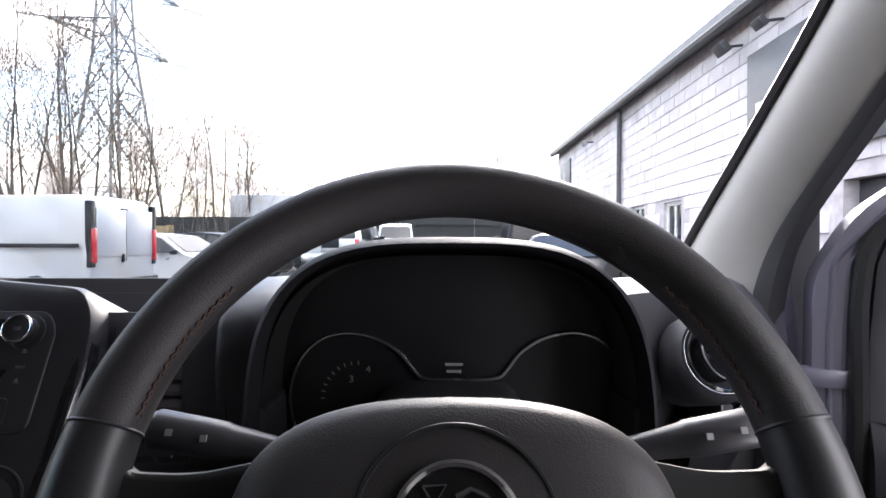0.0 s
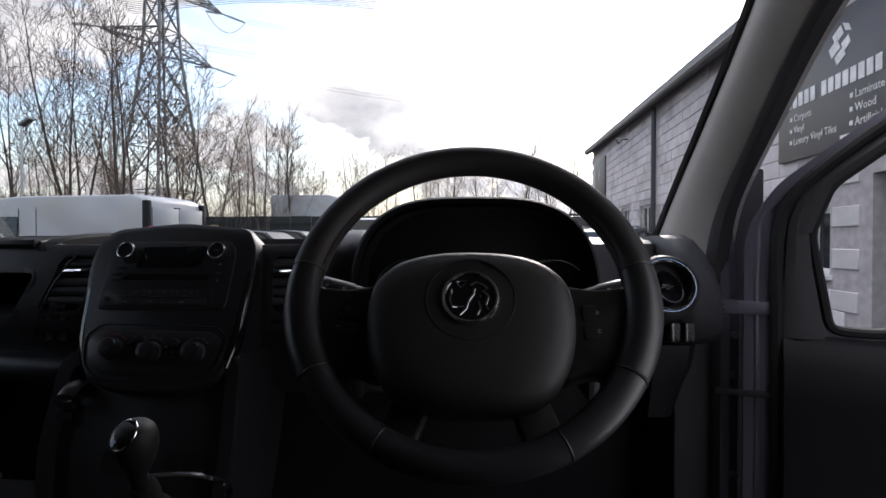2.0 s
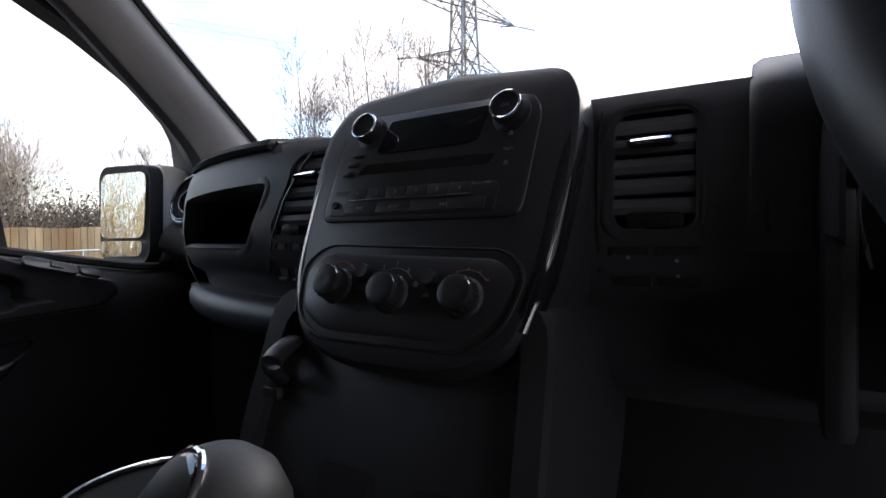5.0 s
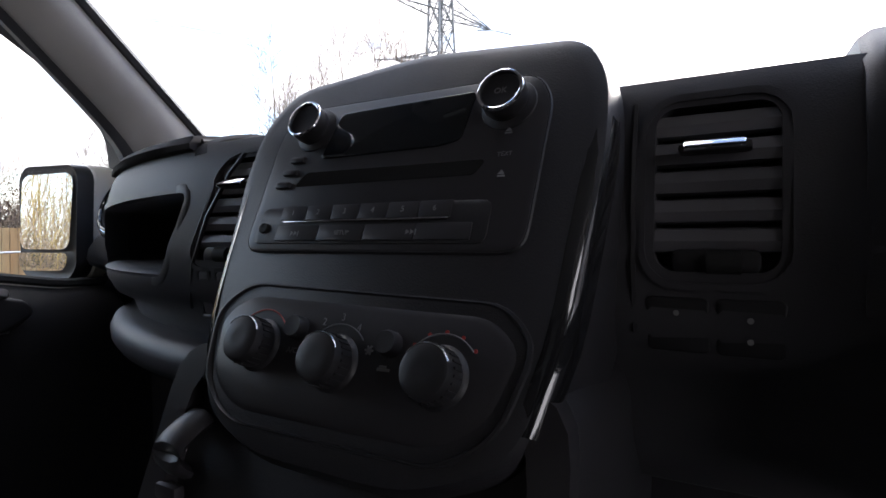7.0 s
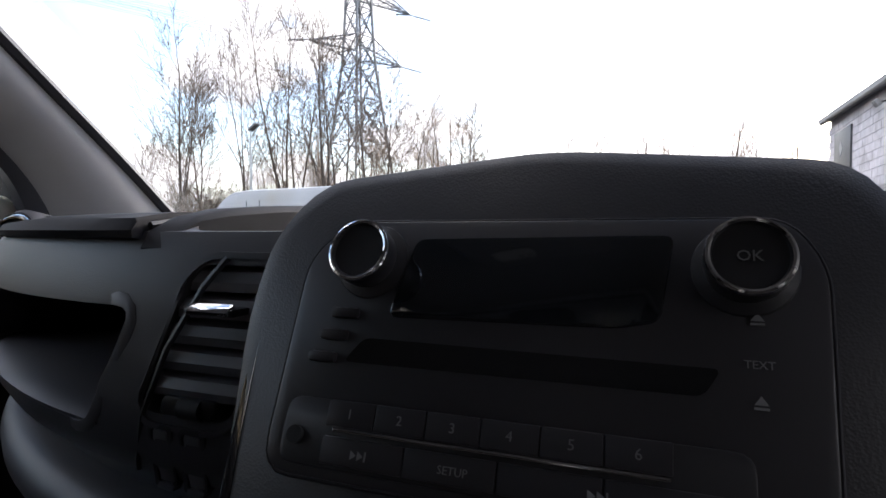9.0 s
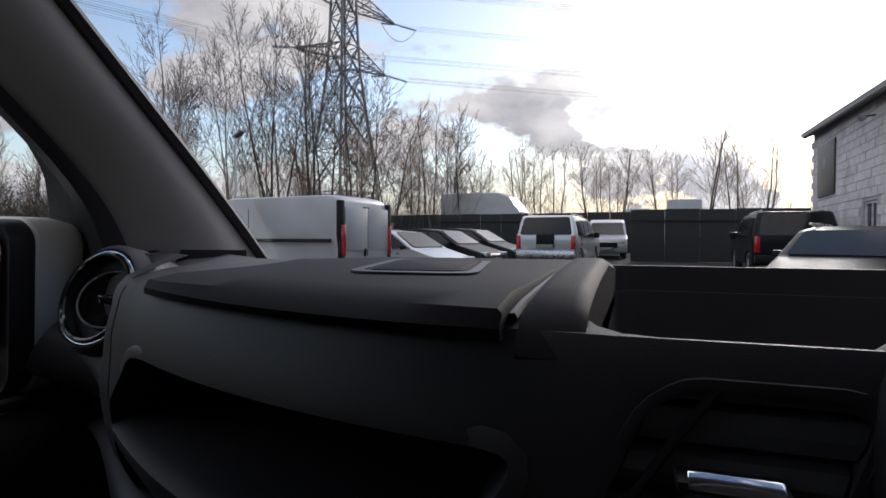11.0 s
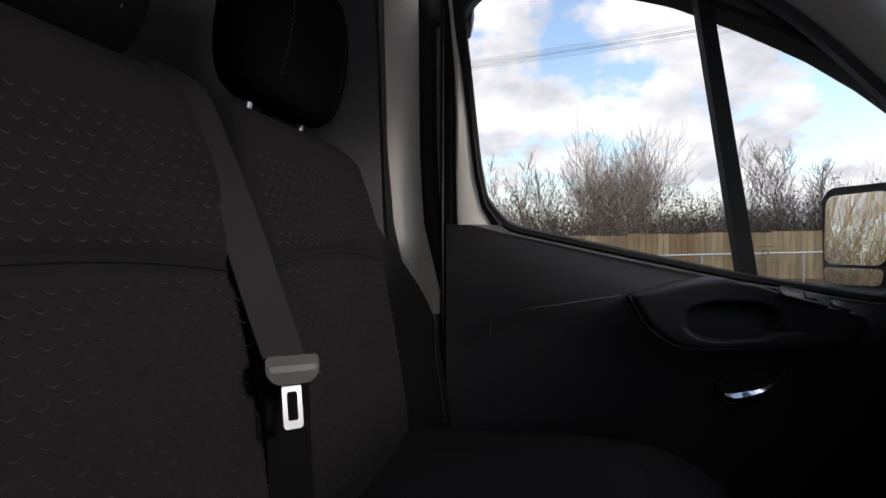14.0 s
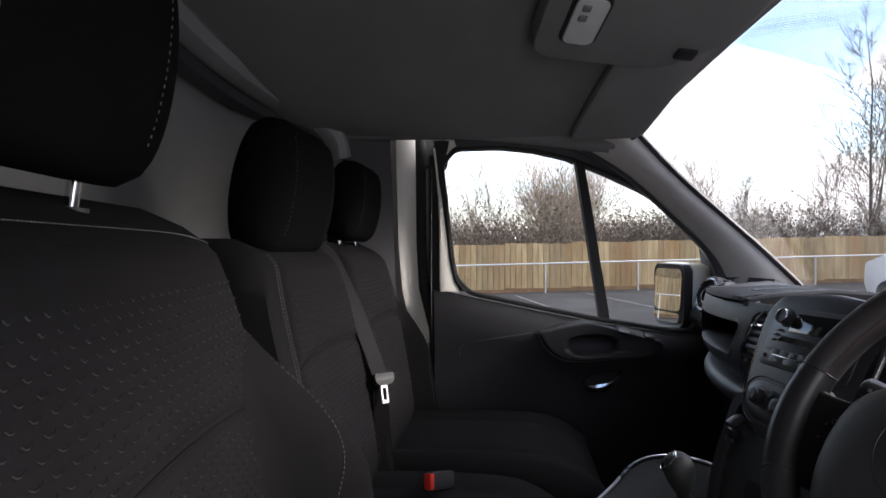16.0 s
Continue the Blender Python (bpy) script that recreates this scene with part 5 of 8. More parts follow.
# the closed door's window reaches further up and forward
WIN_SHUT = [(0.068, 1.50), (0.080, 1.60), (0.118, 1.662), (0.19, 1.715), (0.29, 1.774), (0.42, 1.832), (0.548, 1.880), (0.66, 1.903), (0.773, 1.912), (0.912, 1.906), (0.960, 1.850), (0.947, 1.739), (0.930, 1.58), (0.916, 1.50), (0.872, 1.451), (0.654, 1.404), (0.45, 1.362), (0.20, 1.322), (0.10, 1.322)]
DOOR_SHUT = [(0.0, 0.72), (0.0, 1.50), (0.02, 1.62), (0.06, 1.69), (0.26, 1.812), (0.53, 1.920), (0.78, 1.958), (0.92, 1.953), (0.990, 1.885), (0.992, 1.46), (0.985, 0.72)]


def door_frame(origin, S, Nn):
    o, S, Nn = Vector(origin), Vector(S).normalized(), Vector(Nn).normalized()
    return Matrix(((S.x, 0, Nn.x, o.x), (S.y, 0, Nn.y, o.y), (0, 1, 0, 0), (0, 0, 0, 1)))  # local: x = s, y = height, z = inwards


def build_door(name, m, paint, label, side):
    door = thing(name, label, "door", m, kind="structure")
    W = WIN_SHUT if side < 0 else WIN
    win = soften(W, 0.02, 3)
    bm = bmesh.new()
    plate(bm, soften(DOOR_SHUT if side < 0 else DOOR, 0.03, 3), -0.05, 0.012)
    shell = part("shell", bm, paint, door, "painted inner door frame")
    c = bmesh.new()
    plate(c, win, -0.2, 0.2)
    cut(shell, [c])
    # dark surround of the window, leaving the painted strip at the rear
    bm = bmesh.new()
    top = W[:10] if side < 0 else W[:8]
    inner = 0.45 if side > 0 else 1.0
    outl = [(0.03, 1.50), (0.07, 1.60), (0.27, 1.748), (0.40, 1.825), (0.53, 1.889), (0.65, 1.923), (0.78, 1.936), (0.93, 1.931)]
    if side < 0:
        outl = [(0.028, 1.50), (0.045, 1.62), (0.085, 1.693), (0.168, 1.748), (0.27, 1.806), (0.41, 1.862), (0.54, 1.912), (0.655, 1.936), (0.775, 1.946), (0.925, 1.940)]
    rings = []
    for (a, b), (c2, d) in zip(top, outl):
        c2, d = lerp(a, c2, inner), lerp(b, d, inner)
        rings.append([(a, b, 0.000), (a, b, 0.020), (lerp(a, c2, 0.5), lerp(b, d, 0.5), 0.030), (c2, d, 0.022), (c2, d, 0.0)])
    loft(bm, rings)
    part("window_surround", bm, DPILLAR, door, "dark plastic window surround")
    # rubber channel lining the opening
    bm = bmesh.new()
    mu, mv = sum(u for u, v in win) / len(win), sum(v for u, v in win) / len(win)
    lip = [[(mu + (u - mu) * k, mv + (v - mv) * k, d) for k, d in ((1.004, -0.053), (1.004, 0.015), (0.990, 0.015), (0.990, -0.053))] for u, v in win]
    loft(bm, lip + lip[:1])
    part("window_channel", bm, RUBBER, door, "black rubber window channel")
    if side < 0:
        bm = bmesh.new()
        loft(bm, [[(a, z, 0.010), (a, z, 0.016), (lerp(a, b, 0.5), z, 0.021), (b, z, 0.017), (b, z, 0.010)] for z, a, b in ((1.925, 0.935, 0.985), (1.84, 0.953, 0.975), (1.739, 0.940, 0.958), (1.65, 0.931, 0.947), (1.55, 0.921, 0.935), (1.49, 0.906, 0.922), (1.456, 0.875, 0.903))])
        part("rear_rubber", bm, RUBBER, door, "broad black rubber beside the painted strip")
        bm = bmesh.new()
        loft(bm, [[(a, z, 0.012), (a, z, 0.0135), (a + 0.004, z, 0.016), (b - 0.004, z, 0.0235), (b, z, 0.022), (b, z, 0.012)] for z, a, b in ((1.90, 0.975, 0.986), (1.84, 0.968, 0.979), (1.739, 0.956, 0.970), (1.65, 0.945, 0.967), (1.55, 0.933, 0.967), (1.49, 0.920, 0.966), (1.456, 0.901, 0.965))])
        part("painted_strip", bm, paint, door, "bare cream paint between window rubber and door seal")
        bm = bmesh.new()
        loft(bm, [[(0.962, z, 0.010), (0.964, z, 0.013), (0.978, z, 0.018), (0.994, z, 0.010), (0.996, z, -0.02)] for z in (0.76, 1.2, 1.5, 1.7, 1.88)])
        part("rear_door_seal", bm, RUBBER, door, "black rubber door seal")
    if side > 0:
        for d, rr in ((0.022, 0.0045), (0.040, 0.0035)):
            bm = bmesh.new()
            tube(bm, spline([(d, 0.80, 0.011), (d, 1.20, 0.011), (d, 1.46, 0.011), (d + 0.030, 1.556, 0.011), (0.268 + d * 0.35, 1.748 - d * 0.55, 0.011), (0.530 + d * 0.2, 1.898 - d * 0.7, 0.011), (0.78, 1.945 - d * 0.9, 0.011)], 5), rr, 8)
            part("pressed_rib", bm, paint, door, "pressed metal rib along the door's edge")
    bm = bmesh.new()
    tube(bm, [(u, v, 0.012) for u, v in win], 0.008, 6, True)
    part("window_seal", bm, RUBBER, door, "black rubber window seal")
    bm = bmesh.new()
    bm.faces.new([bm.verts.new((u, v, 0.0)) for u, v in win])
    g = part("pane", bm, PANE, door, "clear door glass")
    g.visible_shadow = False
    # plastic quarter trim in front of the window, with the door's seal before it
    bm = bmesh.new()
    d = 0.0 if side > 0 else -0.032
    loft(bm, [[(0.058, 1.31, 0.0), (0.058, 1.31, 0.026), (0.085, 1.31, 0.034), (0.128, 1.31, 0.022), (0.128, 1.31, 0.0)],
              [(0.062 + d, 1.42, 0.0), (0.062 + d, 1.42, 0.026), (0.080 + d, 1.42, 0.032), (0.108 + d, 1.42, 0.020), (0.108 + d, 1.42, 0.0)],
              [(0.070 + d, 1.52, 0.0), (0.070 + d, 1.52, 0.024), (0.082 + d, 1.52, 0.028), (0.100 + d, 1.52, 0.018), (0.100 + d, 1.52, 0.0)],
              [(0.100 + d, 1.60, 0.0), (0.100 + d, 1.60, 0.022), (0.108 + d, 1.595, 0.024), (0.120 + d, 1.585, 0.016), (0.120 + d, 1.585, 0.0)]])
    part("quarter_trim", bm, PLASTIC, door, "grey plastic quarter trim")
    bm = bmesh.new()
    up = [(0.040, 1.64, 0.022), (0.075, 1.697, 0.024), (0.26, 1.808, 0.024), (0.53, 1.914, 0.024), (0.78, 1.950, 0.024)] if side < 0 else [(0.094, 1.588, 0.022), (0.283, 1.738, 0.022), (0.538, 1.882, 0.022), (0.776, 1.925, 0.022)]
    tube(bm, spline([(0.054, 0.80, 0.022), (0.054, 1.30, 0.022), (0.054 if side > 0 else 0.03, 1.50, 0.022)] + up, 4), 0.011, 8)
    part("door_seal", bm, RUBBER, door, "black rubber door seal")
    # dividing bar
    bm = bmesh.new()
    loft(bm, [[(0.432 - 0.0155, 1.350, -0.01), (0.432 + 0.0155, 1.350, -0.01), (0.432 + 0.0155, 1.350, 0.012), (0.432 - 0.0155, 1.350, 0.012)],
              [(0.520 - 0.014, 1.890, -0.01), (0.520 + 0.014, 1.890, -0.01), (0.520 + 0.014, 1.890, 0.0105), (0.520 - 0.014, 1.890, 0.0105)]])
    part("dividing_bar", bm, RUBBER, door, "slanting black window bar")
    # trim panel
    sill = [(0.062, 1.318), (0.10, 1.316), (0.20, 1.312), (0.45, 1.350), (0.654, 1.391), (0.885, 1.442), (0.95, 1.458), (0.985, 1.460)]
    bm = bmesh.new()
    rings = []
    for s, z in sill:
        k = 0.02 * math.sin(math.pi * min(1, max(0, (s - 0.1) / 0.8)))
        rings.append([(s, z, 0.002), (s, z, 0.018), (s, z - 0.012, 0.034), (s, z - 0.05, 0.052 + k), (s, z - 0.11, 0.058 + k), (s, z - 0.14, 0.056 + k * 0.5), (s, 1.05, 0.062), (s, 0.80, 0.066), (s, 0.74, 0.06), (s, 0.74, 0.0)])
    loft(bm, rings)
    trim = part("trim_panel", bm, DOORTRIM, door, "dark grained plastic door panel")
    # armrest with scooped pull
    bm = bmesh.new()
    edge = [(0.676, 1.333), (0.646, 1.284), (0.602, 1.252), (0.548, 1.244), (0.420, 1.250), (0.305, 1.256)]
    ao = soften(edge + [(0.272, 1.282), (0.283, 1.302), (0.345, 1.316), (0.402, 1.330), (0.455, 1.351), (0.520, 1.363), (0.590, 1.352)], 0.016, 4)
    cu, cv = 0.478, 1.298

    def cup(u, v):
        """Depth of the scooped pull."""
        du, dv = (u - 0.505) / 0.086, (v - 1.291) / 0.036
        return 0.040 * ease((1 - (abs(du) ** 2.6 + abs(dv) ** 2.6) ** (1 / 2.6)) * 2.4)
    rings = []
    for sc, d in [(1.05, 0.045), (1.025, 0.074), (1.0, 0.087), (0.965, 0.0915)] + [(0.93 - 0.04 * k, 0.0925) for k in range(23)]:
        rings.append([(cu + (u - cu) * sc, cv + (v - cv) * sc, d - cup(cu + (u - cu) * sc, cv + (v - cv) * sc)) for u, v in ao])
    loft(bm, rings)
    arm = part("armrest", bm, DOORTRIM, trim, "moulded armrest with a scooped pull", angle=70)
    # the lower edge's highlight, drawn as a thin line of lighter plastic
    bm = bmesh.new()
    tube(bm, spline([(u, v, 0.083) for u, v in edge], 5), 0.0022, 6)
    part("armrest_edge", bm, LIP, arm, "pale line drawn for the highlight along the armrest's lower edge")
    # window switches
    for (u, v, w, h) in ((0.388, 1.332, 0.085, 0.022), (0.326, 1.317, 0.036, 0.016)):
        bm = bmesh.new()
        plate(bm, rounded(w, h, h * 0.4, 4), 0.0, 0.006, bev=0.002)
        sw = part("window_switch", bm, SMOOTH, trim, "black window switch", Matrix.Translation((u, v, 0.090)) @ Matrix.Rotation(radians(14), 4, "Z") @ Matrix.Rotation(radians(-40), 4, "X"))
        if w > 0.05:
            bm = bmesh.new()
            box(bm, (-0.008, 0.0, 0.007), (0.020, 0.012, 0.004), 0.0015)
            part("rocker", bm, DARK, sw)
    # release handle
    bm = bmesh.new()
    ho = soften([(0.528, 1.174), (0.506, 1.200), (0.402, 1.211), (0.432, 1.170), (0.458, 1.142), (0.512, 1.148)], 0.012)
    bowl(bm, ho, [(1.03, 0.050), (1.03, 0.068), (0.98, 0.0705), (0.92, 0.066), (0.85, 0.058)])
    bez = part("handle_bezel", bm, GLOSS, trim, "dark sunken handle bezel")
    bm = bmesh.new()
    loft(bm, [[(a, b + hh, d), (a, b, d + 0.004), (a, b - hh, d), (a, b, d - 0.004)] for a, b, hh, d in ((0.513, 1.172, 0.001, 0.068), (0.509, 1.163, 0.003, 0.073), (0.497, 1.160, 0.007, 0.077), (0.480, 1.162, 0.0085, 0.078), (0.464, 1.166, 0.006, 0.077), (0.446, 1.172, 0.0042, 0.076), (0.428, 1.183, 0.0032, 0.074), (0.412, 1.197, 0.0026, 0.071), (0.406, 1.204, 0.0016, 0.069))])
    part("handle", bm, CHROME, bez, "curved chrome release lever")
    # shut line of the lower panel
    bm = bmesh.new()
    tube(bm, spline([(0.909, 1.262, 0.0650), (0.907, 1.290, 0.0665), (0.875, 1.305, 0.071), (0.78, 1.320, 0.0805), (0.690, 1.334, 0.086)], 5), 0.0018, 5)
    part("shut_line", bm, SMOOTH, trim)
    # small maker's marks on the glass, as plain bars
    for u, v in ((0.40, 1.405), (0.862, 1.505)):
        bm = bmesh.new()
        frame_ring(bm, rounded(0.011, 0.011, 0.002, cx=u, cy=v), (0.80, 0.82), 0.002, 0.0028)
        for k, w in enumerate((0.026, 0.030, 0.026)):
            for j in range(7):
                box(bm, (u + w * (j / 6 - 0.5), v + (0.012 if k == 0 else -0.007 - 0.005 * k), 0.003), (w * 0.08, 0.0016 if k == 0 else 0.0007, 0.0006))
        part("glass_mark", bm, DARK, g, "tiny black printed glass mark")
    return door


def build_mirror(parent, side):
    """Door mirror, in world coordinates for the closed door."""
    m = Matrix.Translation((side * 0.970, 0.505, 1.433)) @ Matrix.Rotation(radians(side * -7), 4, "Z")
    mir = thing("door_mirror", "upright silver-backed door mirror with a split glass", "mirror", m)
    nar = lambda q: [(u * 0.87, v) for u, v in q]
    o = soften(nar([(-0.100, 0.085), (-0.078, 0.106), (0.075, 0.104), (0.096, 0.085), (0.090, -0.085), (0.070, -0.106), (-0.070, -0.108), (-0.096, -0.090)]), 0.034, 5)
    if side > 0:
        o = [(-u, v) for u, v in o][::-1]
    f = lambda u, v, w: (u, -w, v)
    bm = bmesh.new()
    bowl(bm, o, [(0.90, 0.004), (0.985, 0.008), (1.0, -0.004), (1.0, -0.022), (0.97, -0.03)], f)
    part("housing_frame", bm, DARK, mir, "black mirror frame")
    bm = bmesh.new()
    bowl(bm, o, [(0.99, -0.022), (1.03, -0.026), (1.03, -0.06), (0.96, -0.10), (0.80, -0.13), (0.5, -0.145)], f)
    part("back_shell", bm, CREAM, mir, "silver-white back shell")
    up = soften(nar([(-0.085, 0.088), (0.080, 0.088), (0.077, -0.052), (-0.082, -0.052)]), 0.024, 5)
    lo = soften(nar([(-0.082, -0.058), (0.077, -0.058), (0.070, -0.090), (-0.072, -0.092)]), 0.014, 4)
    for q, t in ((up, 0.0), (lo, 0.01)):
        bm = bmesh.new()
        vs = [bm.verts.new(f(u * (-side), v, 0.0125 + t * 0.2 + u * -0.02 - v * 0.05)) for u, v in q]
        bm.faces.new(vs)
        part("mirror_glass", bm, MIRROR, mir, "mirror glass")
    bm = bmesh.new()
    tube(bm, [(-side * 0.09, 0.03, -0.05), (-side * 0.14, 0.05, -0.075), (-side * 0.18, 0.06, -0.09)], [0.035, 0.03, 0.035], 10)
    part("arm", bm, DARK, mir)
    return mir


build_door("door_1", door_frame((-0.905, 0.68, 0), (0, -1, 0), (1, 0, 0)), CREAM, "closed passenger door with dark trim and a two-part window", -1)
build_mirror(None, -1)
OPEN = radians(66)
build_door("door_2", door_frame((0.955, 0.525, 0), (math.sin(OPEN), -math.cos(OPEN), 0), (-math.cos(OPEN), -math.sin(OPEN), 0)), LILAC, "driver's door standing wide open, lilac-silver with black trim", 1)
# check strap of the open door
bm = bmesh.new()
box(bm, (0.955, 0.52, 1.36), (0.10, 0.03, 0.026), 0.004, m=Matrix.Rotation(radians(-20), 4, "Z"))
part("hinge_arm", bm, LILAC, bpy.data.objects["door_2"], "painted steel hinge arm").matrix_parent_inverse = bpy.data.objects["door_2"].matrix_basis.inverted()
bm = bmesh.new()
box(bm, (0.955, 0.50, 1.20), (0.12, 0.010, 0.012), 0.003, m=Matrix.Rotation(radians(-20), 4, "Z"))
part("check_strap", bm, DARK, bpy.data.objects["door_2"], "flat steel check strap").matrix_parent_inverse = bpy.data.objects["door_2"].matrix_basis.inverted()


# ---- seats ----
def seat_shape(u, h, fi, ridge, bol):
    """Depth of the seat's front: u across (-1..1), h from foot to head (0..1); wings rise from fi to ridge below the shoulder."""
    a = abs(u)
    bo = bol * ease((0.78 - h) / 0.42)
    b = bo * ease((a - fi) / max(0.03, ridge - fi))
    if a > ridge:
        b -= ((a - ridge) / (1 - ridge)) ** 1.7 * (0.6 * bo + 0.05)
    lum = 0.014 * math.sin(math.pi * min(1, max(0, h * 0.9)))
    edge = 0.06 * max(0.0, (h - 0.90) / 0.10) ** 2
    return b + lum - edge


def build_back(cx, w, y0, z0, z1, bol, label, name, lean=0.22, seam=1.405, fi=(0.7, 0.7), ridge=0.92, yaw=0.0, spread=0.93, inner=1.0, rows=()):
    """A seat's back: cloth insert that spreads to the full width above the wings, seam, stitching. fi: insert's half width towards the door and towards the driver."""
    seat = thing(name, label, "seat", Matrix.Translation((cx, y0, 0)) @ Matrix.Rotation(radians(yaw), 4, "Z"), "cab seats")
    nu, nh = 48, 26
    hw = w / 2

    def side_fi(s, h):
        f = fi[0] if s < 0 else fi[1]
        return lerp(f, max(f, spread), ease((h - 0.60) / 0.13))

    def P(u, h, off=0.0):
        z = lerp(z0, z1, h)
        round_top = 1.0 - 0.22 * max(0.0, (h - 0.64) / 0.36) ** 2.0
        y = -(z - seam) * lean + seat_shape(u, h, side_fi(u, h), ridge, bol if u < 0 else bol * inner) + off
        return Vector((u * hw * round_top, y, z))

    bm = bmesh.new()
    front = [[bm.verts.new(P(lerp(-1, 1, i / nu), j / nh)) for i in range(nu + 1)] for j in range(nh + 1)]
    back = [[bm.verts.new(Vector((v.co.x, -(v.co.z - seam) * lean - 0.11, v.co.z))) for v in row] for row in front]
    for g, flip in ((front, False), (back, True)):
        for a, b in zip(g, g[1:]):
            for i in range(nu):
                q = (a[i], a[i + 1], b[i + 1], b[i])
                bm.faces.new(q[::-1] if flip else q)
    for i in range(nu):
        bm.faces.new((front[-1][i], front[-1][i + 1], back[-1][i + 1], back[-1][i]))
        bm.faces.new((back[0][i], back[0][i + 1], front[0][i + 1], front[0][i]))
    for j in range(nh):
        bm.faces.new((front[j][0], front[j + 1][0], back[j + 1][0], back[j][0]))
        bm.faces.new((back[j][-1], back[j + 1][-1], front[j + 1][-1], front[j][-1]))
    bk = part("backrest", bm, SIDECLOTH, seat, "dark cloth backrest with raised side wings", angle=60)
    hs = (seam - z0) / (z1 - z0)
    arch = lambda u: 0.018 * (1 - (u / 0.8) ** 2)  # the seam bows upwards

    def across(q, h):
        return q * (side_fi(-1, h) if q < 0 else side_fi(1, h))
    # cloth inserts above and below the seam, each softly padded
    for lo, hi in ((0.03, hs - 0.005), (hs + 0.005, 0.925)):
        bm = bmesh.new()
        rings = []
        for j in range(17):
            t = j / 16
            ring = []
            for q in (-1, -0.97, -0.9, -0.66, -0.33, 0, 0.33, 0.66, 0.9, 0.97, 1):
                h = lerp(lo, hi, t)
                near = 1 - abs(h - hs) / 0.4
                h += arch(q) * max(0.0, near)
                e = -0.002 if abs(q) == 1 or j in (0, 16) else 0.0035 + 0.004 * min(1.0, 6 * t, 6 * (1 - t)) * (1 - abs(q) ** 4)
                ring.append(P(across(q, h), h, e))
            rings.append(ring)
        loft(bm, rings, False)
        part("insert", bm, CLOTH, bk, "dark cloth insert pressed with small crescents", angle=60)
    # crescents painted pale as the pressing's highlights, sparser towards the head
    bm = bmesh.new()
    pitch = 0.0185
    rng = random.Random(int(w * 1000))
    nx = int(2 * hw / pitch)
    for r in range(int((0.86 - 0.05) * (z1 - z0) / 0.0105)):
        h = 0.05 + r * 0.0105 / (z1 - z0)
        for c in range(-nx // 2 - 1, nx // 2 + 2):
            u = (c + 0.5 * (r % 2)) * pitch / hw
            if abs(u) > side_fi(u, h) - 0.05 or abs(h - hs - arch(u)) < 0.022:
                continue
            L = rng.uniform(0.0050, 0.0060) / hw * (1 - 0.35 * ease((h - 0.68) / 0.2))
            pts = [(q, 0.0034 * q * q) for q in (-1, -0.7, -0.35, 0, 0.35, 0.7, 1)]
            low = [bm.verts.new(P(u + q * L, h + d / (z1 - z0), 0.0082)) for q, d in pts]
            top = [bm.verts.new(P(u + q * L * 0.92, h + (d + (0.0009 * (1 - q * q) + 0.0002)) / (z1 - z0), 0.0090)) for q, d in pts]
            for k in range(6):
                bm.faces.new((low[k], low[k + 1], top[k + 1], top[k]))
    tagged(part("pressed_pattern", bm, CRESCENT, bk, "rows of small pale crescents drawn as highlights of the pressed cloth"), kind="stuff")

    def stitch(path, n, label="row of pale stitches"):
        bm = bmesh.new()
        for j in range(n):
            p, q = P(*path(j / n), 0.0012), P(*path((j + 0.58) / n), 0.0012)
            d = q - p
            box(bm, (p + q) / 2, (0.0008, 0.0009, d.length), m=d.to_track_quat("Z", "Y").to_matrix().to_4x4())
        tagged(part("stitching", bm, THREAD, bk, label), kind="stuff")
    for s, u0, u1, h0, h1 in rows:
        stitch(lambda t: (s * lerp(u0, u1, ease(t * 1.4)), lerp(h0, h1, t)), int(abs(h1 - h0) * 88))
    # seam groove
    bm = bmesh.new()
    tube(bm, [P(across(q, hs), hs + arch(q), 0.0005) for q in [lerp(-0.98, 0.98, i / 18) for i in range(19)]], 0.0016, 6)
    part("seam", bm, SIDECLOTH, bk)
    return seat, stitch


def add_headrest(seat, cx, cz, w, h, y, d=0.085, tilt=-8):
    m = Matrix.Translation((cx, y, cz)) @ Matrix.Rotation(radians(tilt), 4, "X")
    bm = bmesh.new()
    rings = []
    n = 16
    for k in range(n + 1):
        t = k / n
        v = lerp(-h / 2, h / 2, t)
        r = math.sin(math.acos(max(-1, min(1, (t - 0.5) * 2 * 0.985)))) ** 0.58
        prof = rounded(w * (0.56 + 0.44 * r) * (1 - 0.10 * t), d * max(0.25, r), d * max(0.25, r) * 0.46, 5)
        rings.append([(u, vv, v) for u, vv in prof])
    loft(bm, rings)
    hr = part("headrest", bm, HEADCLOTH, seat, "dark padded headrest with pale stitching", m, angle=60)
    for s in (-1, 1):
        bm = bmesh.new()
        for j in range(22):
            t = 0.18 + 0.70 * j / 21
            v = lerp(-h / 2, h / 2, t)
            r = math.sin(math.acos(max(-1, min(1, (t - 0.5) * 2 * 0.985)))) ** 0.58
            box(bm, (s * w * 0.30, d * r / 2 + 0.0002, v), (0.0006, 0.0010, 0.0032))
        part("stitching", bm, THREAD, hr, "pale stitches")
    for s in (-1, 1):
        bm = bmesh.new()
        cyl(bm, (s * w * 0.26, -0.005, -h / 2 - 0.06), (s * w * 0.26, -0.005, -h / 2 + 0.02), 0.0058, seg=12)
        part("post", bm, CHROME, hr, "chrome headrest post")
        bm = bmesh.new()
        cyl(bm, (s * w * 0.26, -0.005, -h / 2 - 0.035), (s * w * 0.26, -0.005, -h / 2 - 0.022), 0.015, 0.013, 14)
        part("collar", bm, DARK, hr)
    return hr


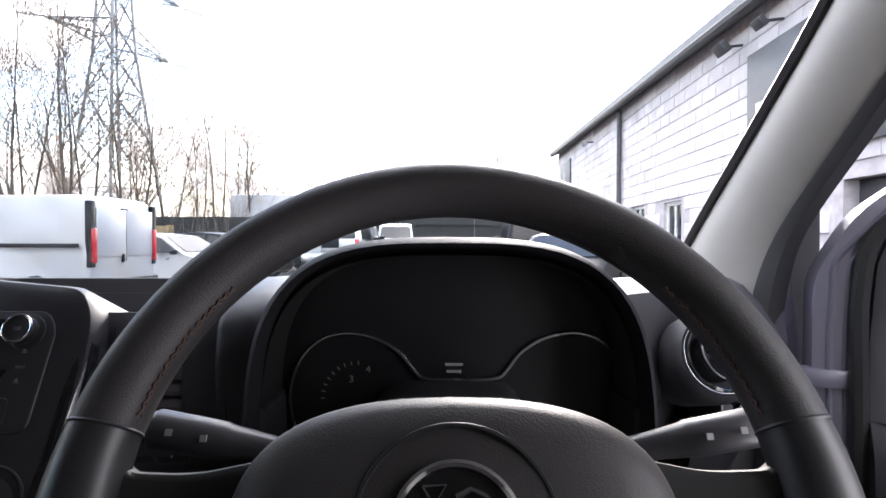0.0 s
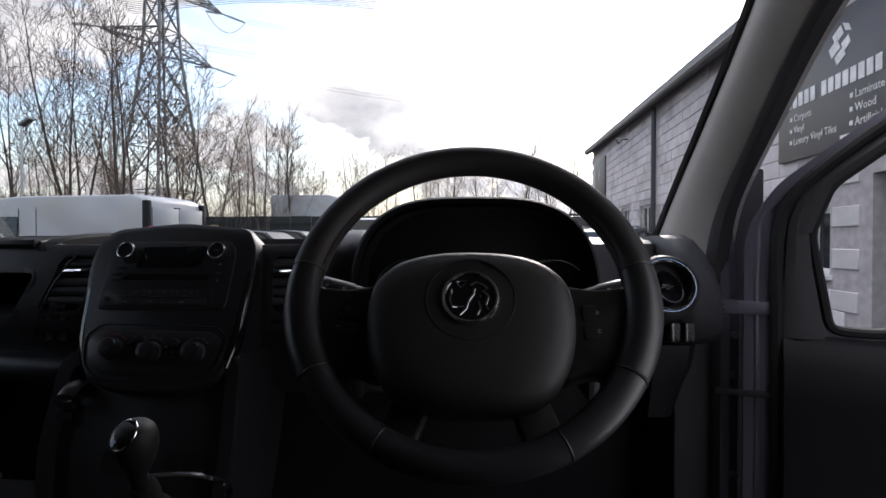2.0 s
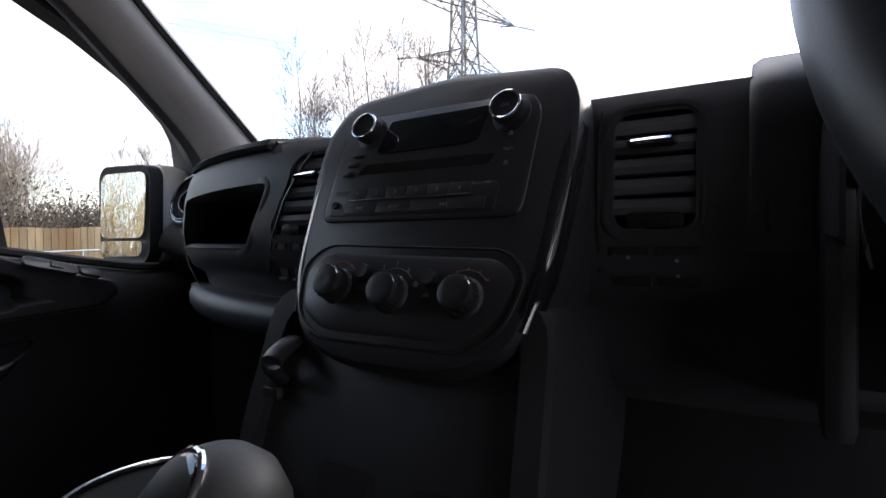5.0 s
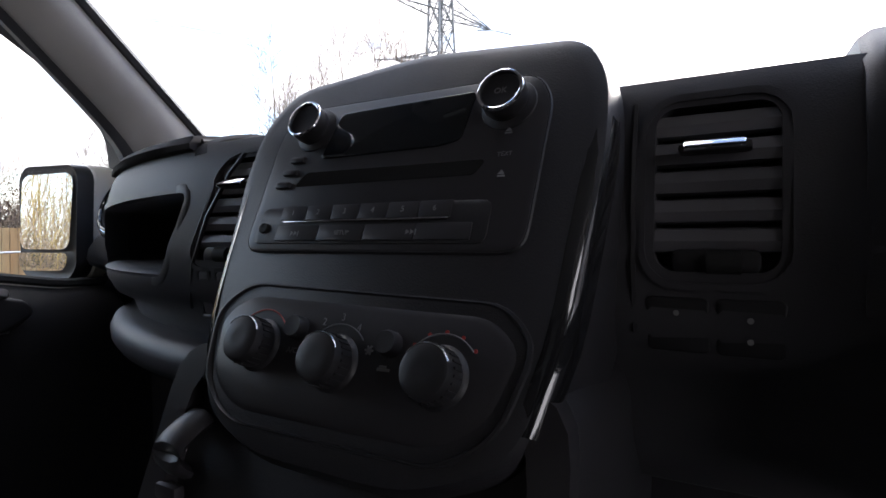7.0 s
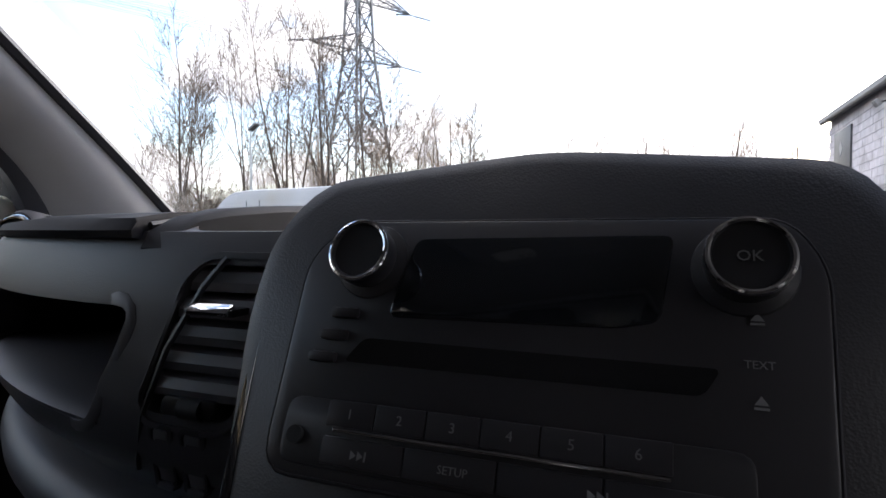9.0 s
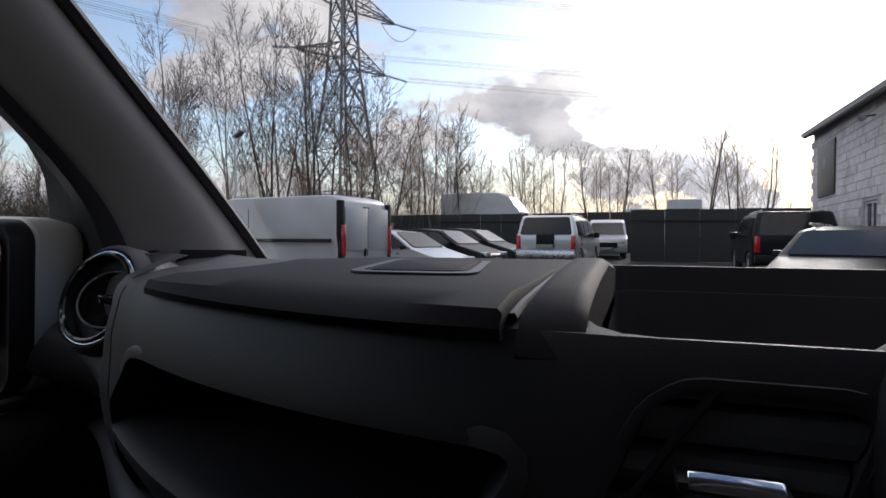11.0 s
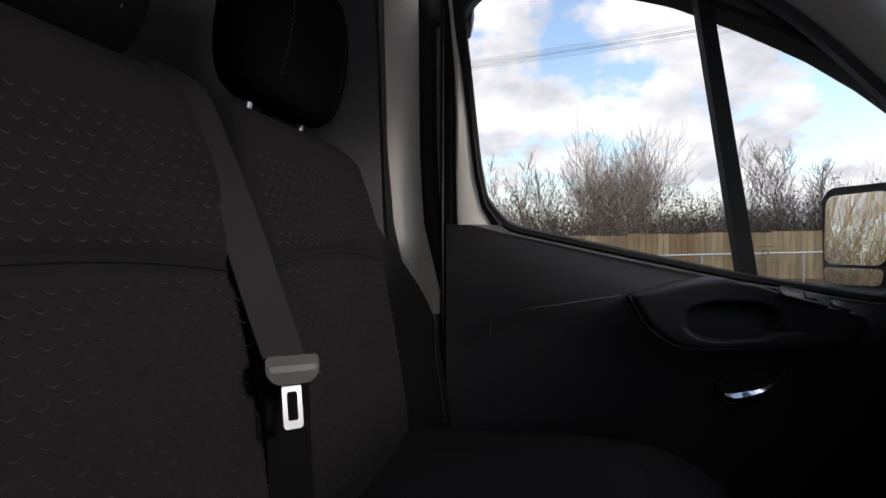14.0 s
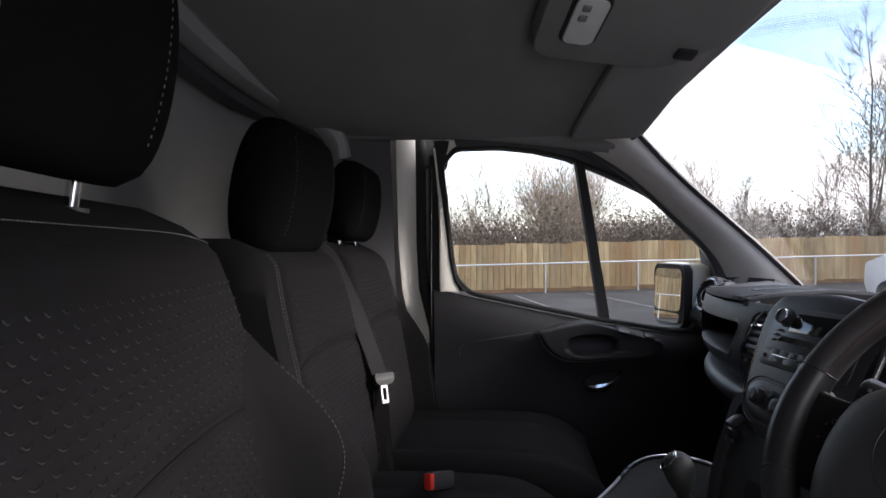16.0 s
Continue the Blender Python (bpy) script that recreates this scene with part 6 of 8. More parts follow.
def add_cushion(seat, x0, x1, y0, y1, z, n=0):
    """x, y local to the seat."""
    w = x1 - x0
    bm = bmesh.new()
    rings = []
    for k in range(15):
        t = k / 14
        y = lerp(y0, y1, t)
        drop = 0.055 * max(0.0, (t - 0.72) / 0.28) ** 2.2
        ring = []
        for i in range(17):
            u = lerp(-1, 1, i / 16)
            e = 0.04 * max(0, (abs(u) - 0.84) / 0.16) ** 2
            b = 0.012 * max(0, min(1, (abs(u) - 0.5) / 0.25))
            ring.append(((x0 + x1) / 2 + u * w / 2, y, z + b - e - drop + 0.012 * math.sin(math.pi * t)))
        ring += [(x1, y, z - 0.16), (x0, y, z - 0.16)]
        rings.append(ring)
    loft(bm, rings)
    cu = part("cushion", bm, SIDECLOTH, seat, "dark cloth seat cushion", angle=60)
    bm = bmesh.new()
    rings = []
    for k in range(11):
        t = lerp(0.06, 0.80, k / 10)
        y = lerp(y0, y1, t)
        drop = 0.055 * max(0.0, (t - 0.72) / 0.28) ** 2.2
        e = 0.004 if 0 < k < 10 else -0.004
        rings.append([((x0 + x1) / 2 + u * w / 2, y, z - drop + 0.012 * math.sin(math.pi * t) + (e if abs(u) < 0.5 else -0.004)) for u in (-0.54, -0.49, -0.2, 0, 0.2, 0.49, 0.54)])
    loft(bm, rings, False)
    part("cushion_insert", bm, CLOTH, cu, angle=60)
    bm = bmesh.new()
    box(bm, ((x0 + x1) / 2, (y0 + y1) / 2 - 0.03, z - 0.26), (w * 0.86, (y1 - y0) * 0.8, 0.22), 0.02)
    part("base", bm, DARK, seat, "black seat base")


# driver
seat, stitch = build_back(0.365, 0.60, -0.612, 1.10, 1.635, 0.125, "dark cloth driver's seat with crescent-pressed insert and pale stitching", "driver_seat", 0.20, seam=1.405, fi=(0.72, 0.72), rows=((-1, 0.94, 0.83, 0.72, 0.04), (1, 0.94, 0.83, 0.72, 0.04), (-1, 0.945, 0.945, 0.74, 0.92)))
stitch(lambda t: (lerp(-0.93, 0.93, t), 0.945 - 0.02 * abs(2 * t - 1) ** 6), 110)
add_headrest(seat, 0.045, 1.756, 0.325, 0.225, -0.055, 0.10)
add_cushion(seat, -0.265, 0.265, 0.0, 0.50, 1.13)
# middle
seat, stitch = build_back(-0.233, 0.43, -0.560, 1.10, 1.605, 0.030, "narrow dark cloth middle seat beside the driver", "middle_seat", 0.22, seam=1.398, fi=(0.87, 0.66), ridge=0.95, yaw=-12, spread=0.66, inner=0.15, rows=((1, 0.70, 0.70, 0.95, 0.04), (1, 0.745, 0.745, 0.95, 0.04)))
add_headrest(seat, -0.010, 1.696, 0.320, 0.240, -0.070, 0.11)
add_cushion(seat, -0.195, 0.195, 0.0, 0.47, 1.09)
# passenger
seat, stitch = build_back(-0.655, 0.42, -0.468, 1.10, 1.605, 0.080, "dark cloth passenger seat with pale stitched bolsters by the door", "passenger_seat", 0.22, seam=1.400, fi=(0.83, 0.83), ridge=0.94, yaw=-12, inner=0.1, rows=((-1, 0.955, 0.905, 0.73, 0.04),))
add_headrest(seat, -0.020, 1.712, 0.282, 0.205, -0.070, 0.10)
add_cushion(seat, -0.215, 0.215, 0.02, 0.56, 1.095)


def build_belt():
    belt = thing("seat_belt", "grey seat belt hanging over the seat with a steel tongue", "seat belt")
    wv = Vector((-0.0135, 0.0170, -0.004))

    def strap(path, name, label="", material=WEB):
        bm = bmesh.new()
        th = Vector((0.0014, 0.0004, 0))
        loft(bm, [[p - wv, p + wv, p + wv + th, p - wv + th] for p in path])
        part(name, bm, material, belt, label)
    strap(spline([(-0.520, -0.640, 1.630), (-0.475, -0.582, 1.588), (-0.446, -0.545, 1.526), (-0.426, -0.510, 1.453), (-0.414, -0.478, 1.370), (-0.412, -0.455, 1.304)], 5), "webbing", "ribbed grey webbing")
    strap(spline([(-0.417, -0.456, 1.290), (-0.410, -0.450, 1.182), (-0.405, -0.440, 1.08)], 4), "lower_webbing", "", HEADCLOTH)
    ex, ez = wv.normalized(), Vector((-0.1, -0.2, 1)).normalized()
    ny = ez.cross(ex).normalized() * -1
    if ny.x < 0:
        ny = -ny
    m = Matrix(((ex.x, ny.x, ez.x, -0.404), (ex.y, ny.y, ez.y, -0.452), (ex.z, ny.z, ez.z, 1.302), (0, 0, 0, 1)))
    bm = bmesh.new()
    f = lambda u, v, w: (u, w, v)
    plate(bm, soften([(-0.026, 0.012), (0.026, 0.012), (0.026, -0.005), (0.017, -0.014), (-0.017, -0.014), (-0.026, -0.005)], 0.006), 0.012, -0.004, f, bev=0.003)
    hd = part("tongue_grip", bm, SPOKE, belt, "dark plastic tongue grip", m)
    bm = bmesh.new()
    plate(bm, rounded(0.046, 0.006, 0.003, cx=0, cy=0.0), 0.0125, 0.011, f)
    part("grip_slot", bm, DARK, hd)
    bm = bmesh.new()
    frame_ring(bm, rounded(0.019, 0.040, 0.004, cx=0, cy=-0.033), (0.52, 0.64), 0.002, 0.005, f)
    part("tongue", bm, TONGUE, hd, "bright steel tongue")
    b2 = thing("belt_buckle", "black seat belt buckle with a red release button", "belt buckle", Matrix.Translation((-0.262, -0.352, 1.132)) @ Matrix.Rotation(radians(70), 4, "Y") @ Matrix.Rotation(radians(40), 4, "X"))
    bm = bmesh.new()
    box(bm, (0, 0, -0.03), (0.034, 0.022, 0.075), 0.006)
    part("body", bm, DARK, b2)
    bm = bmesh.new()
    box(bm, (0, 0.003, 0.010), (0.030, 0.017, 0.014), 0.004)
    part("release_button", bm, REDP, b2, "bright red release button")


build_belt()


# ---- gear lever ----
def build_gear():
    g = thing("gear_lever", "black gear lever with a chrome-ringed shift cap", "gear lever")
    c = Vector((0.115, -0.047, 1.296))
    up = Vector((0.10, -0.22, 0.97)).normalized()
    m = Matrix.Translation(c) @ up.to_track_quat("Z", "Y").to_matrix().to_4x4()
    bm = bmesh.new()
    o = [(0.0245 * math.cos(a), 0.0250 * math.sin(a)) for a in (2 * math.pi * k / 32 for k in range(32))]
    bowl(bm, o, [(0.40, -0.052), (0.46, -0.044), (0.66, -0.034), (0.90, -0.020), (1.03, -0.004), (1.02, 0.008), (0.90, 0.018), (0.66, 0.0245), (0.35, 0.0275), (0.1, 0.028)])
    kn = part("knob", bm, SPOKE, g, "black leather gear knob", m @ Matrix.Diagonal((0.77, 0.77, 0.77, 1)), angle=60)
    face = Vector((-0.26, -0.74, 0.62)).normalized()
    q = m.inverted() @ (Matrix.Translation(c + face * 0.0175) @ face.to_track_quat("Z", "Y").to_matrix().to_4x4())
    bm = bmesh.new()
    bowl(bm, [(0.0172 * math.cos(a), 0.0188 * math.sin(a)) for a in (2 * math.pi * k / 32 for k in range(32))], [(1.0, -0.006), (1.0, 0.004), (0.92, 0.0062), (0.5, 0.0076), (0.1, 0.0080)])
    cap = part("cap", bm, GLOSS, kn, "glossy black shift pattern cap", q)
    bm = bmesh.new()
    tube(bm, [(0.0175 * math.cos(a), 0.0191 * math.sin(a), 0.0046) for a in (2 * math.pi * k / 36 for k in range(36))], 0.0015, 8, True)
    part("ring", bm, CHROME, cap, "chrome ring")
    bm = bmesh.new()
    for u in (-0.0075, 0, 0.0075):
        box(bm, (u, 0, 0.0080), (0.0008, 0.014, 0.0006))
    box(bm, (0, 0, 0.0080), (0.0155, 0.0008, 0.0006))
    part("shift_pattern", bm, SATIN, cap)
    foot = Vector((0.075, 0.105, 1.06))
    a = c - up * 0.038
    bm = bmesh.new()
    tube(bm, [a, a.lerp(foot, 0.5), foot], 0.0085, 10)
    part("stick", bm, DARK, g)
    bm = bmesh.new()
    tube(bm, [a.lerp(foot, t) for t in (0.05, 0.10, 0.22, 0.27, 0.42, 0.48, 0.7, 1.0)], [0.011, 0.0145, 0.0145, 0.021, 0.023, 0.033, 0.048, 0.062], 16)
    part("gaiter", bm, RUBBER, g, "folded black gaiter")
    bm = bmesh.new()
    tube(bm, spline([(0.02, 0.128, 1.185), (0.065, 0.124, 1.19), (0.107, 0.116, 1.19), (0.135, 0.100, 1.19), (0.150, 0.070, 1.185), (0.152, 0.02, 1.175)], 5), 0.004, 8)
    part("surround", bm, CHROME, g, "chrome edge of the gear surround")


build_gear()


# ---- roof fittings ----
def build_roof_fittings():
    lamp = thing("interior_lamp", "white interior lamp in a beige overhead console", "interior lamp", Matrix.Translation((-0.205, -0.04, 2.020)) @ Matrix.Rotation(radians(-17), 4, "Y") @ Matrix.Rotation(radians(-6), 4, "X"))
    bm = bmesh.new()
    plate(bm, soften([(-0.10, -0.11), (0.42, -0.11), (0.42, 0.20), (0.30, 0.27), (0.02, 0.27), (-0.10, 0.17)], 0.05), 0.03, -0.022, bev=0.015)
    part("overhead_console", bm, HEADLINER, lamp, "moulded beige overhead console")
    bm = bmesh.new()
    plate(bm, rounded(0.130, 0.072, 0.02, cx=0.03, cy=-0.03), -0.018, -0.030, bev=0.004)
    part("bezel", bm, DARK, lamp)
    bm = bmesh.new()
    plate(bm, rounded(0.118, 0.060, 0.016, cx=0.03, cy=-0.03), -0.026, -0.034, bev=0.003)
    lens = part("lens", bm, mat("lamp_lens", (0.62, 0.62, 0.60), 0.25, bump=0.0), lamp, "clear ribbed lamp lens")
    for v in (0.045, 0.070):
        bm = bmesh.new()
        box(bm, (v, -0.040, -0.036), (0.014, 0.016, 0.005), 0.003)
        part("button", bm, MARKDIM, lens)
    # microphone bump
    bm = bmesh.new()
    box(bm, (-0.03, 0.19, -0.024), (0.028, 0.04, 0.012), 0.005)
    part("sensor", bm, DARK, lamp)
    for s, lab in ((-1, "folded beige sun visor above the passenger"), (1, "folded beige sun visor above the driver")):
        v = thing("sun_visor", lab, "sun visor", Matrix.Translation((s * 0.52, 0.175, roof_z(0.52) - 0.022)) @ Matrix.Rotation(radians(s * 19), 4, "Y"), "sun visors")
        bm = bmesh.new()
        plate(bm, soften([(-0.22, -0.10), (0.22, -0.10), (0.22, 0.08), (0.17, 0.105), (-0.2, 0.105)], 0.03), 0.008, -0.012, bev=0.006)
        part("flap", bm, HEADLINER, v, "beige cloth-covered flap")
        bm = bmesh.new()
        tube(bm, [(-0.21, 0.085, -0.003), (0.23, 0.085, -0.003)], 0.009, 8)
        part("hinge_rod", bm, DPILLAR, v)


build_roof_fittings()


# ---- outdoors ----
def gz(x, y):
    return 0.022 * max(0.0, min(y, 48.0)) + 0.005 * max(-24.0, min(x, 0.0))


ASPHALT = mat("asphalt", (0.030, 0.029, 0.029), 0.88, spec=0.2, var=0.25, scale=0.9, bump=0.7, bscale=60, dist=0.004, dirt=(0.052, 0.051, 0.052), dscale=0.35)
LINE = mat("worn_road_paint", (0.115, 0.113, 0.108), 0.8, var=0.6, scale=6, bump=0.3, bscale=80)
FENCEWOOD = mat("fence_wood", (0.35, 0.25, 0.13), 0.8, var=0.24, scale=5, bump=0.4, bscale=60, island=0.26, stretch=(1, 1, 0.2), dirt=(0.27, 0.14, 0.055), dscale=0.8)
BASEWOOD = mat("wet_brown_timber", (0.15, 0.085, 0.040), 0.85, var=0.3, scale=3, bump=0.4, bscale=60)
GALV = mat("galvanised_steel", (0.48, 0.49, 0.50), 0.45, 0.7, var=0.12, scale=20, bump=0.05)
BARK = mat("bark", (0.085, 0.065, 0.050), 0.9, var=0.3, scale=6, bump=0.4, bscale=40)
TWIG = mat("twigs", (0.29, 0.225, 0.165), 0.9, var=0.25, scale=3, bump=0.0, island=0.35)
WILLOW = mat("willow_twigs", (0.34, 0.25, 0.09), 0.9, var=0.25, scale=3, bump=0.0, island=0.3)
TWIGDARK = mat("dark_twigs", (0.12, 0.092, 0.072), 0.9, var=0.25, scale=3, bump=0.0, island=0.35)
LEAF = mat("dark_leaves", (0.045, 0.050, 0.030), 0.7, var=0.3, scale=3, bump=0.0, island=0.4)
DEADLEAF = mat("withered_leaves", (0.105, 0.075, 0.048), 0.8, var=0.3, scale=3, bump=0.0, island=0.45)
PYLON = mat("pylon_steel", (0.20, 0.205, 0.21), 0.6, 0.4, var=0.15, bump=0.0)
WIRE = mat("cable", (0.12, 0.12, 0.13), 0.6, 0.3, bump=0.0)
BLOCK = mat("painted_block", (0.70, 0.65, 0.66), 0.75, var=0.10, scale=5, bump=0.5, bscale=70, rand=0.10, island=0.08, dist=0.003, dirt=(0.47, 0.43, 0.43), dscale=1.5)
MORTAR = mat("mortar", (0.46, 0.42, 0.43), 0.9, bump=0.4, bscale=120)
SIGN = mat("sign_board", (0.055, 0.054, 0.060), 0.45, var=0.06, bump=0.0)
LETTER = mat("sign_white", (0.80, 0.80, 0.80), 0.5, bump=0.0)
OUTL = mat("sign_grey", (0.26, 0.26, 0.27), 0.5, bump=0.0)
YELLOW = mat("warning_yellow", (0.80, 0.68, 0.02), 0.5, bump=0.0)
FRAMEW = mat("white_frame", (0.75, 0.75, 0.74), 0.4, bump=0.0)
DARKGLASS = mat("dark_glass", (0.012, 0.014, 0.016), 0.06, bump=0.0, spec=0.35)
HOARD = mat("dark_hoarding", (0.016, 0.018, 0.018), 0.8, var=0.25, scale=2, bump=0.2, bscale=50)
VWHITE = mat("white_paint", (0.38, 0.39, 0.405), 0.32, var=0.08, scale=2, bump=0.0, coat=0.25, dirt=(0.36, 0.345, 0.31), dscale=1.1)
VSILVER = mat("silver_paint", (0.45, 0.47, 0.49), 0.30, 0.6, var=0.06, scale=2, bump=0.0, coat=0.5)
VBLACK = mat("black_paint", (0.010, 0.011, 0.013), 0.30, var=0.1, bump=0.0, spec=0.12)
VGREEN = mat("dark_green_paint", (0.010, 0.018, 0.016), 0.30, var=0.1, bump=0.0, spec=0.15)
TYRE = mat("tyre", (0.016, 0.016, 0.016), 0.85, bump=0.3)
ALLOY = mat("alloy", (0.50, 0.51, 0.53), 0.35, 0.8, bump=0.0)
REDLENS = mat("red_lens", (0.42, 0.015, 0.02), 0.15, bump=0.0, coat=0.5)
CLEARLENS = mat("clear_lens", (0.60, 0.62, 0.64), 0.10, 0.3, bump=0.0, coat=0.5)
GRASS = mat("rough_grass", (0.085, 0.080, 0.038), 0.95, var=0.4, scale=2, bump=0.8, bscale=30, dist=0.02)


def pydata(name, V, F, material, parent=None, label=""):
    me = bpy.data.meshes.new(name)
    me.from_pydata(V, [], F)
    me.materials.append(material)
    o = new(name, me)
    o.parent = parent
    if label:
        o["label"] = label
    return o


def build_ground():
    xs = [-900, -300, -120, -60, -40, -24] + [-22 + 2 * k for k in range(23)] + [30, 60, 120, 300, 900]
    ys = [-900, -300, -100, -40, -20] + [-16 + 2 * k for k in range(33)] + [60, 90, 160, 400, 900]
    V = [(x, y, gz(x, y) + 0.012 * noise.noise((x * 0.4, y * 0.4, 0))) for y in ys for x in xs]
    n = len(xs)
    F = [(j * n + i, j * n + i + 1, (j + 1) * n + i + 1, (j + 1) * n + i) for j in range(len(ys) - 1) for i in range(n - 1)]
    g = pydata("ground", V, F, ASPHALT)
    for p in g.data.polygons:
        p.use_smooth = True
    tagged(g, "grey worn asphalt yard", "ground", kind="structure")
    # verge of rough grass behind the fence
    V, F = [], []
    for k in range(41):
        y = -40 + 3 * k
        for x in (-19.4, -24, -40, -200):
            V.append((x, y, gz(x, y) + 0.05 + 0.2 * (x < -20)))
    F = [(4 * k + i, 4 * k + 4 + i, 4 * k + 5 + i, 4 * k + 1 + i) for k in range(40) for i in range(3)]
    tagged(pydata("verge", V, F, GRASS), "rough winter grass beyond the fence", "grass", kind="stuff")
    # faded bay lines
    bays = thing("bay_markings", "faded white parking bay lines on the asphalt", "road marking", kind="structure")
    for y in (-6.4, -3.9, -1.4, 1.1, 3.6, 6.1, 8.6):
        bm = bmesh.new()
        rings = []
        for k in range(12):
            x = -17.6 + 4.8 * k / 11
            rings.append([(x, y - 0.045 + 0.08 * (x + 17.6) / 4.8, gz(x, y) + 0.017), (x, y + 0.045 + 0.08 * (x + 17.6) / 4.8, gz(x, y) + 0.017)])
        loft(bm, rings, False)
        part("bay_line", bm, LINE, bays)


build_ground()


# ---- timber fence and hand rail ----
def build_fence():
    fence = thing("timber_fence", "close-boarded pale brown timber fence along the yard", "fence")
    random.seed(4)
    path = [(-19.0, -49.0), (-19.0, 21.0), (-13.5, 33.0)]
    pts = []
    for (x0, y0), (x1, y1) in zip(path, path[1:]):
        L = math.hypot(x1 - x0, y1 - y0)
        n = round(L / 2.5)
        for k in range(n):
            pts.append(((lerp(x0, x1, k / n), lerp(y0, y1, k / n)), (lerp(x0, x1, (k + 1) / n), lerp(y0, y1, (k + 1) / n))))
    for (x0, y0), (x1, y1) in pts:
        d = Vector((x1 - x0, y1 - y0, 0))
        L = d.length
        d.normalize()
        nn = Vector((d.y, -d.x, 0))
        V, F = [], []
        nb = 12
        for b in range(nb):
            a, w = b / nb * L, L / nb
            h = 1.80 + random.uniform(-0.012, 0.012)
            t = random.uniform(-0.004, 0.004)
            base = Vector((x0, y0, gz(x0, y0) + 0.02))
            i = len(V)
            for s, q in ((0.020, 0.0), (w * 0.965, 0.024), (w * 0.965, 0.042), (0.020, 0.018)):
                for z in (0.0, h):
                    V.append(base + d * (a + s) + nn * (q + t) + Vector((0, 0, z)))
            F += [(i, i + 2, i + 3, i + 1), (i + 2, i + 4, i + 5, i + 3), (i + 4, i + 6, i + 7, i + 5), (i + 6, i, i + 1, i + 7), (i + 1, i + 3, i + 5, i + 7)]
        pydata("board_panel", V, F, FENCEWOOD, fence)
        bm = bmesh.new()
        c = Vector(((x0 + x1) / 2, (y0 + y1) / 2, gz(x0, y0) + 0.09)) + nn * 0.035
        box(bm, c, (L, 0.03, 0.16), m=d.to_track_quat("X", "Z").to_matrix().to_4x4())
        part("gravel_board", bm, BASEWOOD, fence)
        bm = bmesh.new()
        for zz in (0.35, 0.95, 1.55):
            box(bm, c + Vector((0, 0, zz - 0.09)) - nn * 0.055, (L, 0.04, 0.09), m=d.to_track_quat("X", "Z").to_matrix().to_4x4())
        # dark sheet added behind the boards so that their gaps read as shade
        box(bm, c + Vector((0, 0, 0.86)) - nn * 0.080, (L, 0.01, 1.70), m=d.to_track_quat("X", "Z").to_matrix().to_4x4())
        part("back_frame", bm, TWIGDARK, fence)
    rail = thing("hand_rail", "galvanised tubular steel rail on short posts", "railing")
    X = -18.35
    for k in range(-8, 7):
        y = 4.86 + 3.42 * k
        bm = bmesh.new()
        cyl(bm, (X, y, gz(X, y)), (X, y, gz(X, y) + 1.05), 0.027, seg=10)
        part("post", bm, GALV, rail)
    bm = bmesh.new()
    tube(bm, [(X, 4.86 + 3.42 * k, gz(X, 4.86 + 3.42 * k) + 1.06) for k in range(-8, 7)], 0.027, 8)
    part("top_tube", bm, GALV, rail)


build_fence()


# ---- bare trees and scrub ----
class Sticks:
    """Collects thin tapered rods."""

    def __init__(self):
        self.V, self.F = [], []

    def rod(self, a, b, r0, r1, n=3):
        d = b - a
        s = d.cross(Vector((0.31, 0.23, 0.92)))
        if s.length < 1e-5:
            s = Vector((1, 0, 0))
        s.normalize()
        u = d.cross(s).normalized()
        i = len(self.V)
        for p, r in ((a, r0), (b, r1)):
            for k in range(n):
                an = 2 * math.pi * k / n
                self.V.append(p + (s * math.cos(an) + u * math.sin(an)) * r)
        for k in range(n):
            j = (k + 1) % n
            self.F.append((i + k, i + j, i + n + j, i + n + k))


def grow(st, rng, p, d, length, r, depth, up=0.12, wander=0.16, kids=(3, 5), spread=0.75):
    segs = 4 if depth > 1 else 3
    n = 6 if r > 0.06 else (4 if r > 0.02 else 3)
    q, dd, rr = p, d.normalized(), r
    nodes = []
    for k in range(segs):
        dd = (dd + Vector((rng.uniform(-1, 1), rng.uniform(-1, 1), rng.uniform(-0.6, 0.8) + up)) * wander).normalized()
        e = q + dd * (length / segs)
        r2 = max(0.0052, rr * 0.78)
        st.rod(q, e, rr, r2, n)
        nodes.append((e, dd, r2))
        q, rr = e, r2
    if depth <= 0:
        return
    for j in range(rng.randint(*kids)):
        e, dd, r2 = nodes[j % segs]
        a = rng.uniform(0, 2 * math.pi)
        side = Vector((math.cos(a), math.sin(a), 0.25))
        nd = (dd * (1 - spread * 0.5) + side * spread * 0.7 + Vector((0, 0, up))).normalized()
        grow(st, rng, e, nd, length * rng.uniform(0.50, 0.85), max(0.0065, r2 * 0.55), depth - 1, up, wander, kids, spread)
    e, dd, r2 = nodes[-1]
    grow(st, rng, e, dd, length * 0.70, r2 * 0.85, depth - 1, up, wander, kids, spread)


